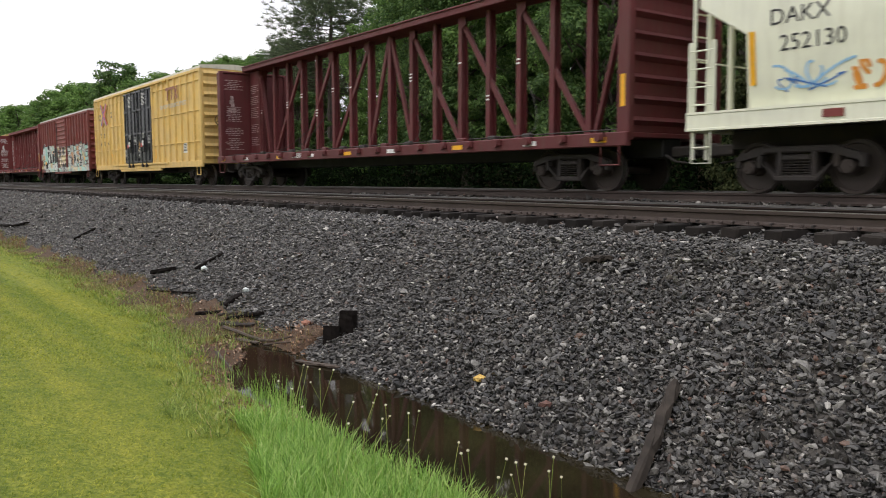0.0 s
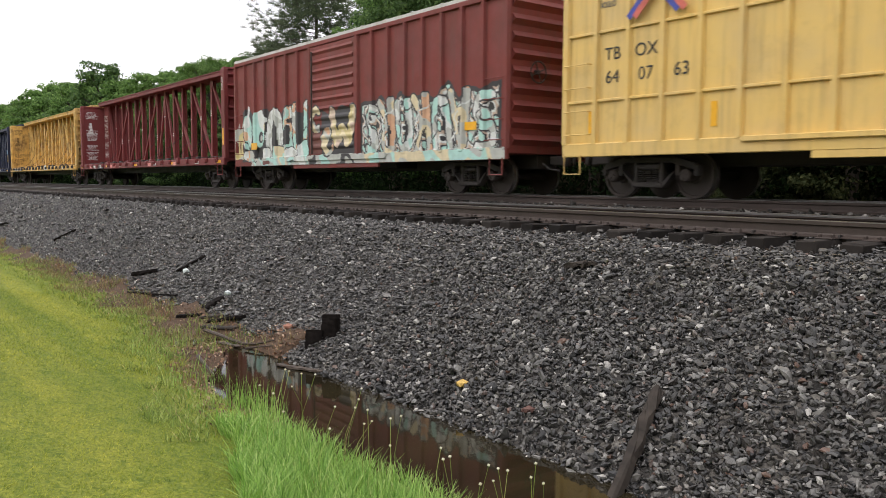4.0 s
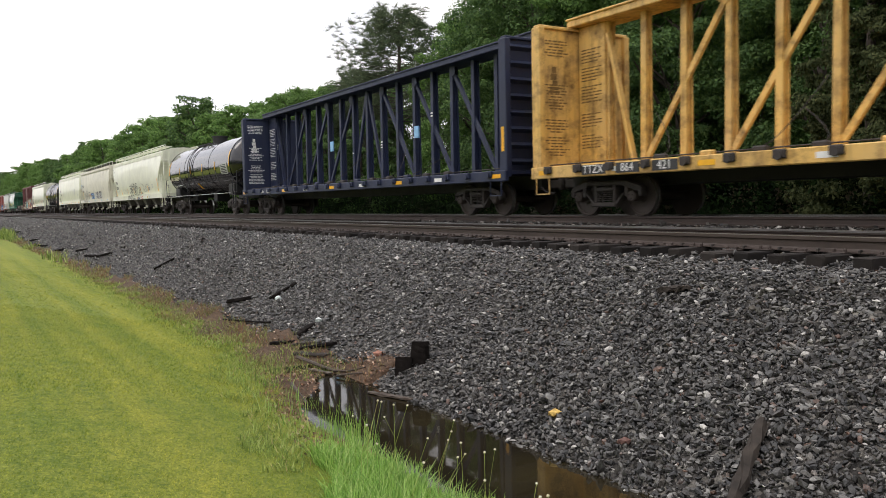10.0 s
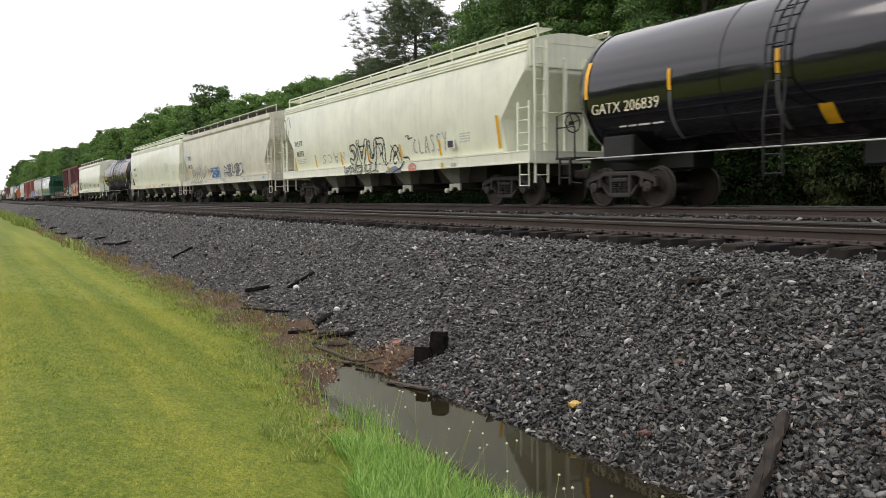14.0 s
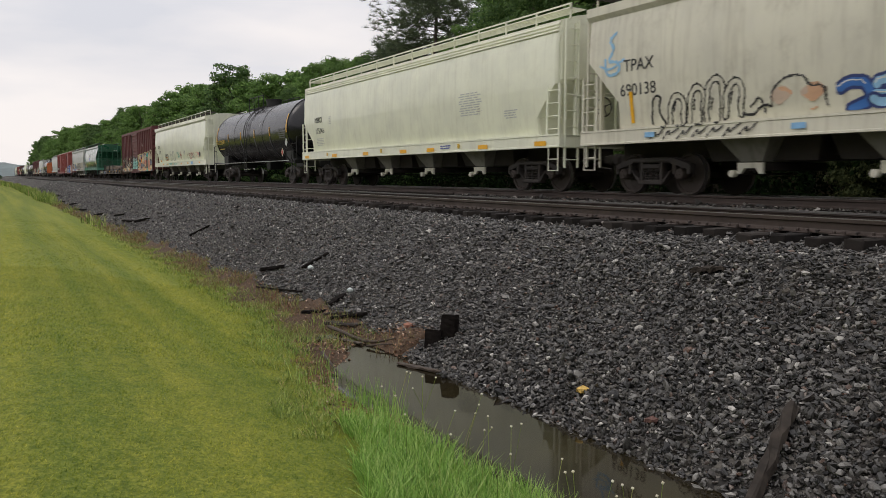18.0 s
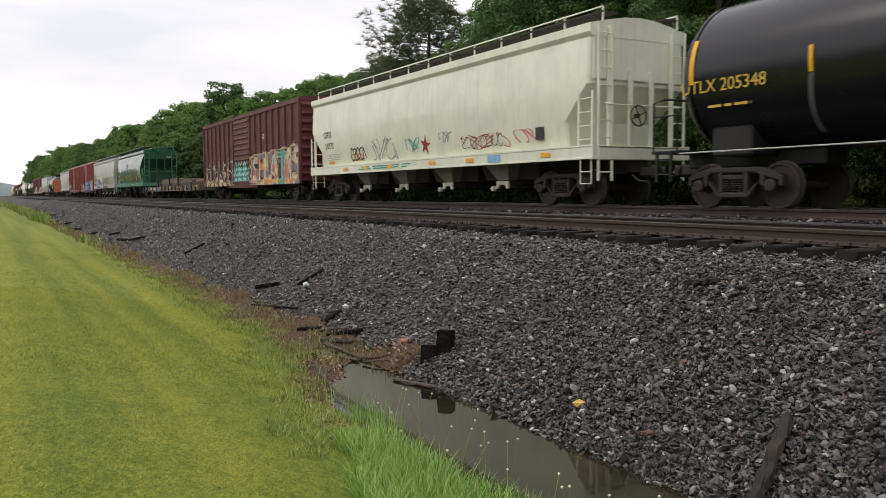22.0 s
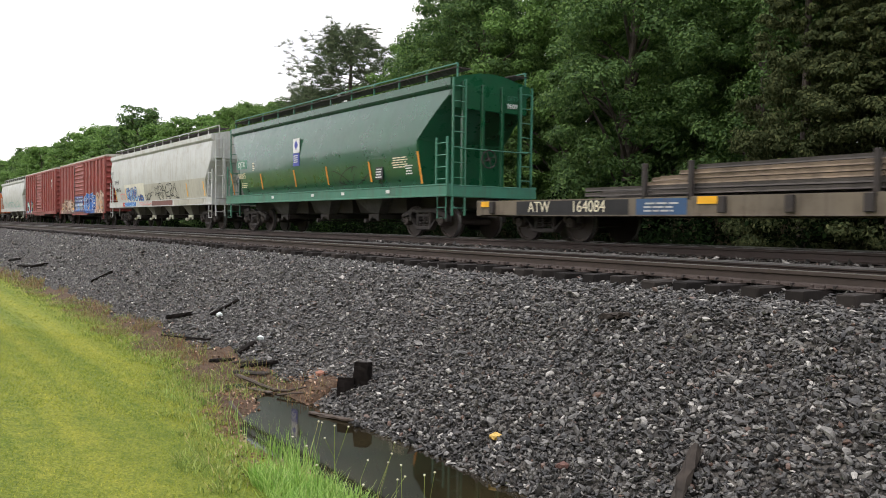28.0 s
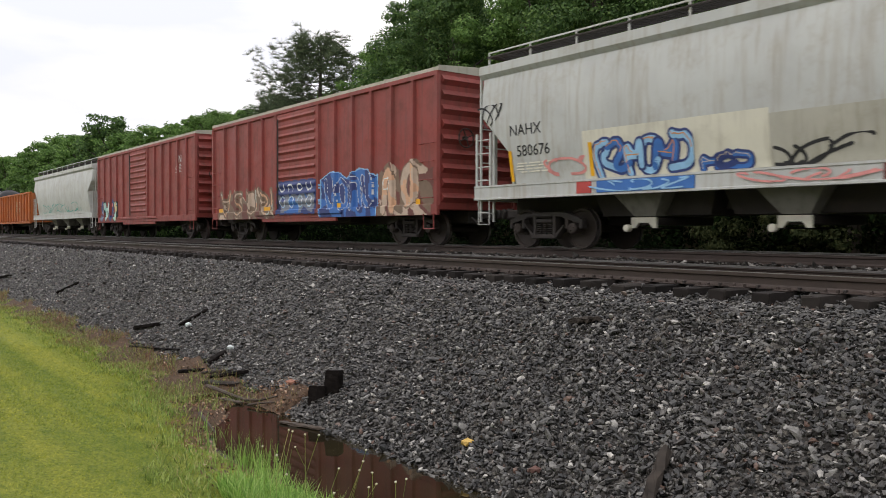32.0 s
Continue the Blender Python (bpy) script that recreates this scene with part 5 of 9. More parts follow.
class Sprayed:
    """Spray paint laid over a car's side in small flakes that follow its posts, ribs and sill."""

    def __init__(self, car, x0, x1, z0, z1, depth, step=0.028):
        self.car, self.depth = car, depth
        self.gx = np.linspace(x0, x1, int((x1 - x0) / step) + 1)
        self.gz = np.linspace(z0, z1, int((z1 - z0) / step) + 1)
        self.x, self.z = np.meshgrid((self.gx[1:] + self.gx[:-1]) / 2, (self.gz[1:] + self.gz[:-1]) / 2, indexing="ij")
        # ragged rims, as of paint blown on by hand
        self.x = self.x + 0.012 * np.sin(self.z * 13 + self.x * 7) + 0.004 * np.sin(self.z * 51)
        self.z = self.z + 0.012 * np.sin(self.x * 11 + 2) + 0.004 * np.sin(self.x * 47 + self.z * 9)
        self.got = np.full(self.x.shape, -1)
        self.names = []

    def lay(self, mask, colour):
        if colour not in self.names:
            self.names.append(colour)
        self.got[mask] = self.names.index(colour)

    def patches(self, mask, colours, seed=0.0, size=1.0):
        u = np.sin((2.9 * self.x + 1.3 * self.z) / size + seed) + np.sin((2.6 * self.z - 2.1 * self.x) / size + 2.3 * seed) + 0.6 * np.sin((6.3 * self.x + 5.1 * self.z) / size + seed * 5)
        k = np.clip(((u + 2.1) / 4.2 * len(colours)).astype(int), 0, len(colours) - 1)
        for i, c in enumerate(colours):
            self.lay(mask & (k == i), c)

    def ell(self, cx, cz, rx, rz, tilt=0.0):
        a, b = self.x - cx, self.z - cz
        c, s = math.cos(tilt), math.sin(tilt)
        return np.hypot((a * c + b * s) / rx, (b * c - a * s) / rz)

    def blob(self, cx, cz, rx, rz, colours, seed=0.0, tilt=0.0, edge=None, rim=0.05):
        d = self.ell(cx, cz, rx, rz, tilt)
        if edge:
            self.lay(self.ell(cx, cz, rx + rim, rz + rim, tilt) < 1, edge)
        self.patches(d < 1, colours, seed, 0.7)

    def line(self, pts):
        for _ in range(2):
            pts = [pts[0]] + [q for (ax, az), (bx_, bz_) in zip(pts, pts[1:]) for q in ((0.75 * ax + 0.25 * bx_, 0.75 * az + 0.25 * bz_), (0.25 * ax + 0.75 * bx_, 0.25 * az + 0.75 * bz_))] + [pts[-1]]
        best = np.full(self.x.shape, 9.0)
        for (ax, az), (bx_, bz_) in zip(pts, pts[1:]):
            dx, dz = bx_ - ax, bz_ - az
            u = np.clip(((self.x - ax) * dx + (self.z - az) * dz) / (dx * dx + dz * dz + 1e-9), 0, 1)
            best = np.minimum(best, np.hypot(self.x - ax - u * dx, self.z - az - u * dz))
        return best

    def stroke(self, pts, width, colour):
        self.lay(self.line(pts) < width / 2, colour)

    def reach(self, glyph, x0, x1, z0, z1, lean=0.0):
        return np.min([self.line([(x0 + px * (x1 - x0) + lean * pz, z0 + pz * (z1 - z0)) for px, pz in st]) for st in GLYPHS[glyph]], axis=0)

    def letter(self, glyph, x0, x1, z0, z1, fat, colours, edge, rim=0.06, seed=0.0, lean=0.0, shine=None):
        d = self.reach(glyph, x0, x1, z0, z1, lean)
        self.lay(d < fat / 2 + rim, edge)
        if colours:
            self.patches(d < fat / 2, colours, seed, 0.6)
        else:
            self.got[d < fat / 2] = -1
        if shine:
            self.lay((np.abs(d - fat * 0.30) < 0.018) & (np.sin(self.x * 5 + self.z * 3 + seed) > 0.1), shine)

    def finish(self, label):
        cx, cz = np.meshgrid(self.gx, self.gz, indexing="ij")
        dep = np.max([self.depth(cx + a, cz + b) for a, b in ((0, 0), (-0.02, 0), (0.02, 0), (0, -0.02), (0, 0.02))], axis=0) + 0.006
        verts = np.stack([cx, -dep, cz], -1).reshape(-1, 3)
        n = len(self.gz)
        for k, colour in enumerate(self.names):
            i, j = np.nonzero(self.got == k)
            if len(i) == 0:
                continue
            q = i * n + j
            faces = np.stack([q, q + n, q + n + 1, q + 1], -1)
            used, back = np.unique(faces, return_inverse=True)
            tagged(part("graffiti", soup("graffiti", verts[used], back.reshape(-1, 4), SPRAY[colour]), SPRAY[colour], self.car), label + ", " + colour + " spray paint", kind="stuff")


def box_side(car, yw, floor, top, door):
    """How far the side of a boxcar stands out at each place."""
    posts = POSTS[car.name]

    def depth(x, z):
        d = np.full(x.shape, yw)
        for p in posts:
            out = np.clip((0.10 - np.abs(x - p)) / 0.04, 0, 1) * 0.087
            d = np.maximum(d, np.where(z > floor + 0.1, yw + out, yw))
        on_door = (x > door[0] - 0.02) & (x < door[1] + 0.02)
        rib = np.zeros(x.shape)
        for i in range(11):
            rib = np.maximum(rib, 0.045 * np.clip(1 - np.abs(z - floor - 0.42 - i * (top - floor - 0.95) / 10) / 0.08, 0, 1))
        d = np.where(on_door & (z > floor + 0.12), yw + 0.067 + np.where((x > door[0] + 0.1) & (x < door[1] - 0.1), rib, 0), d)
        d = np.where(z < floor + 0.15, np.maximum(d, yw + 0.072), d)
        track = (z > floor) & (z < floor + 0.14) & (x > door[0] - 1.62) & (x < door[1] + 1.62)
        return np.where(track, np.maximum(d, yw + 0.117), d)
    return depth


def scrawl(parent, x0, x1, z0, z1, colour, seed, strokes=6, prof=None, y=-1.6, width=0.035, angular=False):
    """Loose sprayed strokes, as of a quick tag."""
    rng = random.Random(seed)
    w = (x1 - x0) / strokes

    def place(px, pz, lift):
        pz = min(max(pz, z0), z1)
        return (px, (-side_y(pz, prof) if prof else y) - lift, pz)

    for i in range(strokes):
        cx = x0 + (i + 0.5) * w
        a0, turn_way = rng.uniform(0, 6), rng.choice([-1, 1])
        span, ex = rng.uniform(1.6, 4.2), rng.uniform(0.7, 1.6)
        pts = []
        for k in range(15):
            u = k / 14
            a = a0 + turn_way * span * u
            pts.append((cx + w * ex * math.cos(a * 1.3 + i) * (0.6 + 0.5 * u) + w * 1.1 * (u - 0.5), (z0 + z1) / 2 + (z1 - z0) * 0.5 * math.sin(a) * (0.8 + 0.3 * math.sin(3 * u))))
        if angular:
            pts = [(cx + (px - 0.5) * w * 1.2, z0 + pz * (z1 - z0)) for px, pz in stroke_set(rng)[0]]
        stroke = Shape()
        ribbon(stroke, pts, width, place, 0.006 + 0.003 * (i % 2))
        part("graffiti_stroke", stroke, SPRAY[colour], parent, "loose sprayed stroke")


# meshes that all the cars share
def wheelset_mesh():
    s = Shape()
    for e in (-1, 1):
        s.lathe_y(0, 0, [(e * 0.665, 0.06), (e * 0.665, WHEEL_R + 0.026), (e * 0.695, WHEEL_R + 0.024), (e * 0.705, WHEEL_R), (e * 0.80, WHEEL_R - 0.004),
                         (e * 0.80, WHEEL_R - 0.06), (e * 0.765, WHEEL_R - 0.075), (e * 0.75, 0.15), (e * 0.80, 0.125), (e * 0.80, 0.06)], 28)
        s.lathe_y(0, 0, [(e * 0.80, 0.085), (e * 1.06, 0.085)], 12)
        s.lathe_y(0, 0, [(e * 0.93, 0.125), (e * 1.10, 0.125), (e * 1.125, 0.10)], 16)
        for k in range(3):
            a = k * 2.094
            s.lathe_y(0.055 * math.cos(a), 0.055 * math.sin(a), [(e * 1.12, 0.017), (e * 1.145, 0.017)], 6)
    s.lathe_y(0, 0, [(-0.67, 0.085), (0.67, 0.085)], 12)
    me = s.mesh("wheelset", True)
    me.materials.append(M_WHEEL)
    return me


def tread_mesh(side):
    s = Shape()
    for e in (side,):
        rings = [[(r * math.cos(2 * math.pi * k / 28), e * y, r * math.sin(2 * math.pi * k / 28)) for k in range(28)] for y, r in ((0.708, WHEEL_R + 0.002), (0.796, WHEEL_R - 0.001))]
        s.loft(rings, cap=False)
    me = s.mesh("tread", True)
    me.materials.append(M_TREAD)
    return me


def side_frame_mesh():
    """Cast truck side: arched top, sloping struts, two pedestals, spring opening."""
    s = Shape()
    y0, y1 = -0.09, 0.09
    s.box(-0.62, y0, 0.18, 0.62, y1, 0.30, 0.03)
    for e in (-1, 1):
        s.loft([[(e * 0.60, y0, 0.30), (e * 0.60, y1, 0.30), (e * 0.58, y1, 0.17), (e * 0.58, y0, 0.17)],
                [(e * 1.10, y0, 0.16), (e * 1.10, y1, 0.16), (e * 1.10, y1, 0.04), (e * 1.10, y0, 0.04)]])
        s.box(e * 1.12 - 0.05, y0, -0.08, e * 1.12 + 0.05, y1, 0.14, 0.02)
        s.box(e * 0.70 - 0.05, y0, -0.08, e * 0.70 + 0.05, y1, 0.16, 0.02)
        s.loft([[(e * 0.66, y0, 0.05), (e * 0.66, y1, 0.05), (e * 0.58, y1, -0.05), (e * 0.58, y0, -0.05)],
                [(e * 0.36, y0, -0.20), (e * 0.36, y1, -0.20), (e * 0.36, y1, -0.31), (e * 0.36, y0, -0.31)]])
        s.box(e * 0.31 - 0.05, y0, -0.22, e * 0.31 + 0.05, y1, 0.22, 0.02)
    s.box(-0.38, y0 - 0.03, -0.31, 0.38, y1 + 0.03, -0.21, 0.02)
    me = s.mesh("side_frame")
    me.materials.append(M_STEELDARK)
    return me


def springs_mesh():
    s = Shape()
    for x in (-0.17, 0.0, 0.17):
        for k in range(6):
            z = -0.20 + k * 0.045
            s.box(x - 0.065, -0.085, z, x + 0.065, 0.085, z + 0.026, 0.012)
    s.box(-0.26, -0.10, 0.07, 0.26, 0.10, 0.17, 0.02)
    me = s.mesh("truck_spring")
    me.materials.append(M_STEELDARK)
    return me


def bolster_mesh():
    s = Shape().box(-0.22, -0.92, -0.02, 0.22, 0.92, 0.24, 0.04)
    s.lathe_y(0, 0, [(-0.02, 0.01), (0.02, 0.01)], 4)
    s.box(-0.78, -0.62, -0.10, -0.68, 0.62, 0.02, 0.02).box(0.68, -0.62, -0.10, 0.78, 0.62, 0.02, 0.02)
    me = s.mesh("bolster")
    me.materials.append(M_STEELDARK)
    return me


def coupler_mesh():
    s = Shape().box(-0.05, -0.10, 0.72, 0.42, 0.10, 0.94, 0.03)
    s.box(0.38, -0.16, 0.68, 0.60, 0.05, 0.98, 0.05).box(0.50, 0.02, 0.70, 0.66, 0.14, 0.96, 0.04)
    s.tube([(0.1, -0.45, 0.75), (0.35, -0.5, 0.62), (0.6, -0.4, 0.58)], 0.025, 6)
    me = s.mesh("coupler", True)
    me.materials.append(M_STEELDARK)
    return me


ME_WHEELS, ME_TREAD, ME_FRAME, ME_SPRING, ME_BOLSTER, ME_COUPLER = wheelset_mesh(), (tread_mesh(-1), tread_mesh(1)), side_frame_mesh(), springs_mesh(), bolster_mesh(), coupler_mesh()
WHEELSETS, CARS, POSTS = [], [], {}


def running_gear(car, half, inset=1.75, couple=0.0):
    """Two trucks and two couplers under a car."""
    for e in (-1, 1):
        cx = e * (half - inset)
        truck = part("truck", ME_BOLSTER, M_STEELDARK, car, "grimy cast steel truck")
        truck.matrix_basis = pose(cx, 0, WHEEL_R + 0.05)
        for side in (-1, 1):
            fr = part("side_frame", ME_FRAME, M_STEELDARK, truck)
            fr.matrix_basis = pose(0, side * 1.0, 0.02)
            sp = tagged(part("truck_spring", ME_SPRING, M_STEELDARK, truck), kind="stuff")
            sp.matrix_basis = pose(0, side * 1.0, 0.0)
        for ax in (-0.89, 0.89):
            w = part("wheelset", ME_WHEELS, M_WHEEL, car)
            w.matrix_parent_inverse = Matrix.Translation((cx + ax, 0, WHEEL_R))
            for tread in ME_TREAD:
                part("tread", tread, M_TREAD, w, "bright worn tread")
            WHEELSETS.append(w)
        c = part("coupler", ME_COUPLER, M_STEELDARK, car, "knuckle coupler with air hose")
        c.matrix_basis = pose(e * (half + couple), 0, 0, 0, 0, 0 if e > 0 else 180)


def ladder(car, x, y, z0, z1, width, material, along="x", rungs=None):
    s = Shape()
    n = rungs or max(3, round((z1 - z0) / 0.42))
    dx, dy = (width / 2, 0) if along == "x" else (0, width / 2)
    for e in (-1, 1):
        s.bar((x + e * dx, y + e * dy, z0), (x + e * dx, y + e * dy, z1), 0.055, 0.045)
    for i in range(n):
        z = z0 + (i + 0.5) * (z1 - z0) / n
        s.tube([(x - dx, y - dy, z), (x + dx, y + dy, z)], 0.016, 6)
    part("ladder", s, material, car)


def brake_wheel(car, x, y, z, r=0.25):
    rim = [(x, y + r * math.cos(a), z + r * math.sin(a)) for a in np.linspace(0, 2 * math.pi, 19)]
    s = Shape().tube(rim, 0.018, 6)
    for k in range(4):
        a = k * math.pi / 2 + 0.4
        s.bar((x, y, z), (x, y + r * math.cos(a), z + r * math.sin(a)), 0.022)
    s.box(x - 0.12, y - 0.05, z - 0.05, x + 0.02, y + 0.05, z + 0.05, 0.01)
    part("brake_wheel", s, M_STEELDARK, car)


def new_car(name, label, category, x):
    car = new(name)
    tagged(car, label, category, group="cars of the freight train")
    car.matrix_basis = pose(x, TRAIN_Y, TRAIN_Z)
    CARS.append((car, x))
    return car


def hopper_car(label, x, length, material, sill=None, bays=4, rib=False, kink=(3.35, 2.75), cut=0.95, prof=None, top=4.34, name="covered_hopper_car", gate=None, seed=1, dark_ends=False, shift=0.0):
    car = new_car(name, label, "hopper car", x)
    sill = sill or material
    gate = gate or M_STEELDARK
    h = length / 2
    prof = prof or [(1.45, 1.40), (1.75, 1.475), (2.2, 1.535), (2.8, 1.585), (3.4, 1.585), (3.8, 1.55), (4.1, 1.49), (top, 1.42)]
    zs = sorted({1.47, 1.62, 1.8, 2.05, 2.4, kink[1], kink[1] + 0.1, (kink[0] + kink[1]) / 2, kink[0] - 0.08, kink[0], 3.7, 4.0, 4.15, top})
    rings = []
    for z in zs:
        back = 0.22 if z >= kink[0] else 0.22 + cut * min(1, (kink[0] - z) / (kink[0] - kink[1]))
        y = side_y(z, prof)
        r = 0.05
        rings.append([(-h + back, -y + r, z), (-h + back + r, -y, z), (-h * 0.33, -y, z), (h * 0.33, -y, z), (h - back - r, -y, z), (h - back, -y + r, z),
                      (h - back, y - r, z), (h - back - r, y, z), (-h + back + r, y, z), (-h + back, y - r, z)])
    part("body", Shape().loft(rings), material, car, smooth=True)
    roof = Shape()
    yt = side_y(top, prof)
    yc = side_y(top - 0.28, prof) + 0.005
    eave = [(yt + 0.03, top - 0.05), (yt + 0.03, top + 0.01)] if rib else [(yc, top - 0.28), (yc + 0.08, top - 0.18), (yc + 0.08, top + 0.02)]
    arc = [(-a, b) for a, b in eave] + [(-yt * 0.7, top + 0.14), (-yt * 0.35, top + 0.23), (0, top + 0.26), (yt * 0.35, top + 0.23), (yt * 0.7, top + 0.14)] + eave[::-1]
    roof.loft([[(e, a, b) for a, b in arc] for e in (-h + 0.15, h - 0.15)])
    part("roof", roof, material, car, smooth=rib)
    if rib:
        for k, z in enumerate((top - 0.08, top - 0.17, top - 0.26)):
            s = Shape()
            for e in (-1, 1):
                y = side_y(z, prof)
                s.box(-h + 0.24, e * (y + 0.012) - 0.03, z - 0.022, h - 0.24, e * (y + 0.012) + 0.03, z + 0.022, 0.01)
            part("roof_rib", s, material, car)
    for e in (-1, 1):
        s = Shape()
        web = [(1.43, 1.14), (1.62, 1.14), (1.62, 1.18), (1.605, 1.19), (1.605, 1.43), (1.62, 1.44), (1.62, 1.48), (1.43, 1.48)]
        s.loft([[(px, e * a, b) for a, b in web] for px in (-h + 0.02, h - 0.02)])
        part("side_sill", s, sill, car)
    centre = Shape().box(-h + 0.1, -0.28, 0.82, h - 0.1, 0.28, 1.20, 0.02)
    part("centre_sill", centre, M_STEELDARK, car)
    # discharge bays with their gates
    run = length - 6.2
    for i in range(bays):
        cx = -run / 2 + run * (i + 0.5) / bays
        wb = run / bays
        s = Shape()
        wt = 0.78 if bays > 3 else 1.15
        s.loft([[(cx - wt, -1.36, 1.38), (cx + wt, -1.36, 1.38), (cx + wt, 1.36, 1.38), (cx - wt, 1.36, 1.38)],
                [(cx - 0.26, -1.0, 0.70), (cx + 0.26, -1.0, 0.70), (cx + 0.26, 1.0, 0.70), (cx - 0.26, 1.0, 0.70)]])
        # added dark block fills the gaps between bays in place of shade
        part("slope_sheet", Shape().loft([[(cx - wb * 0.5, -0.9, 1.45), (cx + wb * 0.5, -0.9, 1.45), (cx + wb * 0.5, 0.9, 1.45), (cx - wb * 0.5, 0.9, 1.45)], [(cx - wb * 0.42, -0.7, 0.72), (cx + wb * 0.42, -0.7, 0.72), (cx + wb * 0.42, 0.7, 0.72), (cx - wb * 0.42, 0.7, 0.72)]]), M_STEELDARK, car)
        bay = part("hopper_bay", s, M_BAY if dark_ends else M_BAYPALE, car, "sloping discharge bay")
        # a pale frame arched over the dark outlet
        g = Shape().loft([[(cx - 0.31, yy, 0.68), (cx + 0.31, yy, 0.68), (cx + 0.31, yy, 0.46), (cx + 0.22, yy, 0.46), (cx + 0.13, yy, 0.57), (cx - 0.13, yy, 0.57), (cx - 0.22, yy, 0.46), (cx - 0.31, yy, 0.46)] for yy in (-1.04, -0.98)])
        part("gate", g, gate if dark_ends else M_PALE, bay, "discharge gate frame")
        g = Shape().box(cx - 0.29, -0.97, 0.52, cx + 0.29, 0.97, 0.69, 0.02)
        part("outlet", g, M_STEELDARK, bay, "dark outlet chute")
        part("gate_shaft", Shape().tube([(cx - 0.36, -1.10, 0.46), (cx - 0.36, 0.9, 0.46)], 0.025, 6), M_STEELDARK, bay)
        k = Shape().lathe_y(cx - 0.36, 0.46, [(-1.16, 0.045), (-1.15, 0.075), (-1.04, 0.075)], 12)
        part("gate_crank", k, M_PALE if not dark_ends else M_STEELDARK, bay, "round end of the gate shaft")
    for e in (-1, 1):
        # end framing
        s = Shape().box(e * h - 0.14 if e > 0 else -h, -1.45, 1.12, h if e > 0 else -h + 0.14, 1.45, 1.46, 0.02)
        s.box(min(e * h, e * (h - 1.35)), -1.42, 1.40, max(e * h, e * (h - 1.35)), 1.42, 1.45, 0.01)
        part("end_platform", s, sill, car)
        for y in (-1.02, -0.35, 0.35, 1.02):
            p = Shape().box(e * (h - 0.10) - 0.05, y - 0.05, 1.45, e * (h - 0.10) + 0.05, y + 0.05, kink[0] + 0.35 if abs(y) < 0.5 else top - 0.05, 0.01)
            part("end_post", p, material, car)
        up = Shape().box(e * (h - 0.2) - 0.04, -side_y(3.8, prof) + 0.1, kink[0] + (-0.35 if dark_ends else 0.1), e * (h - 0.2) + 0.04, side_y(3.8, prof) - 0.1, top + 0.02, 0.02)
        part("end_sheet", up, material, car)
        ladder(car, e * (h - 0.32), -1.57, 1.45, 2.75, 0.5, sill, rungs=4)
        ladder(car, e * (h - 0.04), -1.2, 0.62, top, 0.42, sill, along="y")
        ladder(car, e * (h - 0.04), 1.2, 0.62, top, 0.42, sill, along="y")
        st = Shape().tube([(e * (h - 0.12), -1.56, 1.14), (e * (h - 0.12), -1.56, 0.55), (e * (h - 0.52), -1.56, 0.55), (e * (h - 0.52), -1.56, 1.14)], 0.02, 6)
        st.tube([(e * (h - 0.12), -1.56, 0.84), (e * (h - 0.52), -1.56, 0.84)], 0.016, 6)
        part("sill_step", st, sill, car)
        hr = Shape().tube([(e * (h + 0.01), -1.2, 2.45), (e * (h + 0.01), 1.2, 2.45)], 0.018, 6)
        part("grab_rail", hr, sill, car)
    brake_wheel(car, h + 0.03, -0.2, 2.2)
    # roof walk, rails and hatches
    walk_s = Shape()
    for y in (-1.02, 1.02):
        for k in range(5):
            yy = y - 0.22 + k * 0.11
            walk_s.box(-h + 0.1, yy - 0.042, top + 0.29, h - 0.1, yy + 0.042, top + 0.32)
    tagged(part("roof_walk", walk_s, M_STEELDARK if not rib else material, car), "open grating roof walk", kind="stuff")
    for y in (-1.22, 1.22):
        s = Shape()
        n = int(length / 1.45)
        for i in range(n + 1):
            px = -h + 0.12 + i * (length - 0.24) / n
            s.bar((px, y, top + 0.04), (px, y, top + 0.42), 0.04)
        s.bar((-h + 0.12, y, top + 0.42), (h - 0.12, y, top + 0.42), 0.035)
        part("roof_rail", s, material if not dark_ends else M_GREENSILL, car)
    for i in range(bays):
        cx = -length * 0.4 + length * 0.8 * (i + 0.5) / bays
        s = Shape().box(cx - length * 0.085, -0.33, top + 0.22, cx + length * 0.085, 0.33, top + 0.36, 0.04)
        part("roof_hatch", s, material, car)
    running_gear(car, h, 1.9)
    if shift:
        # the body does not sit quite in the middle between its marks
        for o in car.children:
            if o.data is ME_WHEELS:
                o.matrix_parent_inverse = Matrix.Translation((shift, 0, 0)) @ o.matrix_parent_inverse
            else:
                o.matrix_basis = Matrix.Translation((shift, 0, 0)) @ o.matrix_basis
    return car, prof, h


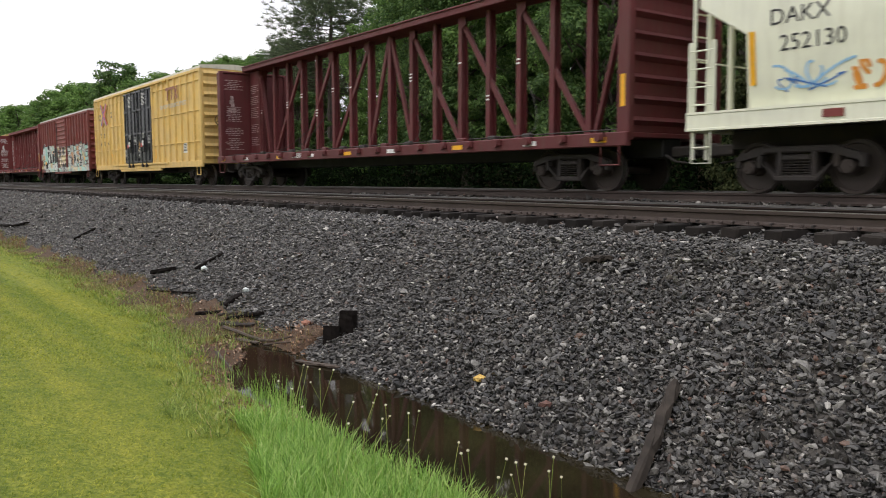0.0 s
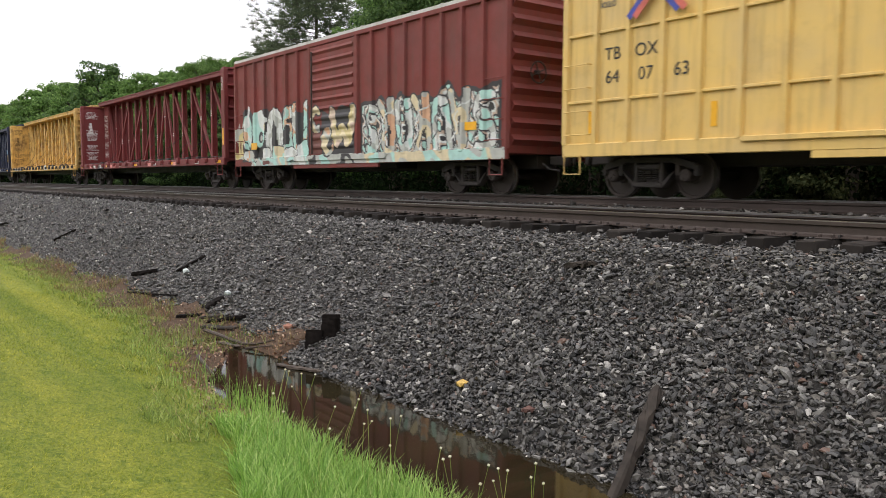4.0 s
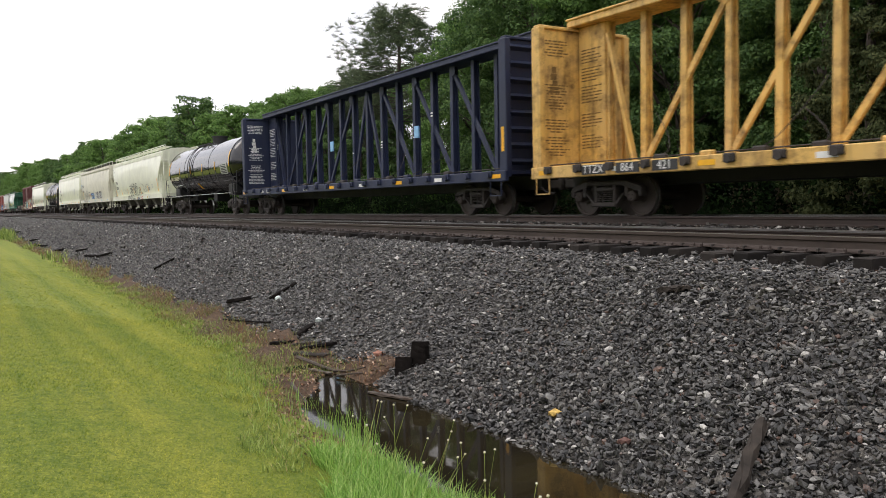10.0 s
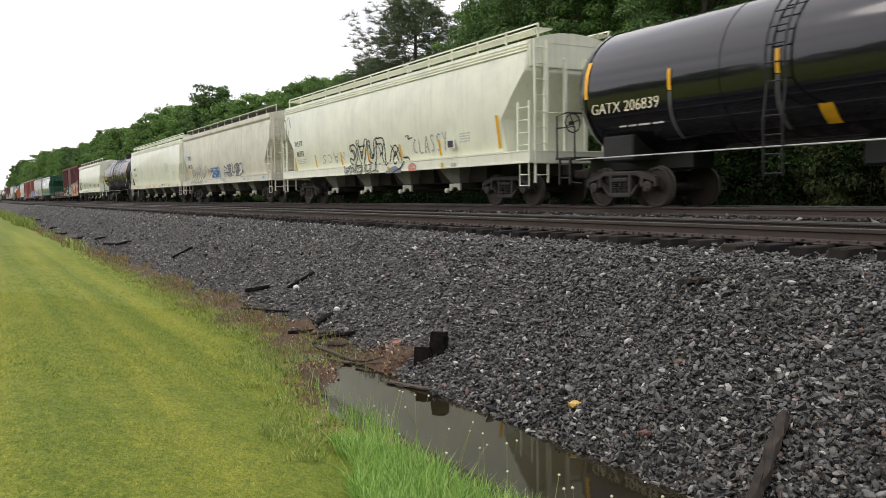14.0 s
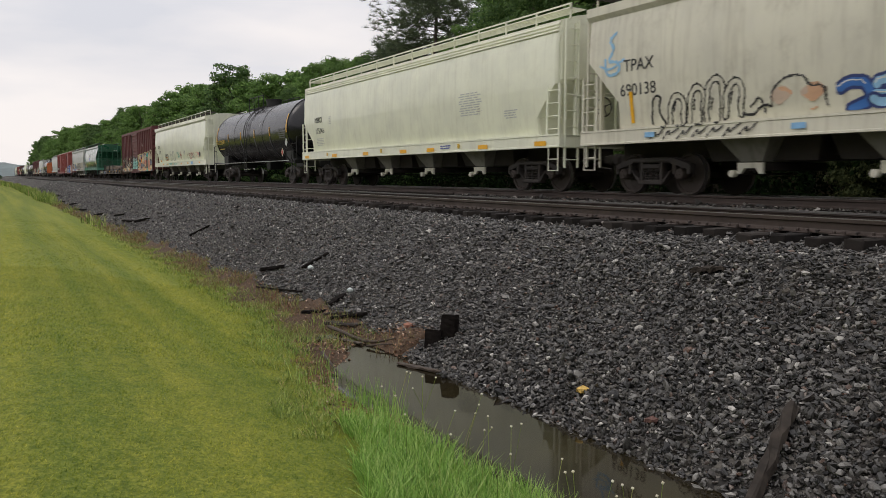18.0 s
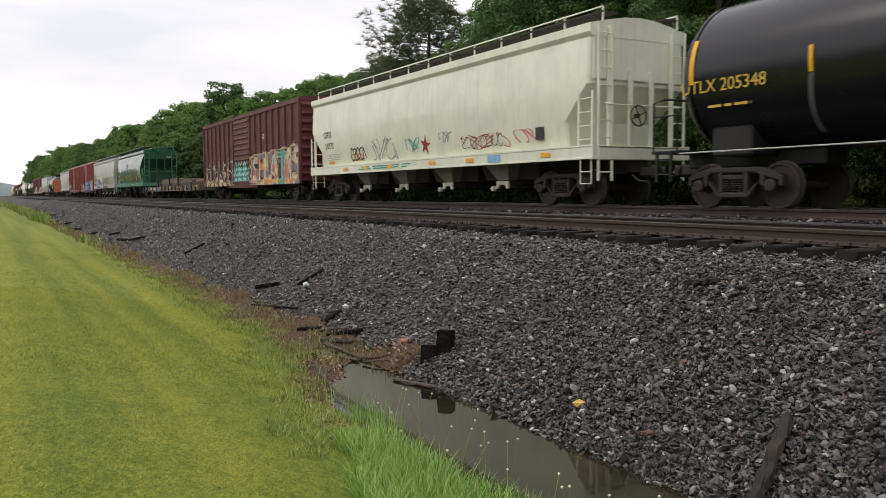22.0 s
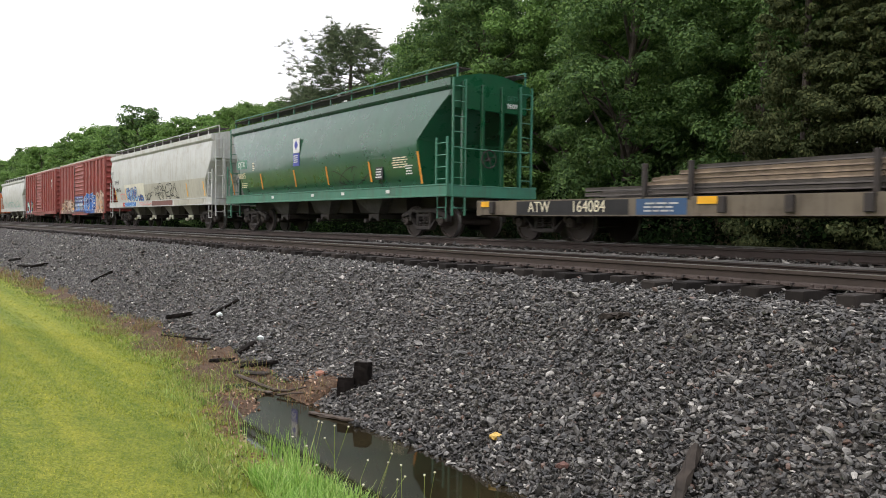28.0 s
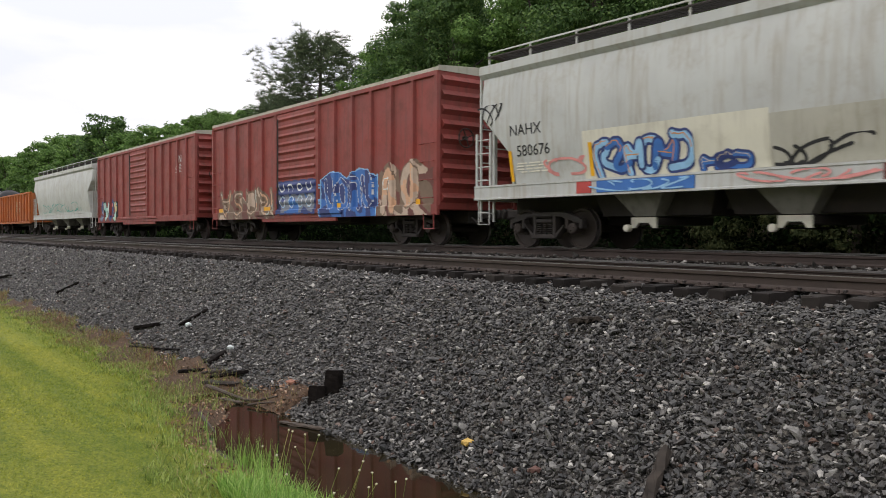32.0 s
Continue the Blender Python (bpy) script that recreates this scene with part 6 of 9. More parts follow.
def boxcar(label, x, length, material, top=4.75, floor=0.95, posts=7, door=(-1.6, 1.6), door_kind="ribbed", door_material=None, seed=1, roof_material=None, outer_ribs=True, belts=False):
    car = new_car("boxcar", label, "boxcar", x)
    h = length / 2
    yw = 1.50
    body = Shape().box(-h, -yw, floor, h, yw, top - 0.16, 0.015)
    part("body", body, material, car)
    roof = Shape().loft([[(e, a, b) for a, b in ((-yw - 0.05, top - 0.2), (-yw - 0.05, top - 0.1), (-0.8, top - 0.02), (0, top), (0.8, top - 0.02), (yw + 0.05, top - 0.1), (yw + 0.05, top - 0.2))] for e in (-h - 0.02, h + 0.02)])
    part("roof", roof, roof_material or M_PALE, car)
    seams = Shape()
    n = max(8, int(length / 1.2))
    for i in range(n + 1):
        px = -h + 0.02 + i * (length - 0.04) / n
        for a, b in (((-yw, top - 0.09), (0, top + 0.01)), ((0, top + 0.01), (yw, top - 0.09))):
            seams.bar((px, *a), (px, *b), 0.06, 0.06)
    tagged(part("roof_seams", seams, roof_material or M_PALE, car), kind="stuff")
    for e in (-1, 1):
        s = Shape().box(-h, e * (yw + 0.02) - 0.05, floor - 0.14, h, e * (yw + 0.02) + 0.05, floor + 0.14, 0.015)
        s.box(door[0] - 1.2, e * (yw + 0.02) - 0.04, floor - 0.26, door[1] + 1.2, e * (yw + 0.02) + 0.04, floor - 0.12, 0.01)
        part("side_sill", s, material, car)
        s = Shape().box(-h, e * (yw + 0.02) - 0.05, top - 0.32, h, e * (yw + 0.02) + 0.05, top - 0.19, 0.015)
        part("top_chord", s, material, car)
        spans = [(-h + 0.06, door[0] - 0.05), (door[1] + 0.05, h - 0.06)]
        for a, b in spans:
            k = max(2, round((b - a) / (length / (posts * 2 + 2))))
            for i in range(k + 1):
                px = a + (b - a) * i / k
                w = 0.075 if 0 < i < k else 0.10
                if outer_ribs or i in (0, k):
                    s = Shape().loft([[(px - w, e * yw, z), (px + w, e * yw, z), (px + w * 0.62, e * (yw + 0.085), z), (px - w * 0.62, e * (yw + 0.085), z)] for z in (floor + 0.12, top - 0.3)])
                    part("side_post", s, material, car)
                    if e < 0:
                        POSTS.setdefault(car.name, []).append(px)
            if belts:
                for z in (floor + 1.0, floor + 2.37, floor + 3.68):
                    s = Shape().box(a, e * (yw + 0.02) - 0.03, z - 0.03, b, e * (yw + 0.02) + 0.03, z + 0.03, 0.012)
                    part("side_belt", s, material, car)
    # door
    dm = door_material or material
    y = -yw - 0.065
    d0, d1 = door
    if door_kind == "ribbed":
        d = part("door", Shape().box(d0, y, floor + 0.14, d1, -yw + 0.01, top - 0.34, 0.015), dm, car, "sliding steel door with pressed ribs")
        for i in range(11):
            z = floor + 0.42 + i * (top - floor - 0.95) / 10
            s = Shape().loft([[(d0 + 0.12, y, z - 0.08), (d0 + 0.12, y - 0.045, z), (d0 + 0.12, y, z + 0.08)], [(d1 - 0.12, y, z - 0.08), (d1 - 0.12, y - 0.045, z), (d1 - 0.12, y, z + 0.08)]])
            part("door_rib", s, dm, d)
        part("door_bar", Shape().tube([(d0 + 0.25, y - 0.07, floor + 0.2), (d0 + 0.25, y - 0.07, top - 0.5)], 0.025, 6), M_STEELDARK, d)
        part("door_track", Shape().box(d0 - 1.6, y - 0.05, floor + 0.02, d1 + 1.6, -yw, floor + 0.12, 0.01), material, car)
    else:
        mid = (d0 + d1) / 2
        for a, b in ((d0, mid - 0.02), (mid + 0.02, d1)):
            d = part("door", Shape().box(a, y, floor + 0.16, b, -yw + 0.01, top - 0.36, 0.015), dm, car, "black plug door with locking bars")
            wide = b - a
            s = Shape()
            for u in (0.03, 0.22, 0.5, 0.78, 0.97):
                s.box(a + wide * u - 0.03, y - 0.05, floor + 0.2, a + wide * u + 0.03, y, top - 0.4, 0.01)
            part("door_frame", s, dm, d)
            for z in (floor + 0.24, floor + 1.73, floor + 2.95, top - 0.44):
                part("door_belt", Shape().box(a + 0.02, y - 0.06, z - 0.05, b - 0.02, y, z + 0.05, 0.012), dm, d)
            for u in (0.36, 0.64):
                part("locking_bar", Shape().tube([(a + wide * u, y - 0.09, floor + 0.02), (a + wide * u, y - 0.09, top - 0.42)], 0.024, 6), dm, d)
                part("bar_foot", Shape().box(a + wide * u - 0.09, y - 0.13, floor - 0.06, a + wide * u + 0.09, y - 0.02, floor + 0.12, 0.03), M_STEELDARK, d)
            part("lock_box", Shape().box(a + wide * 0.44, y - 0.13, floor + 0.72, a + wide * 0.54, y - 0.05, floor + 1.45, 0.02), M_BLACK, d)
            part("lock_plate", Shape().box(a + wide * 0.43, y - 0.145, floor + 1.06, a + wide * 0.53, y - 0.13, floor + 1.32, 0.01), M_WHITE, d, "white enamel plate")
            part("lock_flag", Shape().box(a + wide * 0.30, y - 0.115, floor + 1.0, a + wide * 0.39, y - 0.095, floor + 1.2, 0.008), SPRAY["red"], d, "small red flag plate")
            part("lock_wheel", Shape().tube([(a + wide * 0.5 + 0.13 * math.cos(q), y - 0.11, floor + 1.58 + 0.13 * math.sin(q)) for q in np.linspace(0, 6.2832, 13)], 0.02, 5), M_GREY, d)
            data_bars(d, a + wide * 0.5, floor + 3.45, wide * 0.44, 0.62, 7, M_WHITE, y=y - 0.062, seed=seed + int(a * 10))
            data_bars(d, a + wide * 0.85, floor + 1.35, wide * 0.2, 0.4, 4, M_GREY, y=y - 0.062, seed=seed + 3)
            data_bars(d, a + wide * 0.12, floor + 0.7, wide * 0.16, 0.5, 4, M_GREY, y=y - 0.062, seed=seed + 4)
            if a > d0:
                reflector(d, a + wide * 0.12, floor + 1.05, 0.06, 0.5, y=y - 0.06)
        for z in (floor + 0.10, top - 0.28):
            part("door_track", Shape().box(d0 - (d1 - d0) * 0.5, y - 0.06, z - 0.05, d1 + (d1 - d0) * 0.5, -yw, z + 0.05, 0.012), material, car)
    # ends
    for e in (-1, 1):
        k = 9
        for i in range(k):
            z = floor + 0.32 + i * (top - floor - 0.75) / (k - 1)
            s = Shape().loft([[(e * h, yy, z - 0.13), (e * (h + 0.11), yy, z), (e * h, yy, z + 0.13)] for yy in (-yw + 0.08, yw - 0.08)])
            part("end_corrugation", s, material, car)
        for z in (0.32, 0.80, 1.28, 1.76):
            xa, xb = e * (h - 0.10), e * (h - 0.72)
            part("grab_iron", Shape().tube([(xa, -yw, floor + z), (xa, -yw - 0.13, floor + z), (xb, -yw - 0.13, floor + z), (xb, -yw, floor + z)], 0.013, 5), material, car)
        ladder(car, e * (h + 0.14), 1.2, floor - 0.2, top - 0.5, 0.4, material, along="y")
        s = Shape().tube([(e * (h - 0.1), -yw - 0.1, floor - 0.1), (e * (h - 0.1), -yw - 0.1, floor - 0.5), (e * (h - 0.55), -yw - 0.1, floor - 0.5), (e * (h - 0.55), -yw - 0.1, floor - 0.1)], 0.02, 6)
        part("sill_step", s, material, car)
    brake_wheel(car, h + 0.2, -0.75, floor + 1.9)
    part("underframe", Shape().box(-h + 0.2, -0.35, floor - 0.35, h - 0.2, 0.35, floor, 0.02).box(-2.5, -1.1, floor - 0.3, 2.5, 1.1, floor - 0.05, 0.02), M_STEELDARK, car)
    running_gear(car, h, 1.9)
    return car, h, yw


def centerbeam_car(label, x, length, material, light, seed=1, base=0.95, top=4.98, marks=True, ink=None):
    car = new_car("centerbeam_car", label, "centerbeam car", x)
    h = length / 2
    ink = ink or M_WHITE
    deck = Shape().box(-h, -1.45, base + 0.16, h, 1.45, base + 0.26, 0.01)
    part("deck", deck, material, car)
    # black colour here stands in for the shade under the deck
    part("centre_sill", Shape().box(-h + 0.1, -0.32, 0.70, h - 0.1, 0.32, base + 0.16, 0.02), M_BLACK, car)
    rng = random.Random(seed)
    for e in (-1, 1):
        s = Shape().box(-h, e * 1.53 - 0.07, base - 0.02, h, e * 1.53 + 0.07, base + 0.27, 0.02)
        sill = part("side_sill", s, material, car)
        n = 20
        for i in range(n):
            px = -h + 0.7 + i * (length - 1.4) / (n - 1)
            w = Shape().box(px - 0.13, e * 1.6 - 0.07, base + 0.10, px + 0.13, e * 1.6 + 0.07, base + 0.27, 0.02)
            w.lathe_y(px, base + 0.16, [(e * 1.66, 0.085), (e * 1.70, 0.085)], 10)
            part("winch", w, M_STEELDARK if light else material, sill)
    for e in (-1, 1):
        xb = e * (h - 0.16)
        s = Shape().box(xb - 0.05, -1.42, base + 0.26, xb + 0.05, 1.42, top - 0.30, 0.015)
        bulk = part("bulkhead", s, material, car, "full-width steel end bulkhead")
        for i in range(8):
            z = base + 0.5 + i * (top - base - 1.0) / 7
            r = Shape().loft([[(xb + e * 0.05, yy, z - 0.09), (xb + e * 0.17, yy, z), (xb + e * 0.05, yy, z + 0.09)] for yy in (-1.38, 1.38)])
            part("bulkhead_rib", r, material, bulk)
        for yy in (-1.45, 1.45):
            p = Shape().box(xb - 0.16, yy - 0.09, base + 0.1, xb + 0.16, yy + 0.09, top - 0.28, 0.02)
            part("corner_post", p, material, bulk)
        part("bulkhead_cap", Shape().box(xb - 0.12, -1.5, top - 0.30, xb + 0.12, 1.5, top - 0.22, 0.015), material, bulk)
        brace = Shape().bar((xb - e * 1.1, -0.12, top - 0.5), (xb - e * 2.0, -0.14, base + 0.3), 0.09, 0.13)
        part("end_brace", brace, material, car)
    chord = Shape().box(-h + 0.1, -0.46, top - 0.20, h - 0.1, 0.46, top, 0.02)
    chord.box(-h + 0.1, -0.50, top - 0.03, h - 0.1, 0.50, top + 0.02, 0.01)
    part("top_chord", chord, material, car)
    # posts taper upward; light diagonals lean towards the middle
    n = 16
    inner = h - 1.2
    pts = [-inner + 2 * inner * i / n for i in range(n + 1)]
    for px in pts:
        yb, yt = 0.10, 0.08
        section = ((-1, -1), (1, -1), (1, -0.6), (0.22, -0.6), (0.22, 0.6), (1, 0.6), (1, 1), (-1, 1), (-1, 0.6), (-0.22, 0.6), (-0.22, -0.6), (-1, -0.6))
        s = Shape().loft([[(px + u * w, v * (d + 0.025), z) for u, v in section] for w, d, z in ((0.082, yb, base + 0.26), (0.078, yt, top - 0.2))])
        part("post", s, material, car)
        if rng.random() < 0.6 and marks:
            z = rng.uniform(base + 1.4, base + 2.6)
            yy = yb + (yt - yb) * (z - base) / (top - base)
            k = Shape()
            for j in range(rng.randrange(1, 4)):
                k.box(px - 0.065, -yy - 0.034, z + j * 0.10, px + 0.065, -yy - 0.028, z + j * 0.10 + 0.045)
            part("stencil_block", k, M_WHITE, car)
    for i in range(1, n - 1, 2):
        a, b = pts[i], pts[i + 2]
        if abs((a + b) / 2) < 0.1:
            continue
        if (a + b) / 2 < 0:
            lo, hi = a, b
        else:
            lo, hi = b, a
        part("diagonal", Shape().bar((lo, -0.05, base + 0.30), (hi, -0.04, top - 0.28), 0.09, 0.13), material, car)
        g = 0.16 if hi < lo else -0.16
        part("gusset", Shape().loft([[(hi - 0.05 * g / 0.16, yy, top - 0.22), (hi + 1.6 * g, yy, top - 0.22), (hi + 1.8 * g, yy, top - 0.42), (hi + 0.6 * g, yy, top - 0.56), (hi - 0.05 * g / 0.16, yy, top - 0.5)] for yy in (-0.135, -0.125)]), material, car)
    for lo in (pts[7], pts[9]):
        part("diagonal", Shape().bar((lo, -0.05, base + 0.30), (lo * 0.06, -0.04, top - 0.28), 0.09, 0.13), material, car)
    cable = Shape()
    for yy in (-1.3, 1.3):
        cable.tube([(-h + 0.4, yy, base + 0.32), (h - 0.4, yy, base + 0.34)], 0.015, 5)
    part("tie_down_cable", cable, M_STEELDARK, car)
    # loose straps hang from the posts to winches along the sill
    for i in range(2, n - 1):
        px = pts[i]
        part("winch", Shape().box(px + 0.42, -1.52, base + 0.25, px + 0.72, -1.36, base + 0.37, 0.03), M_STEELDARK if i % 3 else material, car)
        if rng.random() < 0.4:
            top_z, run = base + rng.uniform(0.9, 1.9), rng.uniform(0.5, 1.3) * rng.choice((-1, 1))
            pts_s = [(px + 0.57 + run * k * k, -1.42 + 1.15 * k, base + 0.36 + (top_z - base - 0.36) * k ** 1.7) for k in (0, 0.2, 0.4, 0.6, 0.8, 1.0)]
            part("loose_strap", Shape().tube(pts_s, 0.010, 5), M_STEELDARK, car)
    for i in range(9):
        px = -h + 0.5 + i * (length - 1.0) / 8 + rng.uniform(-0.3, 0.3)
        reflector(car, px, base + 0.12, 0.42, 0.11, y=-1.60, material=M_REFLECT if i % 2 == 0 else M_WHITE)
    reflector(car, h - 0.16, base + 1.1, 0.12, 0.65, y=-1.54)
    # stencils on the bulkhead side and end web
    xe = -h + 0.16
    stencil = Shape()
    for i in range(40):
        z = top - 0.6 - i * (top - base - 1.1) / 40
        if i in (6, 7, 8, 9, 10, 11, 12, 13, 14, 24, 25, 26, 32):
            continue
        w = rng.uniform(0.2, 0.46)
        a = -0.95 - w * 0.8
        while a < -0.95 + w:
            b = min(a + rng.uniform(0.06, 0.2), -0.95 + w)
            stencil.box(xe + 0.05 + 0.001, a, z, xe + 0.056, b, z + 0.034)
            a = b + 0.035
    tagged(part("stencil_block", stencil, ink, car), "rows of small stencil lines", kind="stuff")
    for e in (-1, 1):
        a, b = sorted((e * (h - 0.25), e * (h - 1.2)))
        web = part("end_web", Shape().box(a, -0.2, base + 0.26, b, 0.2, top - 0.2, 0.02), material, car, "solid web plate beside the bulkhead")
        if e < 0:
            words = Shape()
            for i in range(33):
                z = base + 0.75 + i * 0.077
                u = a + 0.12
                while i not in (5, 6, 12, 13, 14, 21, 27) and u < b - 0.14 - 0.2 * (i % 3 == 1):
                    v = u + rng.uniform(0.06, 0.2)
                    words.box(u, -0.207, z, min(v, b - 0.1), -0.201, z + 0.032)
                    u = v + 0.035
            tagged(part("stencil_block", words, ink, web), "rows of small stencil lines", kind="stuff")
    figure = Shape()
    for y0, y1, z0, z1 in ((-1.05, -0.92, 1.38, 1.22), (-1.09, -0.90, 1.55, 1.39), (-1.04, -0.88, 1.70, 1.56), (-1.12, -0.84, 1.80, 1.72), (-1.18, -0.80, 1.88, 1.83)):
        figure.box(xe + 0.05, y0, top - z0, xe + 0.057, y1, top - z1)
    part("stencil_block", figure, ink, car)
    for e in (-1, 1):
        s = Shape().tube([(e * (h - 0.2), -1.58, base), (e * (h - 0.2), -1.58, base - 0.4), (e * (h - 0.7), -1.58, base - 0.4), (e * (h - 0.7), -1.58, base)], 0.022, 6)
        part("sill_step", s, material, car)
    running_gear(car, h, 2.1)
    return car, h


def tank_car(label, x, length, material, seed=1, radius=1.52, axis=2.72, bands=6, gold=False, name="tank_car", steps=-1.2):
    car = new_car(name, label, "tank car", x)
    h = length / 2
    t = h - 0.35
    prof = [(-t, 0.02), (-t + 0.03, 0.45), (-t + 0.12, 0.85), (-t + 0.28, 1.2), (-t + 0.5, 1.43), (-t + 0.75, radius - 0.012), (-t + 0.95, radius), (-t + 1.1, radius), (t - 1.1, radius), (t - 0.95, radius), (t - 0.75, radius - 0.012), (t - 0.5, 1.43), (t - 0.28, 1.2), (t - 0.12, 0.85), (t - 0.03, 0.45), (t, 0.02)]
    shell = part("tank", Shape().lathe_x(0, axis, prof, 48), material, car, "glossy steel tank", smooth=True)
    for px in (-t + 0.78, -t * 0.36, t * 0.36, t - 0.78):
        part("weld_band", Shape().lathe_x(0, axis, [(px - 0.03, radius + 0.003), (px - 0.03, radius + 0.012), (px + 0.03, radius + 0.012), (px + 0.03, radius + 0.003)], 48), material, shell, smooth=True)
    for e in (-1, 1):
        s = Shape().box(min(e * h, e * (h - 3.4)), -0.35, 0.86, max(e * h, e * (h - 3.4)), 0.35, 1.24, 0.02)
        s.box(e * (h - 1.9) - 0.5, -1.2, 1.05, e * (h - 1.9) + 0.5, 1.2, 1.65, 0.04)
        part("stub_sill", s, M_BLACK, car)
        s = Shape().box(min(e * h, e * (h - 0.75)), -1.5, 1.16, max(e * h, e * (h - 0.75)), 1.5, 1.22, 0.01)
        part("end_platform", s, M_BLACK, car)
        s = Shape().tube([(e * (h - 0.05), -1.48, 1.2), (e * (h - 0.05), -1.48, 2.25), (e * (h - 0.1), -1.2, 2.35), (e * (h - 0.1), 1.2, 2.35), (e * (h - 0.05), 1.48, 2.25), (e * (h - 0.05), 1.48, 1.2)], 0.022, 6)
        s.tube([(e * (h - 0.75), -1.5, 1.2), (e * (h - 0.75), -1.5, 1.95), (e * (h - 0.05), -1.5, 1.95)], 0.02, 6)
        part("end_railing", s, M_BLACK, car)
        ladder(car, e * (h - 0.4), -1.52, 0.55, 1.2, 0.4, M_BLACK, rungs=2)
    s = Shape().tube([(-h + 0.9, -1.58, 1.14), (h - 0.9, -1.58, 1.14)], 0.016, 6)
    part("side_handrail", s, M_GREY, car, "thin pale handrail along the tank")
    # manway, platform, ladder
    top = axis + radius
    s = Shape().lathe_x(0, 0, [(0, 0.01), (0.01, 0.01)], 4)
    mw = Shape()
    mw.loft([[(0.42 * math.cos(a), 0.42 * math.sin(a), z) for a in np.linspace(0, 2 * math.pi, 20, endpoint=False)] for z in (top - 0.05, top + 0.34)])
    mw.loft([[(0.46 * math.cos(a), 0.46 * math.sin(a), z) for a in np.linspace(0, 2 * math.pi, 20, endpoint=False)] for z in (top + 0.34, top + 0.42)])
    part("manway", mw, M_BLACK, car, smooth=True)
    pl = Shape()
    for y in (-0.75, 0.75):
        for k in range(4):
            pl.box(-1.35, y - 0.24 + k * 0.14, top - 0.13, 1.35, y - 0.18 + k * 0.14, top - 0.09)
    part("top_platform", pl, M_BLACK, car, "grating platform round the manway")
    for y in (-1.02, 1.02) if gold else ():
        rail_s = Shape().bar((-1.35, y, top + 0.5), (1.35, y, top + 0.5), 0.035)
        for px in (-1.35, -0.45, 0.45, 1.35):
            rail_s.bar((px, y, top - 0.35), (px, y, top + 0.5), 0.035)
        part("top_railing", rail_s, M_BLACK, car)
    s = Shape()
    for e in (-0.2, 0.2):
        arc = [(steps + e, -(radius + 0.10) * math.cos(a), axis + (radius + 0.10) * math.sin(a)) for a in np.linspace(-0.25, 1.25, 10)]
        s.tube([(steps + e, -1.62, 0.6), (steps + e, -1.66, 1.6)] + arc, 0.022, 6)
    for a in np.linspace(-0.25, 1.2, 8):
        s.tube([(steps - 0.2, -(radius + 0.10) * math.cos(a), axis + (radius + 0.10) * math.sin(a)), (steps + 0.2, -(radius + 0.10) * math.cos(a), axis + (radius + 0.10) * math.sin(a))], 0.016, 6)
    for z in (0.65, 1.0, 1.35, 1.7):
        s.tube([(steps - 0.2, -1.63, z), (steps + 0.2, -1.63, z)], 0.016, 6)
    part("ladder", s, M_BLACK, car, "curved side ladder to the manway")
    # yellow sheeting strips
    for i in range(bands):
        px = -t + 0.85 + i * (2 * t - 1.7) / (bands - 1)
        big = i in (0, bands - 1)
        s = Shape()
        arc = np.linspace(-0.12 if big else -0.17, 0.46 if big else 0.12, 6)
        w = 0.06 if big else 0.042
        s.loft([[(px - w, -(radius + 0.018) * math.cos(a), axis + (radius + 0.018) * math.sin(a)), (px + w, -(radius + 0.018) * math.cos(a), axis + (radius + 0.018) * math.sin(a)),
                 (px + w, -(radius + 0.013) * math.cos(a), axis + (radius + 0.013) * math.sin(a)), (px - w, -(radius + 0.013) * math.cos(a), axis + (radius + 0.013) * math.sin(a))] for a in arc])
        part("reflector", s, M_REFLECT, car)
        if not big:
            low = Shape().loft([[(px + d * 0.05 + 0.16 * math.sin((a + 0.18) * 2.2), -(radius + q) * math.cos(a), axis + (radius + q) * math.sin(a)) for d, q in ((-1, 0.012), (1, 0.012), (1, 0.008), (-1, 0.008))] for a in np.linspace(-0.95, -0.18, 8)])
            part("scuffed_strap", low, M_SCUFF, car, "scuffed grey strap")
    part("discharge_valve", Shape().box(-0.35, -0.4, 0.75, 0.35, 0.4, 1.3, 0.05), M_BLACK, car)
    running_gear(car, h, 1.85)
    return car, h, radius, axis


def on_tank(parent, shape_name, x, z, w, hgt, material, radius, axis, rows=0, seed=1):
    """A stencil panel that follows the tank's round side."""
    rng = random.Random(seed)
    a0 = math.asin(max(-1, min(1, (z - hgt / 2 - axis) / radius)))
    a1 = math.asin(max(-1, min(1, (z + hgt / 2 - axis) / radius)))
    s = Shape()
    count = rows or 1
    for i in range(count):
        b0 = a0 + (a1 - a0) * (i + (0.2 if rows else 0)) / count
        b1 = a0 + (a1 - a0) * (i + (0.8 if rows else 1)) / count
        xa, xb = (x - w / 2, x + w / 2) if not rows else (x - w / 2 * rng.uniform(0.8, 1), x + w / 2 * rng.uniform(0.6, 1))
        s.loft([[(xa, -(radius + 0.016) * math.cos(a), axis + (radius + 0.016) * math.sin(a)), (xb, -(radius + 0.016) * math.cos(a), axis + (radius + 0.016) * math.sin(a)),
                 (xb, -(radius + 0.011) * math.cos(a), axis + (radius + 0.011) * math.sin(a)), (xa, -(radius + 0.011) * math.cos(a), axis + (radius + 0.011) * math.sin(a))] for a in np.linspace(b0, b1, 4)])
    part(shape_name, s, material, parent)


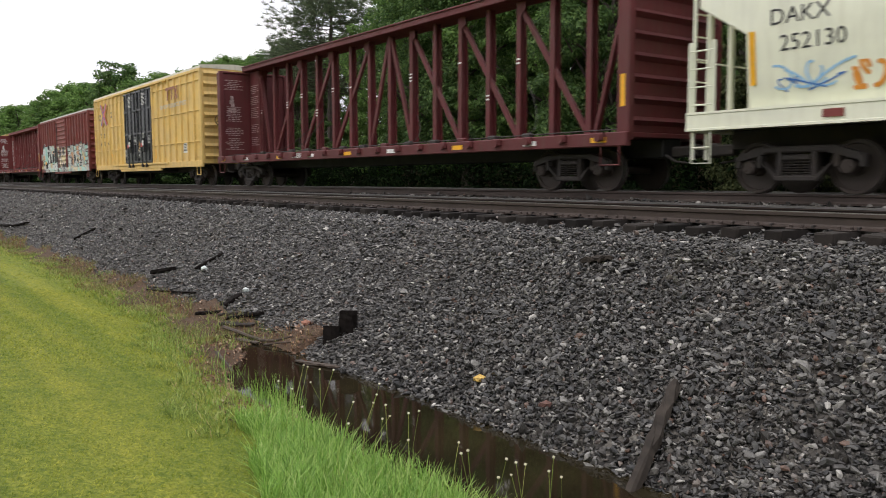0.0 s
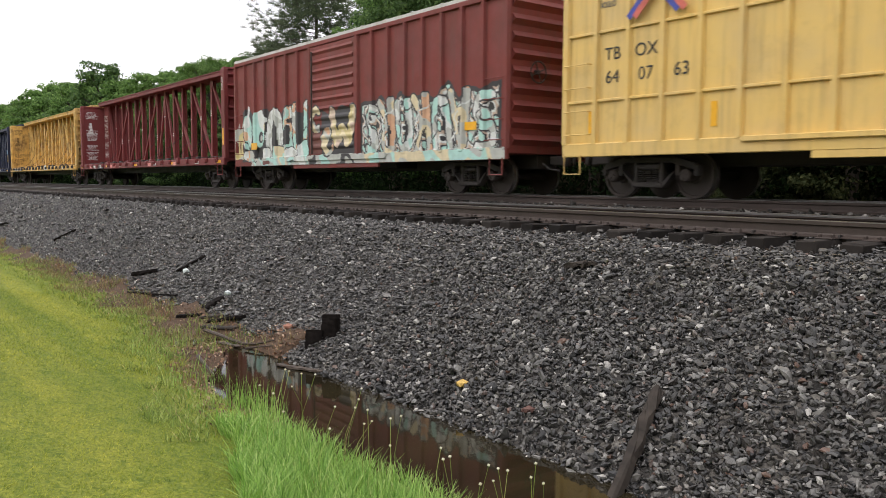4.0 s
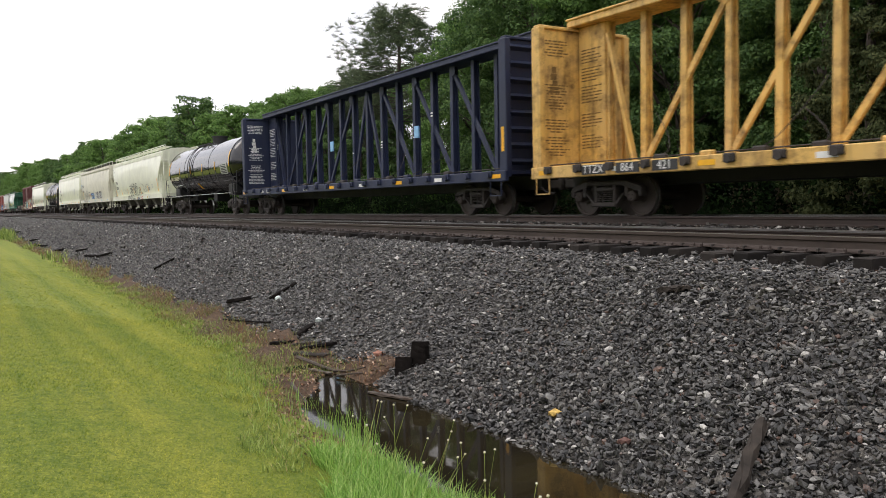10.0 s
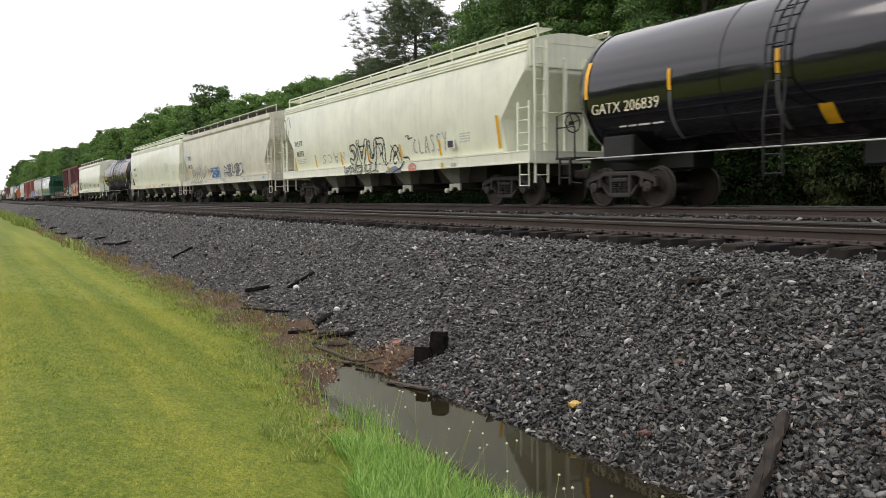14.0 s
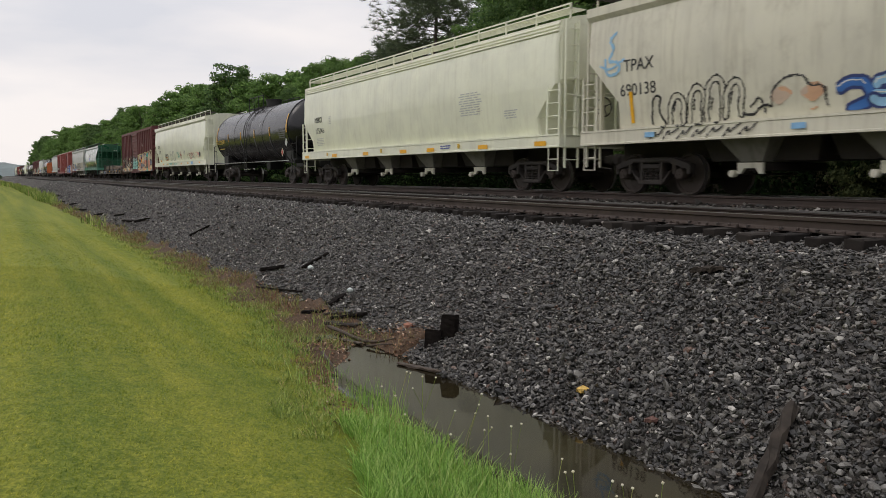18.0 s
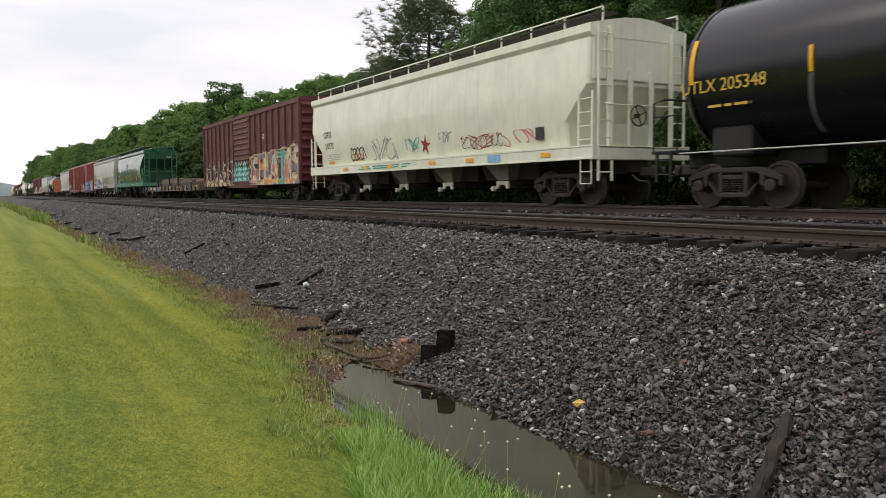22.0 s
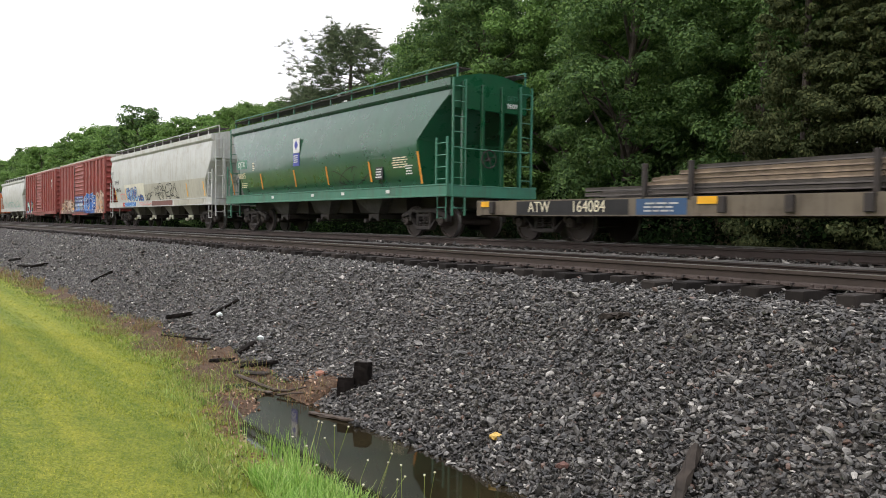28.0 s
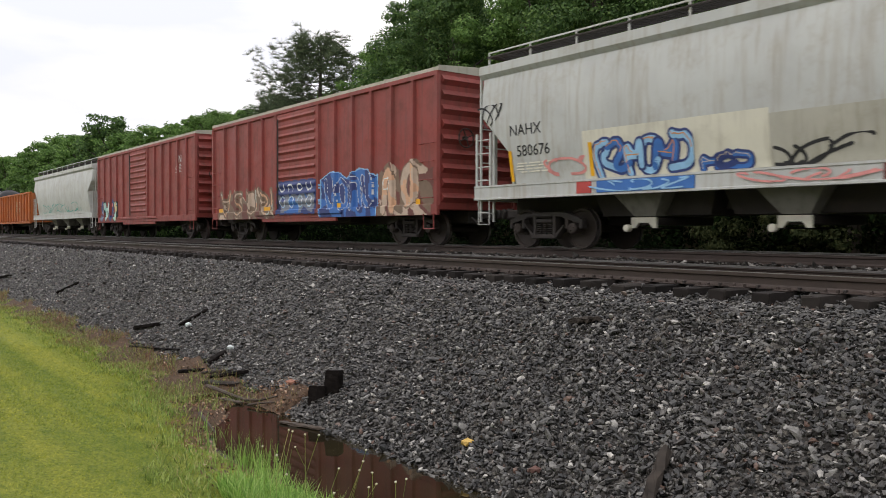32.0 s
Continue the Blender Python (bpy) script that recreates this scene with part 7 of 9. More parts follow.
# ---------- the train, from its head backwards ----------
# covered hopper with the grey end, leaving the view
car, pf, h = hopper_car("white covered hopper car with a rusty sill and faded blue graffiti", -0.3, 18.0, M_CREAM, bays=4, seed=2)
lettering(car, "DAKX", -6.84, 2.94, 0.38, M_DARKTEXT, pf)
lettering(car, "252130", -6.62, 2.50, 0.38, M_DARKTEXT, pf)
data_bars(car, -4.0, 2.85, 0.5, 0.35, 3, M_GREY, pf, seed=2)
scrawl(car, -7.25, -6.25, 1.75, 2.2, "sky", 4, 5, pf, width=0.04)
scrawl(car, -7.2, -6.3, 1.7, 1.95, "blue", 6, 4, pf, width=0.025)
scrawl(car, -6.0, -5.5, 1.65, 2.1, "orange", 14, 4, pf, width=0.07)
scrawl(car, -5.0, -2.0, 1.62, 2.1, "sky", 5, 6, pf, width=0.04)
reflector(car, -7.68, 2.32, 0.11, 0.9, pf)
reflector(car, -4.6, 2.2, 0.11, 0.6, pf)
for px in (-6.2, -3.5, 0.5):
    reflector(car, px, 1.31, 0.35, 0.13, y=-1.625, material=M_BROWNRED)

car, h = centerbeam_car("maroon centerbeam lumber car, empty, with yellow reflectors", -21.7, 22.0, M_MAROON, False, 3, ink=M_WORNTEXT)
lettering(car, "8002501", -3.6, 1.08, 0.22, M_WHITE, y=-1.615)

# yellow boxcar with black double doors
car, h, yw = boxcar("yellow high boxcar with black double plug doors", -43.87, 18.5, M_YELLOW, top=5.33, floor=0.98, posts=10, door=(-2.56, 2.3), door_kind="plug", door_material=M_DOOR, seed=5, roof_material=M_PALE, belts=True)
between = [(a + b) / 2 for a, b in zip(POSTS[car.name], POSTS[car.name][1:])]
for body, k, z in (("TB", 1, 2.88), ("OX", 2, 2.88), ("64", 1, 2.42), ("07", 2, 2.42), ("63", 3, 2.42)):
    lettering(car, body, between[k], z, 0.36, M_DARKTEXT, y=-yw - 0.004)
lettering(car, "next\nload", -8.1, 4.02, 0.24, M_SCUFF, y=-yw - 0.004)
lettering(car, "any\nroad", -5.5, 4.05, 0.24, M_SCUFF, y=-yw - 0.004)
for a, b in (((-7.5, 3.5), (-6.35, 4.7)), ((-7.5, 4.7), (-6.35, 3.5))):
    for k, paint_of in ((0, M_BLUELOGO), (1, M_EMBLEMRED)):
        stripe = Shape().bar((a[0] + 0.15 * k, -yw - 0.108 - 0.004 * k, a[1]), (b[0] + 0.15 * k, -yw - 0.108 - 0.004 * k, b[1]), 0.008, 0.13)
        part("painted_emblem", stripe, paint_of, car, "blue and red crossed emblem")
letters = Shape()
for px in (4.95, 5.55):
    letters.box(px - 0.27, -yw - 0.106, 4.50, px + 0.27, -yw - 0.096, 4.64)
    letters.box(px - 0.07, -yw - 0.106, 4.03, px + 0.07, -yw - 0.096, 4.49)
for q in (-1, 1):
    letters.bar((6.12 - q * 0.2, -yw - 0.101, 4.03), (6.12 + q * 0.2, -yw - 0.101 + 0.003 * q, 4.63), 0.008, 0.12)
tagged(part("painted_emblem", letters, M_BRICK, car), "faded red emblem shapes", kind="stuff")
lettering(car, "RAILCAR POOLING EXPERTS", 5.65, 3.76, 0.29, M_GREY, y=-yw - 0.095, squeeze=1.0)
part("placard", Shape().box(6.75, -yw - 0.015, 1.5, 7.3, -yw, 1.98, 0.004), M_WHITE, car, "white notice with dark lines")
data_bars(car, 7.02, 1.74, 0.45, 0.36, 3, M_DARKTEXT, y=-yw - 0.018, seed=4)
for px in (-8.5, -5.6, 2.6, 5.6, 8.3):
    reflector(car, px, 1.55, 0.13, 0.45, y=-yw - 0.006)

# oxide red boxcar with big pale graffiti
car, h, yw = boxcar("oxide red boxcar with large pale bubble graffiti", -62.6, 15.4, M_BROWNRED, top=4.9, floor=0.98, posts=8, door=(-1.75, 1.05), seed=6, roof_material=M_GREY)
g = Sprayed(car, -7.62, 7.66, 0.85, 3.15, box_side(car, yw, 0.98, 4.9, (-1.75, 1.05)), 0.02)
crest = 2.72 + 0.10 * np.sin(g.x * 3.6 + 1.0) + 0.06 * np.sin(g.x * 8.3) + 0.16 * np.exp(-((g.x + 6.4) / 0.4) ** 2)
g.lay((g.x > -7.0) & (g.x < -1.78) & (g.z < crest) & (g.z > 1.0), "charcoal")
g.lay((g.x > -0.95) & (g.x < 1.0) & (g.z < 2.5 + 0.1 * np.sin(g.x * 4)) & (g.z > 1.05), "charcoal")
g.patches((g.x < -6.85) & (g.z > 1.1) & (g.z < 2.35 + 0.12 * np.sin(g.x * 21)) & (np.sin(g.x * 26) + np.sin(g.z * 7) > -0.9), ["cream", "straw", "pearl"], 2.0)
g.blob(-6.62, 2.08, 0.30, 0.64, ["mint", "white", "mint"], 1.0)
g.blob(-6.78, 1.92, 0.12, 0.22, ["peach"])
g.stroke([(-6.72, 2.5), (-6.56, 2.72), (-6.55, 2.98)], 0.15, "white")
g.stroke([(-6.86, 2.3), (-6.88, 1.95), (-6.62, 1.62), (-6.5, 1.45)], 0.05, "charcoal")
g.blob(-5.62, 2.18, 0.64, 0.66, ["mint", "mint", "white"], 0.4)
g.blob(-5.22, 2.4, 0.22, 0.34, ["cream", "white"], 0.5, 0.4)
g.blob(-5.52, 1.87, 0.20, 0.20, ["charcoal", "charcoal"])
g.blob(-5.50, 1.83, 0.09, 0.10, ["pearl"])
g.letter("n", -4.98, -3.86, 1.22, 2.72, 0.40, ["pearl", "white", "pearl", "white"], "charcoal", 0.05, 3.0)
g.blob(-4.40, 1.75, 0.18, 0.42, ["charcoal"], 0, 0.15)
g.letter("5", -3.72, -2.95, 1.30, 2.62, 0.40, ["mint", "pearl", "mint", "peach", "white"], "charcoal", 0.05, 5.0)
g.blob(-3.42, 2.02, 0.16, 0.20, ["charcoal"])
g.letter("U", -3.02, -1.98, 1.28, 2.75, 0.36, ["pearl", "white", "peach", "mint", "mint"], "charcoal", 0.05, 7.0)
g.stroke([(-2.62, 1.75), (-2.1, 2.1)], 0.05, "charcoal")
for bx0, bz0, rx0, rz0, cs in ((-6.42, 1.22, 0.46, 0.20, ["white", "peach", "pearl"]), (-5.04, 1.26, 0.30, 0.22, ["pearl", "sand", "white"]), (-4.1, 1.22, 0.52, 0.30, ["mint", "mint", "cream"]), (-3.2, 1.18, 0.44, 0.26, ["pearl", "white", "sand"]), (-2.2, 1.3, 0.40, 0.36, ["mint", "mint", "white"])):
    g.blob(bx0, bz0, rx0, rz0, cs, bx0, 0, "charcoal", 0.035)
g.patches((g.x > -6.22) & (g.x < -1.8) & (g.z < 1.12), ["white", "pearl", "mint", "pearl", "cream", "mint"], 4.0)
g.patches((g.x > -1.8) & (g.x < 1.2) & (g.z < 1.14), ["mint", "pearl", "pearl", "charcoal", "pearl"], 6.0)
g.stroke([(-6.1, 0.98), (-5.98, 1.03), (-5.88, 0.95), (-5.8, 1.03)], 0.035, "charcoal")
g.stroke([(-3.1, 0.95), (-2.9, 1.03), (-2.75, 0.95)], 0.04, "charcoal")
g.stroke([(-5.22, 0.95), (-4.78, 0.95)], 0.13, "dusk")
g.blob(-5.42, 1.20, 0.13, 0.16, ["charcoal"])
# across the door
g.letter("C", -1.68, -1.10, 1.9, 2.62, 0.22, ["cream", "pearl", "cream"], "charcoal", 0.05, 2.0)
g.blob(-0.55, 1.55, 0.42, 0.44, ["peach", "pearl", "cream"], 3.0, 0, "charcoal", 0.05)
g.blob(-0.42, 1.45, 0.16, 0.18, ["charcoal"])
g.letter("W", -0.35, 1.02, 1.30, 2.42, 0.34, ["cream", "straw", "cream", "sand"], "charcoal", 0.05, 4.0)
g.lay((g.x > -1.75) & (g.x < -0.98) & (g.z > 1.18) & (g.z < 1.85), "dusk")
# beyond the door
g.lay((g.x > 1.25) & (g.x < 7.45) & (g.z < crest - 0.12 + 0.12 * np.sin(g.x * 6.1)) & (g.z > 1.0), "charcoal")
g.patches((g.x > 1.35) & (g.x < 7.35) & (g.z < crest - 0.24 + 0.12 * np.sin(g.x * 6.1)) & (g.z > 1.0), ["mint", "pearl", "charcoal", "white", "sand", "charcoal", "mint"], 3.0, 0.35)
for k, (ch, xa, xb) in enumerate((("S", 1.45, 2.15), ("R", 2.2, 2.95), ("n", 3.05, 3.8), ("K", 3.85, 4.6), ("U", 4.7, 5.45), ("A", 5.5, 6.25), ("5", 6.35, 7.2))):
    g.letter(ch, xb, xa, 2.45 + 0.1 * (k % 2), 1.15, 0.22, (["mint", "pearl", "white", "mint"], ["cream", "pearl", "peach"])[k % 2], "charcoal", 0.045, k * 2.0, 0.15)
    g.stroke([(xa, 1.3), (xa + 0.35, 1.7), (xa + 0.1, 2.0), (xb, 2.3)], 0.04, ("charcoal", "white")[k % 2])
g.patches((g.x > 1.2) & (g.z < 1.12), ["pearl", "mint", "cream", "pearl"], 9.0)
g.finish("large pale bubble graffiti")
reflector(car, -5.91, 1.56, 0.5, 0.24, y=-yw - 0.10)
reflector(car, 6.32, 1.68, 0.5, 0.2, y=-yw - 0.02)

car, h = centerbeam_car("maroon centerbeam lumber car, empty, with white stencils", -82.4, 22.1, M_CRIMSON, False, 7)
lettering(car, "NS", -7.72, 1.02, 0.24, M_WHITE, y=-1.615)
part("patch", Shape().box(-7.15, -1.612, 0.94, -5.95, -1.603, 1.18), M_DARKTEXT, car, "black number patch")
lettering(car, "133664", -6.56, 1.06, 0.22, M_WHITE, y=-1.618)
for px in (-8.6, -4.4, -3.85, 2.0, 5.5):
    reflector(car, px, 1.06, 0.45, 0.16, y=-1.612, material=SPRAY["pink"])
lettering(car, "FOREX", h - 0.16, 4.1, 0.17, M_WHITE, y=-1.545, up=True)

car, h = centerbeam_car("ochre yellow centerbeam lumber car, empty and grimy", -105.5, 21.7, M_OCHRE, True, 9, marks=False, ink=M_FADEDINK)
part("placard", Shape().box(2.2, -1.66, 1.0, 2.75, -1.61, 1.3, 0.01), M_WHITE, car, "white notice plate")
for body, px, w in (("TTZX", -8.55, 0.78), ("864", -7.48, 0.7), ("421", -6.42, 0.7)):
    part("patch", Shape().box(px - w / 2, -1.612, 0.97, px + w / 2, -1.603, 1.19), M_DARKTEXT, car, "black number patch")
    lettering(car, body, px, 1.08, 0.26, M_WHITE, y=-1.616)

car, h = centerbeam_car("navy blue centerbeam lumber car, empty, with white stencils", -128.5, 22.1, M_NAVY, False, 13)
lettering(car, "73263", -7.2, 1.07, 0.22, M_WHITE, y=-1.615)
for px in (-2.4, 4.6):
    part("patch", Shape().box(px - 0.14, -0.56, 2.6, px + 0.14, -0.50, 3.0, 0.01), M_SKYBLUE, car, "pale blue painted patch")

car, h, rad, axis = tank_car("glossy black tank car with yellow reflective strips", -148.4, 15.4, M_TANK, 5, steps=-1.29)
lettering(car, "GATX 206839", -5.3, 2.26, 0.36, M_CREAMTEXT, y=-rad * 0.955 - 0.02)
data_bars(car, -5.0, 1.92, 1.5, 0.24, 2, M_GREY, y=-rad * 0.83, seed=7)
on_tank(car, "data_panel", 5.52, 2.45, 1.2, 0.55, M_GREY, rad, axis)
on_tank(car, "data_panel", 5.52, 2.45, 1.1, 0.5, M_DARKTEXT, rad + 0.006, axis, 6, 3)
on_tank(car, "reflector", -0.52, 1.69, 0.28, 0.34, M_REFLECT, rad, axis)

car, pf, h = hopper_car("pale covered hopper car with black graffiti along the sill", -166.45, 18.9, M_CREAM, bays=4, rib=True, kink=(3.55, 2.35), cut=1.15, seed=8)
lettering(car, "WLPX", -7.4, 2.62, 0.34, M_DARKTEXT, pf)
lettering(car, "60393", -7.3, 2.18, 0.34, M_DARKTEXT, pf)
data_bars(car, -7.2, 1.86, 1.1, 0.22, 2, M_GREY, pf, seed=2)
scrawl(car, -9.15, -8.5, 2.8, 3.9, "black", 13, 3, pf, width=0.045)
g = Sprayed(car, -5.4, 6.7, 1.10, 2.42, lambda x, z: np.where(z < 1.47, 1.622, np.interp(z, [p[0] for p in pf], [p[1] for p in pf])), 0.025)
for k, ch in enumerate("SCAN"):
    g.letter(ch, -4.45 + k * 0.62, -4.9 + k * 0.62, 2.02, 1.68, 0.01, ["grey"], "grey", 0.012)
for k, (ch, xa, xb, za, zb) in enumerate((("C", -2.0, -1.35, 1.56, 2.16), ("A", -1.35, -0.55, 1.55, 2.30), ("n", -0.45, 0.25, 1.55, 2.18), ("L", 0.25, 0.95, 1.58, 2.24), ("V", 1.3, 2.1, 1.5, 2.05))):
    g.letter(ch, xb, xa, zb + 0.04, za, 0.15, [], "black", 0.055, k, -0.14)
    g.stroke([(xa + 0.05, zb), (xa + 0.3, za + 0.3), (xa + 0.2, za + 0.12), (xa + 0.62, zb - 0.1)], 0.05, "black")
for k, ch in enumerate("ANCnT"):
    g.letter(ch, -1.85 + k * 0.62, -2.4 + k * 0.62, 1.44, 1.16, 0.05, [], "black", 0.035, k, -0.08)
g.lay((g.x > 1.15) & (g.x < 2.3) & (g.z < 1.34 - 0.24 * np.abs(g.x - 1.75)), "steel")
g.stroke([(2.15, 1.62), (2.64, 1.58), (2.3, 1.25), (1.7, 1.12)], 0.06, "black")
g.letter("O", 2.75, 3.4, 1.15, 1.34, 0.03, ["pink"], "rose", 0.03)
for k, ch in enumerate("CLASSY"):
    g.letter(ch, 2.95 + k * 0.385, 3.22 + k * 0.385, 1.68 + 0.006 * k, 2.16 + 0.02 * k, 0.01, ["grey"], "grey", 0.016)
g.stroke([(2.5, 2.28), (2.75, 2.32), (2.6, 2.18), (2.95, 2.24)], 0.04, "charcoal")
g.finish("black outlined graffiti and a thin grey tag")
plate = part("placard", Shape().box(5.28, -1.60, 1.72, 5.66, -1.56, 2.0, 0.004), M_WHITE, car, "small dark notice in a pale frame")
part("placard_face", Shape().box(5.32, -1.606, 1.76, 5.62, -1.600, 1.96), M_DARKTEXT, plate)
data_bars(car, 6.18, 2.02, 0.68, 0.30, 4, M_GREY, pf, seed=17)
for px in (-8.0, -5.6, -2.94, -0.53, 2.04, 4.65):
    reflector(car, px, 1.80, 0.1, 0.5, pf)
reflector(car, 7.9, 2.05, 0.13, 0.9, pf)
for px in (1.36, 5.01):
    reflector(car, px, 1.25, 0.14, 0.14, y=-1.632, material=M_GOLDTEXT)
reflector(car, 5.67, 1.24, 0.28, 0.1, y=-1.625, material=M_GREY)

car, pf, h = hopper_car("pale grey covered hopper car with blue and black graffiti", -186.1, 18.2, M_PALE, bays=4, shift=-0.5, kink=(3.1, 2.1), cut=1.0, seed=9)
lettering(car, "TPAX", -7.65, 2.87, 0.38, M_DARKTEXT, pf)
lettering(car, "690138", -7.69, 2.33, 0.38, M_DARKTEXT, pf)
g = Sprayed(car, -9.05, -2.9, 1.16, 3.75, lambda x, z: np.where(z < 1.47, 1.622, np.interp(z, [p[0] for p in pf], [p[1] for p in pf])), 0.025)
g.stroke([(-8.75, 3.1), (-8.7, 2.75), (-8.3, 2.7), (-8.25, 3.0), (-8.7, 3.05), (-8.4, 3.3), (-8.65, 3.55), (-8.4, 3.65)], 0.07, "sky")
g.stroke([(-8.9, 2.95), (-8.5, 2.85), (-8.1, 3.05)], 0.05, "sky")
g.stroke([(-7.3, 1.55), (-7.25, 2.1), (-6.95, 2.15), (-7.1, 1.8), (-6.9, 1.55)], 0.045, "black")
for k, (xa, xb, za, zb) in enumerate(((-6.85, -6.35, 1.52, 2.12), (-6.3, -5.8, 1.52, 2.25), (-5.85, -5.3, 1.52, 2.38), (-5.35, -4.85, 1.6, 2.28))):
    g.letter("n", xa, xb, za, zb, 0.10, [], "black", 0.03, k, 0.1)
    g.stroke([(xa + 0.22, za + 0.25), (xa + 0.26, za + 0.45)], 0.04, "black")
g.stroke([(-4.85, 1.6), (-4.6, 1.58), (-4.4, 1.75), (-4.2, 1.7)], 0.05, "black")
for k in range(7):
    fx = -7.2 + k * 0.4
    g.stroke([(fx, 1.2), (fx + 0.2, 1.4), (fx + 0.15, 1.24), (fx + 0.42, 1.42)], 0.03, "black")
g.stroke([(-4.65, 1.75), (-4.45, 1.95), (-4.35, 1.6)], 0.04, "black")
g.patches((g.ell(-3.6, 1.85, 0.62, 0.28) < 1) & (np.sin(g.x * 9) + np.sin(g.z * 14) > 0.3), ["sand", "peach", "umber"], 2.0)
g.stroke([(-4.2, 1.7), (-4.15, 2.15), (-3.5, 2.25), (-3.4, 2.0), (-3.1, 2.0), (-3.05, 1.65)], 0.035, "charcoal")
g.finish("thin black, blue and rusty graffiti")
reflector(car, -7.9, 1.95, 0.1, 0.7, pf)
spray(car, -2.76, -0.9, 1.52, 2.05, ["blue", "sky"], "navy", 21, 4, pf, inner="white")
spray(car, 0.0, 3.6, 1.5, 2.1, ["white", "grey"], "black", 22, 5, pf, inner="black")
for px in (-7.2, -3.5, 0.4, 4.2, 7.4):
    reflector(car, px, 1.31, 0.3, 0.11, y=-1.625, material=M_SKYBLUE)

car, pf, h = hopper_car("clean cream covered hopper car with yellow sill marks", -206.1, 19.2, M_CREAM, bays=4, rib=True, kink=(2.75, 1.95), cut=0.85, seed=10)
lettering(car, "MBKX", -7.5, 2.81, 0.34, M_DARKTEXT, pf)
lettering(car, "175046", -7.45, 2.34, 0.34, M_DARKTEXT, pf)
data_bars(car, -7.5, 1.88, 0.95, 0.34, 2, M_GREY, pf, seed=3)
data_bars(car, -6.2, 2.75, 0.24, 0.34, 3, M_GREY, pf, seed=13)
data_bars(car, 5.18, 2.55, 1.35, 0.7, 5, M_GREY, pf, seed=4)
data_bars(car, 7.3, 2.12, 0.7, 0.26, 2, M_GREY, pf, seed=5)
data_bars(car, 3.8, 1.31, 0.7, 0.14, 1, M_BLUELOGO, y=-1.625, seed=6)
for px in (-8.9, -5.6, -2.4, 0.8, 2.8, 6.0, 8.8):
    reflector(car, px, 1.25, 0.5, 0.12, y=-1.625)
for px in (-6.4, -1.0, 4.6):
    reflector(car, px, 1.32, 0.14, 0.14, y=-1.625, material=M_GOLDTEXT)

car, h, rad, axis = tank_car("glossy black tank car with gold lettering and a placard", -224.8, 16.0, M_SATIN, 6, radius=1.58, axis=2.70, gold=True, steps=-0.16)
lettering(car, "UTLX 205348", -6.04, 2.43, 0.36, M_GOLDTEXT, y=-rad * 0.99 - 0.006)
data_bars(car, -5.9, 2.05, 1.4, 0.12, 1, M_GOLDTEXT, y=-rad * 0.91 - 0.006, seed=7)
on_tank(car, "data_panel", 6.1, 2.49, 1.2, 0.5, M_SCUFF, rad, axis, 5, 4)
for px, pz, mt in ((6.24, 1.56, M_PALE), (6.83, 2.02, M_GREY)):
    d = Shape().loft([[(px + 0.19 * math.cos(k * math.pi / 2), -1.60 - o, pz + 0.21 * math.sin(k * math.pi / 2)) for k in range(4)] for o in (0.0, 0.01)])
    pl = part("placard", d, mt, car, "diamond hazard placard")
    if mt is M_PALE:
        d = Shape().loft([[(px + 0.15 * math.cos(k * math.pi / 2), -1.612 - o, pz + 0.16 * math.sin(k * math.pi / 2)) for k in range(4)] for o in (0.0, 0.006)])
        part("placard_face", d, SPRAY["red"], pl, "red placard face")
    part("placard_bracket", Shape().bar((px, -1.58, pz), (px, -1.2, pz - 0.4), 0.04), M_BLACK, pl)

car, pf, h = hopper_car("cream covered hopper car with a red star and scrawled tags", -243.35, 18.9, M_CREAM, bays=4, shift=-0.7, kink=(2.95, 2.1), cut=0.9, seed=11)
lettering(car, "CEFX", -8.17, 2.77, 0.36, M_DARKTEXT, pf)
lettering(car, "54372", -8.04, 2.31, 0.36, M_DARKTEXT, pf)
data_bars(car, -7.6, 1.85, 1.6, 0.28, 2, M_GREY, pf, seed=8)
scrawl(car, -5.9, -4.5, 1.6, 2.15, "charcoal", 31, 5, pf, width=0.06, angular=True)
scrawl(car, -5.6, -4.9, 1.62, 1.9, "orange", 36, 3, pf, width=0.06)
reflector(car, -8.0, 1.62, 0.62, 0.11, pf, material=SPRAY["orange"])
scrawl(car, -4.0, -1.8, 1.55, 2.35, "grey", 32, 8, pf, width=0.045)
scrawl(car, -1.0, -0.3, 1.6, 2.2, "teal", 33, 3, pf, width=0.05)
star = Shape()
cx0, cz0 = 0.25, 1.92
star.poly([(cx0 + r * math.sin(a), -side_y(cz0 + r * math.cos(a), pf) - 0.008, cz0 + r * math.cos(a)) for a, r in [(k * math.pi / 5 + 0.2, 0.36 if k % 2 == 0 else 0.13) for k in range(10)]])
part("star", star, M_STARRED, car, "dark red painted star")
scrawl(car, 1.35, 1.85, 1.85, 2.25, "grey", 34, 3, pf, width=0.04)
scrawl(car, 2.5, 4.8, 1.64, 2.04, "black", 38, 8, pf, width=0.022, angular=True)
scrawl(car, 2.8, 5.0, 1.62, 2.06, "red", 35, 8, pf, width=0.028)
scrawl(car, 5.5, 6.3, 1.65, 2.05, "pink", 37, 3, pf, width=0.05)
part("placard", Shape().box(6.35, -1.53, 1.72, 6.7, -1.50, 2.05, 0.004), M_DARKTEXT, car, "small dark notice")
for px in (-6.2, -4.3, -2.2, 0.9, 3.2, 6.9):
    reflector(car, px, 1.31, 0.4, 0.11, y=-1.625)
data_bars(car, -2.5, 1.31, 5.0, 0.16, 1, SPRAY["teal"], y=-1.622, seed=9)
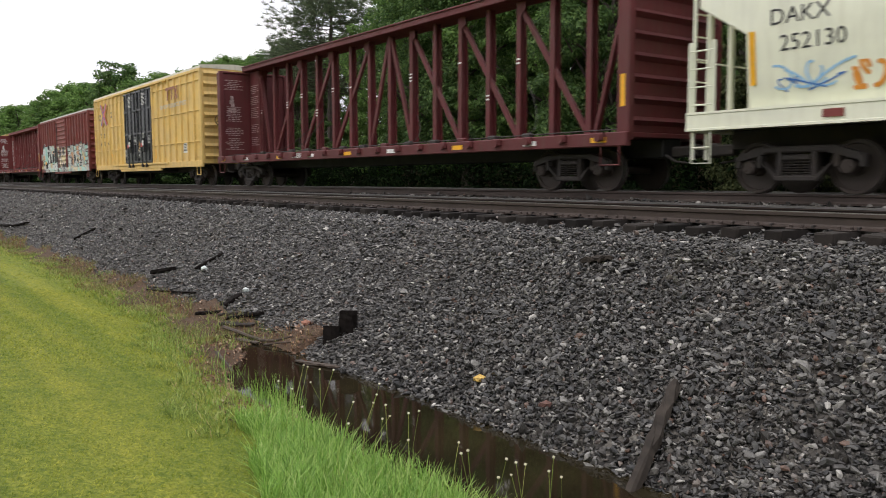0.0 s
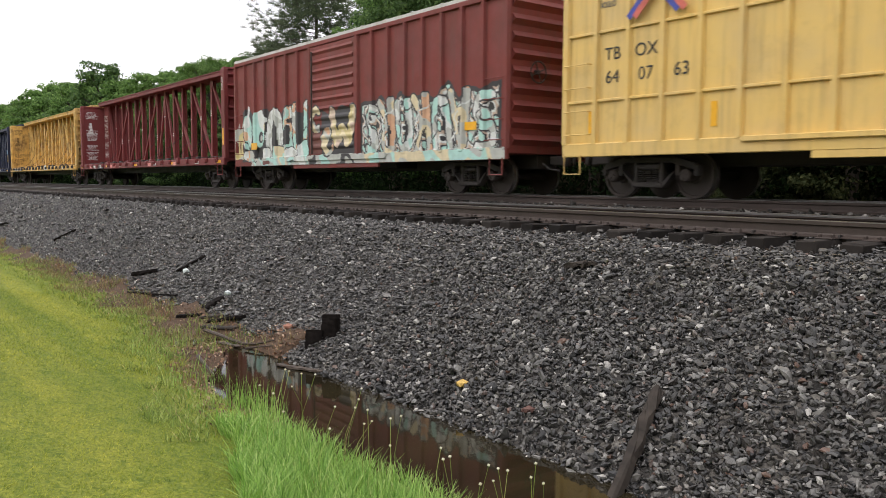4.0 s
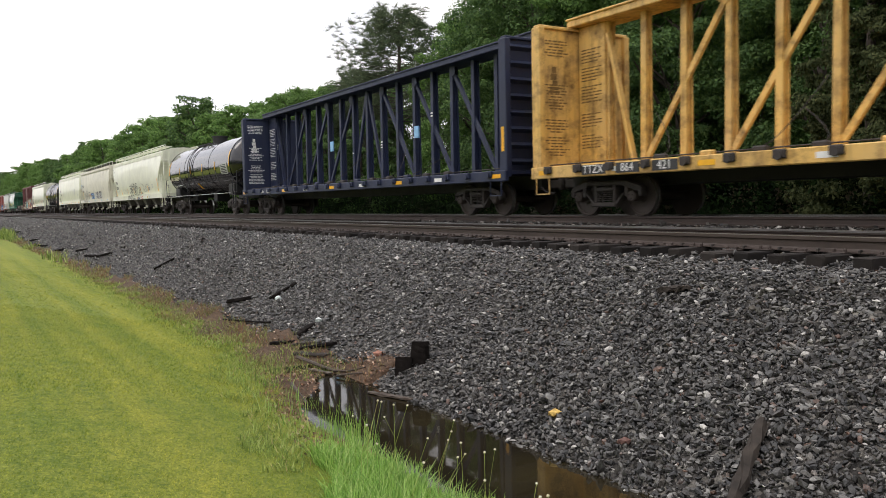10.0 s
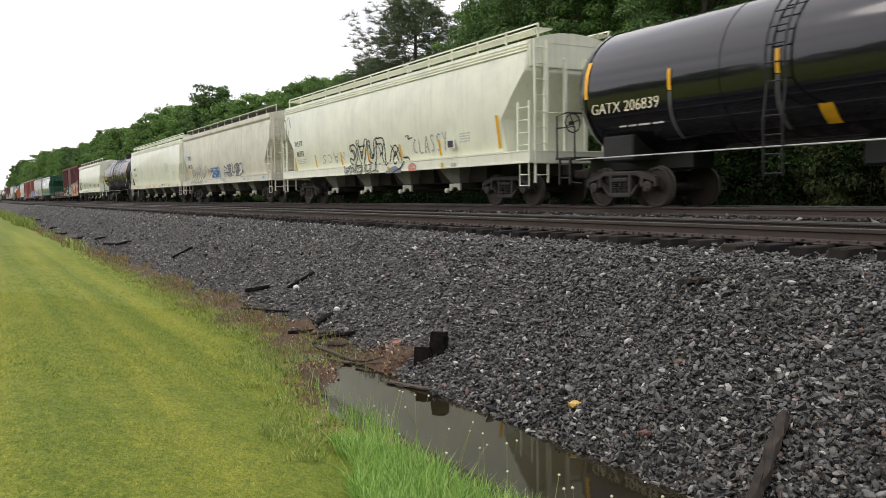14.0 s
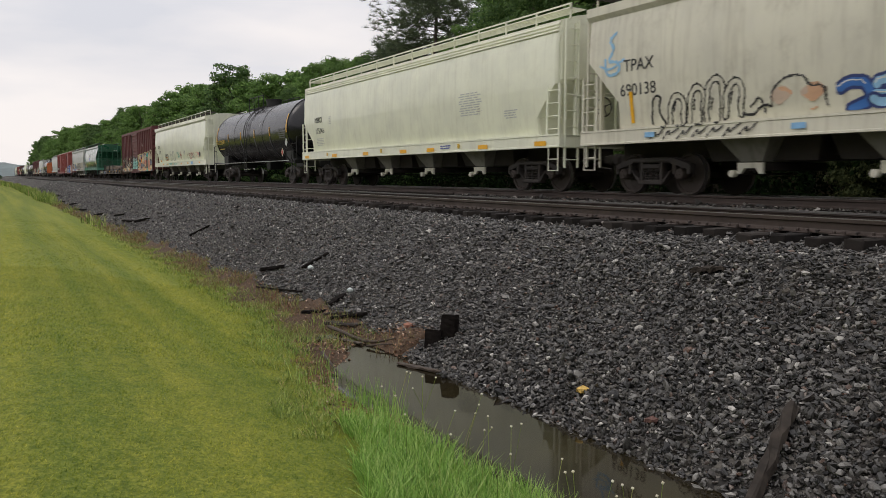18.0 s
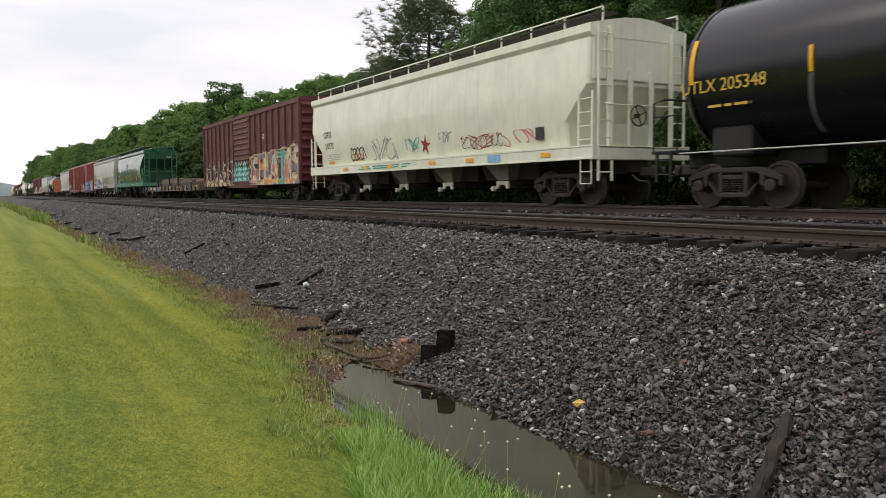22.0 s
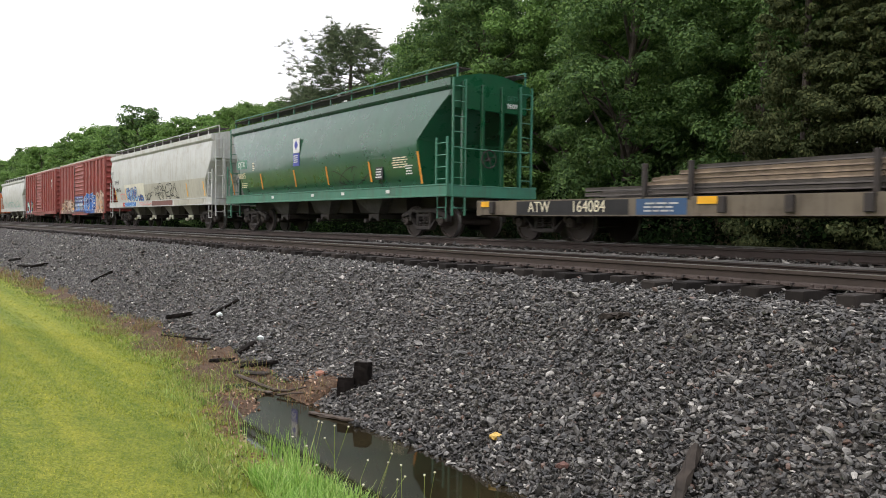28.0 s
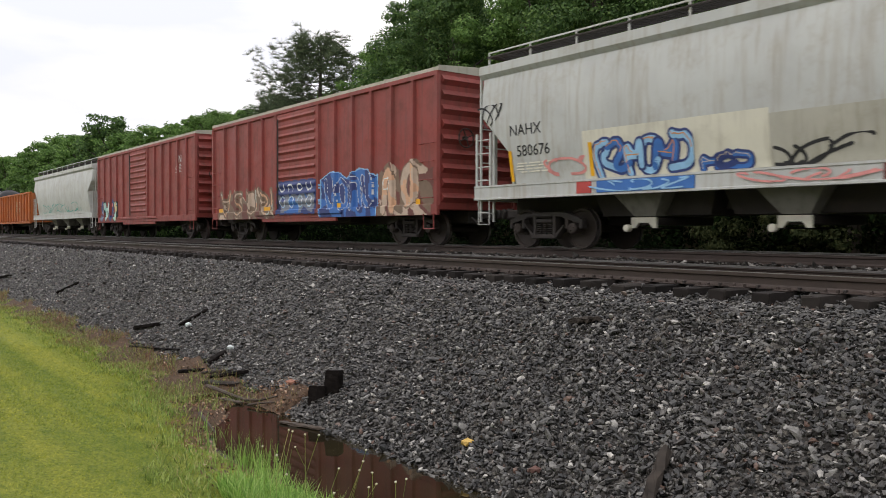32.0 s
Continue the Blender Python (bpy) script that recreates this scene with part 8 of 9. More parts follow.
reflector(car, 4.5, 1.31, 0.6, 0.2, y=-1.625, material=M_SKYBLUE)

# oxide boxcar with colourful graffiti
car, h, yw = boxcar("dark oxide red boxcar covered low down in colourful graffiti", -264.2, 18.3, M_OXBLOOD, top=4.85, floor=0.95, posts=8, door=(-1.98, 1.19), seed=7, roof_material=M_OXBLOOD)
g = Sprayed(car, -9.1, 9.1, 0.82, 2.72, box_side(car, yw, 0.95, 4.85, (-1.98, 1.19)), 0.03)
# pale flames over brown
for k in range(15):
    fx = -8.9 + k * 0.48
    tall = 0.55 + 0.75 * abs(math.sin(k * 1.9 + 0.6))
    g.stroke([(fx - 0.2, 0.95), (fx + 0.16, 1.0 + tall * 0.4), (fx - 0.05, 1.0 + tall * 0.7), (fx + 0.12, 1.0 + tall)], 0.20, ("dusk", "charcoal", "umber")[k % 3])
    g.stroke([(fx - 0.1, 0.95), (fx + 0.22, 1.05 + tall * 0.4), (fx + 0.02, 1.05 + tall * 0.75), (fx + 0.14, 1.0 + tall * 1.05)], 0.06, ("sand", "cream", "pearl")[k % 3])
for k, (ch, xa, xb, zt) in enumerate((("U", -8.8, -7.6, 2.0), ("A", -6.9, -5.6, 2.35), ("C", -5.3, -4.2, 1.75), ("S", -3.5, -2.3, 2.3))):
    g.letter(ch, xb, xa, zt, 1.02, 0.08, ["cream", "pearl", "sand", "umber"], "charcoal", 0.10, k * 1.7, 0.2)
for cx0 in (-8.2, -5.0):
    g.blob(cx0, 1.12, 0.30, 0.12, ["straw", "cream"], 1.0, 0, "charcoal", 0.04)
g.patches((g.z < 1.02) & (g.x < -2.0) & (np.sin(g.x * 6) > -0.4), ["cream", "sand", "umber", "pearl"], 3.0)
# mint piece on the door
g.lay((g.x > -1.9) & (g.x < 1.1) & (g.z > 1.06) & (g.z < 1.95 + 0.2 * np.sin(g.x * 5.1) + 0.1 * np.sin(g.x * 13)), "teal")
for k in range(9):
    fx = -1.8 + k * 0.32
    g.stroke([(fx, 1.08), (fx + 0.2, 1.5), (fx + 0.02, 1.75), (fx + 0.22, 2.15)], 0.07, ("mint", "white", "charcoal")[k % 3])
    g.stroke([(fx + 0.3, 1.15), (fx - 0.05, 1.38), (fx + 0.25, 1.62)], 0.06, ("white", "charcoal", "mint")[k % 3])
# the long piece: a bright rim, then fat letters
top_line = 2.26 + 0.03 * (g.x - 1.4) + 0.11 * np.abs(np.sin((g.x - 1.4) * 2.05)) ** 0.7
g.lay((g.x > 1.28) & (g.z < top_line + 0.10) & (g.z > 0.8), "umber")
g.lay((g.x > 1.34) & (g.z < top_line + 0.06) & (g.z > 0.8), "straw")
g.patches((g.x > 1.40) & (g.z < top_line) & (g.z > 0.8), ["charcoal", "umber", "steel", "dusk", "steel"], 2.0)
for k, (ch, xa, xb, cs) in enumerate((("S", 1.62, 2.5, ["cream", "rose", "sand", "mint"]), ("M", 2.72, 3.85, ["peach", "cream", "orange", "peach"]), ("U", 4.0, 5.0, ["sand", "cream", "peach", "steel"]), ("R", 5.2, 6.0, ["pearl", "rose", "cream", "dusk"]),
                                       ("T", 6.02, 7.02, ["teal", "teal", "teal"]), ("R", 7.15, 7.98, ["rose", "peach", "sand", "cream"]), ("5", 8.2, 8.95, ["cream", "sand", "cream"]))):
    g.letter(ch, xa, xb, 1.10, 2.20 + 0.03 * (xa - 1.4), 0.36, cs, "charcoal", 0.035, k * 2.1, 0.04, shine="cream")
g.lay((g.x > 6.1) & (g.x < 6.95) & (g.z < 1.12), "teal")
g.patches((g.x > 1.3) & (g.z < 1.08) & ((g.x < 6.0) | (g.x > 7.0)), ["rose", "steel", "cream", "orange", "straw", "steel", "cream"], 5.0)
g.lay((g.x > 1.5) & (g.x < 8.9) & (np.abs(g.z - 1.0) < 0.035) & (np.sin(g.x * 3.3) > 0.1), "orange")
for k in range(5):
    g.stroke([(8.2 + k * 0.16, 2.25), (8.3 + k * 0.15, 2.45), (8.22 + k * 0.17, 2.66)], 0.05, "sand")
g.finish("colourful graffiti")
for px in (-7.0, -4.2, 2.6, 5.6):
    reflector(car, px, 0.98, 0.45, 0.12, y=-yw - 0.076)
lettering(car, "LRS", 8.2, 2.7, 0.3, M_WHITE, y=-yw - 0.02)
data_bars(car, 3.6, 3.3, 0.5, 0.3, 3, M_WHITE, y=-yw - 0.004, seed=31)

# flatcar with a load of old rails
def flatcar(label, x, length):
    car = new_car("flatcar", label, "flatcar", x)
    h = length / 2
    part("deck", Shape().box(-h, -1.4, 0.88, h, 1.4, 0.98, 0.01), M_GREYWOOD, car, "worn plank deck")
    for e in (-1, 1):
        pts = [(-h, 0.98), (-h, 0.64), (-h + 3.0, 0.60), (h - 3.0, 0.60), (h, 0.64), (h, 0.98)]
        s = Shape().loft([[(a, e * 1.46 - 0.06, b) for a, b in pts], [(a, e * 1.46 + 0.06, b) for a, b in pts]])
        sill = part("side_sill", s, M_FLAT, car)
        for i in range(15):
            px = -h + 0.6 + i * (length - 1.2) / 14
            if e < 0 and i in (1, 2, 3, 4):
                continue
            part("stake_pocket", Shape().box(px - 0.08, e * 1.55 - 0.05, 0.66, px + 0.08, e * 1.55 + 0.05, 0.97, 0.015), M_STEELDARK, sill)
    for e in (-1, 1):
        part("end_sill", Shape().box(e * h - 0.1, -1.5, 0.60, e * h + 0.1, 1.5, 1.0, 0.02), M_FLAT, car)
    lettering(car, "ATW", -h + 2.29, 0.80, 0.36, M_CREAMTEXT, y=-1.525, squeeze=0.9)
    lettering(car, "164084", -h + 3.86, 0.80, 0.36, M_CREAMTEXT, y=-1.525, squeeze=0.95)
    for a, b, z0, mt, lab in ((1.5, 5.0, 0.63, M_BLACK, "blackened stretch under the letters"), (5.2, 6.45, 0.63, M_BLUEPAINT, "faded blue painted patch"), (17.0, 17.45, 0.66, M_BLUEPAINT, "faded blue painted patch"), (17.5, 17.75, 0.80, SPRAY["red"], "small red patch")):
        part("patch", Shape().box(-h + a, -1.524, z0, -h + b, -1.519, 0.95), mt, car, lab)
    data_bars(car, -h + 5.85, 0.78, 0.9, 0.22, 2, M_GREY, y=-1.53, seed=5)
    for px, mt in ((-h + 15.0, M_TANPATCH), (-h + 16.0, M_DARKTEXT)):
        plate = part("placard", Shape().box(px - 0.24, -1.545, 0.64, px + 0.24, -1.525, 0.98, 0.005), M_WHITE, car, "white-framed plate")
        part("placard_face", Shape().box(px - 0.19, -1.551, 0.68, px + 0.19, -1.545, 0.94), mt, plate)
    data_bars(car, -h + 16.0, 0.81, 0.3, 0.2, 3, M_GREY, y=-1.554, seed=9)
    for px in (-h + 0.4, -h + 6.95, -h + 10.5, -h + 13.8, -h + 16.6, h - 0.4):
        reflector(car, px, 0.90, 0.5, 0.14, y=-1.545)
    # load: courses of long rails held by stakes
    for px in (-4.53, -3.41, 0.07, 3.32):
        for yy in (-1.47, 1.47):
            part("stake", Shape().box(px - 0.045, yy - 0.05, 0.9, px + 0.045, yy + 0.05, 1.66, 0.01), M_STEELDARK, car, "upright stake beside the load")
    running_gear(car, h, 2.0)
    rng = random.Random(3)
    for k in range(6):
        z = 1.03 + k * 0.097
        n = 16
        for i in range(n):
            load = Shape()
            y = -1.34 + i * 2.68 / (n - 1) + rng.uniform(-0.02, 0.02)
            a, b = -6.3 + (0, 0.2, 1.5, 1.7, 2.5, 2.8)[k] + rng.uniform(-0.2, 0.5), 7.9 - k * 0.75 + rng.uniform(-1.6, 0.5)
            sag = rng.uniform(-0.015, 0.015)
            load.loft([[(e, y - 0.05, z + d), (e, y + 0.05, z + d), (e, y + 0.03, z + 0.03 + d), (e, y + 0.033, z + 0.082 + d), (e, y - 0.033, z + 0.082 + d), (e, y - 0.03, z + 0.03 + d)] for e, d in ((a, sag), ((a + b) / 2, 0.01), (b, -sag - 0.03 * k))])
            part("loaded_rail", load, M_RODDARK if k < 2 or (i * 7 + k * 3) % 5 == 0 else M_BAREROD, car, "old rusty rail")
    return car


flatcar("worn tan flatcar carrying courses of old rusty rails", -285.35, 19.8)

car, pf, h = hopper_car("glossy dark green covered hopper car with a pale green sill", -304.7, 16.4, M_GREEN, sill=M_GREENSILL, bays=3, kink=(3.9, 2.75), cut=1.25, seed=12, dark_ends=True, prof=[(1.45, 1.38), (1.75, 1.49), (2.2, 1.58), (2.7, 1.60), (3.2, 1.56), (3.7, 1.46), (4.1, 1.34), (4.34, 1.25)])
side_panel(car, -7.0, -5.9, 2.55, 2.92, M_GREENSILL, "pale green patch under the letters", pf)
lettering(car, "DJTX", -6.45, 2.73, 0.32, M_WHITE, pf)
lettering(car, "96095", -6.42, 2.25, 0.32, M_CREAMTEXT, pf)
data_bars(car, -6.3, 1.88, 0.7, 0.22, 2, M_CREAMTEXT, pf, seed=1)
data_bars(car, -5.2, 2.6, 0.24, 0.34, 3, M_CREAMTEXT, pf, seed=11)
sign = part("sign", Shape().box(-1.43, -1.615, 2.9, -0.93, -1.585, 3.42, 0.005), M_WHITE, car, "white and blue company sign")
part("sign_shape", Shape().loft([[(-1.18 + 0.15 * math.cos(k * math.pi / 2), -1.618 - o, 3.18 + 0.18 * math.sin(k * math.pi / 2)) for k in range(4)] for o in (0, 0.004)]), M_BLUELOGO, sign)
part("sign_shape", Shape().box(-1.43, -1.615, 2.42, -0.93, -1.585, 2.88, 0.005), M_BLUELOGO, sign)
data_bars(car, -1.18, 2.68, 0.4, 0.3, 2, M_WHITE, y=-1.62, seed=2)
part("placard", Shape().box(4.39, -1.575, 1.72, 4.79, -1.535, 2.10, 0.004), M_DARKTEXT, car)
data_bars(car, 4.59, 1.91, 0.36, 0.32, 3, M_WHITE, y=-1.578, seed=21)
data_bars(car, 5.75, 2.18, 0.9, 0.34, 3, M_CREAMTEXT, pf, seed=3)
data_bars(car, 6.2, 1.95, 0.4, 0.3, 2, M_WHITE, pf, seed=23)
scrawl(car, 1.5, 3.4, 1.62, 2.2, "black", 24, 5, pf, width=0.03)
for px in (-7.57, -4.46, -1.4, 1.14, 4.01, 6.78):
    reflector(car, px, 1.98, 0.1, 0.62 if abs(px) < 6 else 0.9, pf, material=SPRAY["orange"])
for px in (-3.2, 0.2, 2.4, 5.2):
    reflector(car, px, 1.33, 0.2, 0.1, y=-1.625, material=M_WHITE)
lettering(car, "DJTX", 0, 0, 0.2, M_GREENSILL).matrix_basis = pose(h - 0.14, 0.8, 3.98, 90, 0, 90)
lettering(car, "96095", 0, 0, 0.2, M_WHITE).matrix_basis = pose(h - 0.14, 0.8, 3.76, 90, 0, 90)

car, pf, h = hopper_car("weathered light grey covered hopper car with blue graffiti", -323.8, 19.0, M_GREY, bays=4, shift=-0.4, rib=False, kink=(3.15, 2.1), cut=1.05, seed=13)
lettering(car, "NAHX", -8.14, 2.70, 0.36, M_DARKTEXT, pf)
lettering(car, "580676", -7.91, 2.22, 0.36, M_DARKTEXT, pf)
data_bars(car, -7.9, 1.85, 1.2, 0.26, 2, M_PALE, pf, seed=5)
scrawl(car, -9.7, -8.9, 2.8, 3.4, "black", 51, 4, pf, width=0.04)
scrawl(car, -7.5, -6.4, 1.6, 2.0, "pink", 52, 4, pf, width=0.06)
side_panel(car, -6.42, -2.2, 1.5, 2.5, M_PALE, "pale repainted panel", pf)
spray(car, -6.07, -3.82, 1.5, 2.28, ["sky", "blue", "sky"], "navy", 57, 6, pf, inner="orange", label="blue sprayed graffiti shape")
spray(car, -3.61, -2.61, 1.5, 1.8, ["blue", "navy"], "navy", 54, 3, pf, inner="cream")
scrawl(car, -2.3, -0.8, 1.5, 1.95, "black", 55, 5, pf, width=0.06)
side_panel(car, -2.2, 8.0, 1.5, 2.4, M_BEIGE, "weathered beige lower side", pf)
spray(car, -0.2, 3.6, 1.52, 2.35, ["white", "grey", "white"], "black", 58, 6, pf, inner="black", label="pale outlined sprayed shape", outline_only=True)
scrawl(car, 0.0, 3.8, 1.5, 2.4, "black", 56, 8, pf, width=0.035)
for a, b, mt, lab in ((-6.5, -6.1, SPRAY["red"], "red smear on the sill"), (-5.95, -3.6, SPRAY["blue"], "blue smear on the sill"), (-0.3, 3.3, SPRAY["dusk"], "brown smear on the sill"), (3.6, 8.0, M_BEIGE, "beige repainted sill")):
    part("paint_panel", Shape().box(a, -1.626, 1.19, b, -1.607, 1.43), mt, car, lab)
scrawl(car, -5.9, -3.7, 1.20, 1.42, "sky", 81, 5, y=-1.627, width=0.035)
scrawl(car, -2.6, -0.6, 1.22, 1.42, "pink", 82, 6, y=-1.622, width=0.04)
for px in (-8.65, -6.2, 5.3, 7.75):
    reflector(car, px, 1.9, 0.1, 0.7, pf)

car, h, yw = boxcar("faded red boxcar with blue and cream graffiti", -342.9, 15.3, M_RED, top=4.78, floor=0.95, posts=6, door=(-1.75, 1.2), seed=8, roof_material=M_BEIGE)
g = Sprayed(car, -7.5, 7.6, 0.82, 2.5, box_side(car, yw, 0.95, 4.78, (-1.75, 1.2)), 0.03)
g.patches((g.x < -1.9) & (g.x > -7.0) & (g.z < 1.75 + 0.2 * np.sin(g.x * 3.1) + 0.1 * np.sin(g.x * 9)), ["umber", "dusk", "umber", "sand", "umber", "dusk"], 1.0)
for k, (ch, xa, xb) in enumerate((("A", -6.9, -5.9), ("S", -5.6, -4.8), ("n", -4.5, -3.5), ("R", -3.2, -2.2))):
    g.letter(ch, xb, xa, 1.85, 0.98, 0.07, ["sand", "peach", "pearl"], "umber", 0.09, k * 1.3, 0.15)
g.lay((g.x > -1.7) & (g.x < 1.15) & (g.z > 0.95) & (g.z < 2.1), "navy")
g.patches((g.x > -1.62) & (g.x < 1.08) & (g.z > 1.0) & (g.z < 1.62), ["navy", "steel", "blue"], 2.0)
for k in range(4):
    g.letter("O", -1.45 + k * 0.64, -1.0 + k * 0.64, 1.18, 1.58, 0.02, ["sky"], "white", 0.012)
for k, ch in enumerate("nUOn"):
    g.letter(ch, -1.06 + k * 0.66, -1.5 + k * 0.66, 1.98, 1.74, 0.02, ["white"], "white", 0.014)
g.lay((g.x > 1.35) & (g.x < 4.75) & (g.z < 2.02 + 0.25 * np.abs(np.sin(g.x * 1.9 + 0.6))), "sky")
g.patches((g.x > 1.39) & (g.x < 4.71) & (g.z < 1.98 + 0.25 * np.abs(np.sin(g.x * 1.9 + 0.6))), ["blue", "navy", "navy", "blue", "navy"], 3.0)
for k, ch in enumerate("nOUn"):
    g.letter(ch, 2.25 + k * 0.74, 1.6 + k * 0.74, 1.98, 1.1, 0.16, ["blue", "navy"], "white", 0.018, k, 0.1)
g.patches((g.x > 4.8) & (g.x < 7.4) & (g.z < 2.2 + 0.15 * np.sin(g.x * 5)), ["umber", "dusk", "sand", "umber", "dusk"], 7.0)
g.letter("n", 5.0, 5.6, 1.0, 2.12, 0.26, ["peach", "sand"], "umber", 0.04, 1.0)
g.letter("O", 5.95, 6.7, 1.15, 2.15, 0.28, ["sand", "peach", "sand"], "umber", 0.04, 2.0)
g.stroke([(5.0, 1.6), (5.4, 1.6), (5.4, 1.9), (5.0, 1.9), (5.0, 1.6)], 0.04, "white")
g.finish("blue and sand-coloured graffiti")
for px in (-6.8, -2.6, 2.4, 6.6):
    reflector(car, px, 1.15, 0.5, 0.2, y=-yw - 0.02)

car, h, yw = boxcar("plain faded red boxcar with a small blue tag", -360.3, 15.6, M_RED, top=4.78, floor=0.95, posts=6, door=(-1.6, 1.2), seed=9, roof_material=M_BEIGE)
g = Sprayed(car, -7.6, -3.6, 0.85, 2.2, box_side(car, yw, 0.95, 4.78, (-1.6, 1.2)), 0.035)
for k, ch in enumerate("SAnR"):
    g.letter(ch, -6.6 + k * 0.86, -7.3 + k * 0.86, 1.95 - 0.1 * (k % 2), 1.0, 0.20, (["steel", "sky", "navy"], ["mint", "white"], ["pink", "navy", "steel"], ["straw", "mint"])[k], ("navy", "charcoal")[k % 2], 0.06, k)
g.finish("blue, mint and pink graffiti")
lettering(car, "N", 5.8, 3.6, 0.5, M_WHITE, y=-yw - 0.01)
data_bars(car, 5.6, 3.2, 0.8, 0.4, 3, M_WHITE, y=-yw - 0.01, seed=3)

car, pf, h = hopper_car("light grey covered hopper car with green scrawl low down", -377.75, 17.1, M_GREY, bays=3, seed=14)
scrawl(car, -5.5, 5.0, 1.6, 2.2, "teal", 72, 14, pf, width=0.04)


def gondola(label, x, length, material, top=3.3):
    car = new_car("gondola_car", label, "gondola car", x)
    h = length / 2
    s = Shape().box(-h, -1.5, 1.0, h, 1.5, 1.15, 0.01)
    part("floor", s, material, car)
    for e in (-1, 1):
        side = part("side_wall", Shape().box(-h, e * 1.47 - 0.03, 1.0, h, e * 1.47 + 0.03, top, 0.01), material, car)
        part("top_chord", Shape().box(-h, e * 1.5 - 0.08, top - 0.05, h, e * 1.5 + 0.08, top + 0.08, 0.02), material, side)
        part("bottom_chord", Shape().box(-h, e * 1.5 - 0.07, 0.9, h, e * 1.5 + 0.07, 1.08, 0.02), material, side)
        for i in range(14):
            px = -h + 0.15 + i * (length - 0.3) / 13
            part("side_post", Shape().box(px - 0.08, e * 1.56 - 0.06, 1.0, px + 0.08, e * 1.56 + 0.06, top, 0.02), material, side)
        part("end_wall", Shape().box(e * h - 0.05, -1.5, 1.0, e * h + 0.05, 1.5, top, 0.01), material, car)
    data_bars(car, 2.5, 2.3, 1.6, 0.9, 2, M_CREAMTEXT, y=-1.505, seed=3)
    part("centre_sill", Shape().box(-h + 0.1, -0.3, 0.7, h - 0.1, 0.3, 1.0, 0.02), M_STEELDARK, car)
    running_gear(car, h, 1.9)
    return car


gondola("orange gondola car with vertical ribs", -395.6, 15.6, M_ORANGE)

# the rest of the train, seen only far off
by_name = {}
for c, cx in CARS:
    by_name.setdefault(c.name.split(".")[0], []).append(c)
tanks, hops, boxes = by_name["tank_car"], by_name["covered_hopper_car"], by_name["boxcar"]
tail = [tanks[1], hops[6], boxes[2], boxes[2], tanks[1], tanks[0], tanks[1], hops[3], tanks[0], tanks[1], boxes[2], tanks[0], boxes[4], tanks[1], hops[1], tanks[0]]
tail_x = -413.0
for src in tail:
    c = copy_thing(src, pose(tail_x, TRAIN_Y, TRAIN_Z))
    CARS.append((c, tail_x))
    for o in c.children:
        if o.data is ME_WHEELS:
            WHEELSETS.append(o)
    tail_x -= 19.3


# ---------- debris on the bank and in the ditch ----------
def on_bank(x, y):
    return float(bank_z(np.array(float(x)), np.array(float(y))))


def timber(label, a, b, w, hgt, material, seed, lift=0.02, ragged=0.02, name="old_tie", category="timber", worn=0.2):
    """A rotten timber from a to b with a ragged outline."""
    rng = random.Random(seed)
    a, b = Vector(a), Vector(b)
    d = (b - a).normalized()
    side = d.cross(Vector((0, 0, 1))).normalized()
    up = side.cross(d)
    rings = []
    for i in range(11):
        p = a.lerp(b, i / 10) + up * (lift + hgt / 2)
        k = rng.uniform(1 - 2.5 * worn, 1 - worn) if i in (0, 10) else rng.uniform(1 - 0.9 * worn, 1 + 0.4 * worn)
        ring = []
        for u, v in ((-1, -0.8), (0, -1), (1, -0.8), (1.05, 0), (0.95, 0.85), (0, 1), (-0.95, 0.85), (-1.05, 0)):
            ring.append(p + side * (u * w / 2 * k + rng.uniform(-ragged, ragged)) + up * (v * hgt / 2 * k + rng.uniform(-ragged, ragged)))
        rings.append(ring)
    ob = new(name, Shape().loft(rings).mesh(name))
    ob.data.materials.append(material)
    return tagged(ob, label, category)


def bank_timber(label, ax, ay, bx_, by_, w, hgt, material, seed, **k):
    return timber(label, (ax, ay, on_bank(ax, ay)), (bx_, by_, on_bank(bx_, by_)), w, hgt, material, seed, **k)


bank_timber("dark weathered stake lying up the ballast slope", -3.74, 4.55, -4.2, 5.7, 0.085, 0.09, M_GREYWOOD, 1, name="wooden_stake")
bank_timber("flat dark slab of wood on the ballast", -6.82, 7.28, -6.43, 7.40, 0.12, 0.07, M_GREYWOOD, 2, name="wood_slab")
timber("upright rotten tie stub black with wet at the water's edge", (-9.33, 5.12, -0.95), (-9.40, 5.18, -0.48), 0.24, 0.22, M_OLDWOOD, 3, lift=-0.1, ragged=0.005, name="tie_stub", worn=0.03)
timber("black rotten tie stub sunk upright in the ballast", (-9.25, 5.32, -0.76), (-9.28, 5.36, -0.27), 0.21, 0.19, M_OLDWOOD, 4, lift=-0.08, ragged=0.005, name="tie_stub", worn=0.03)
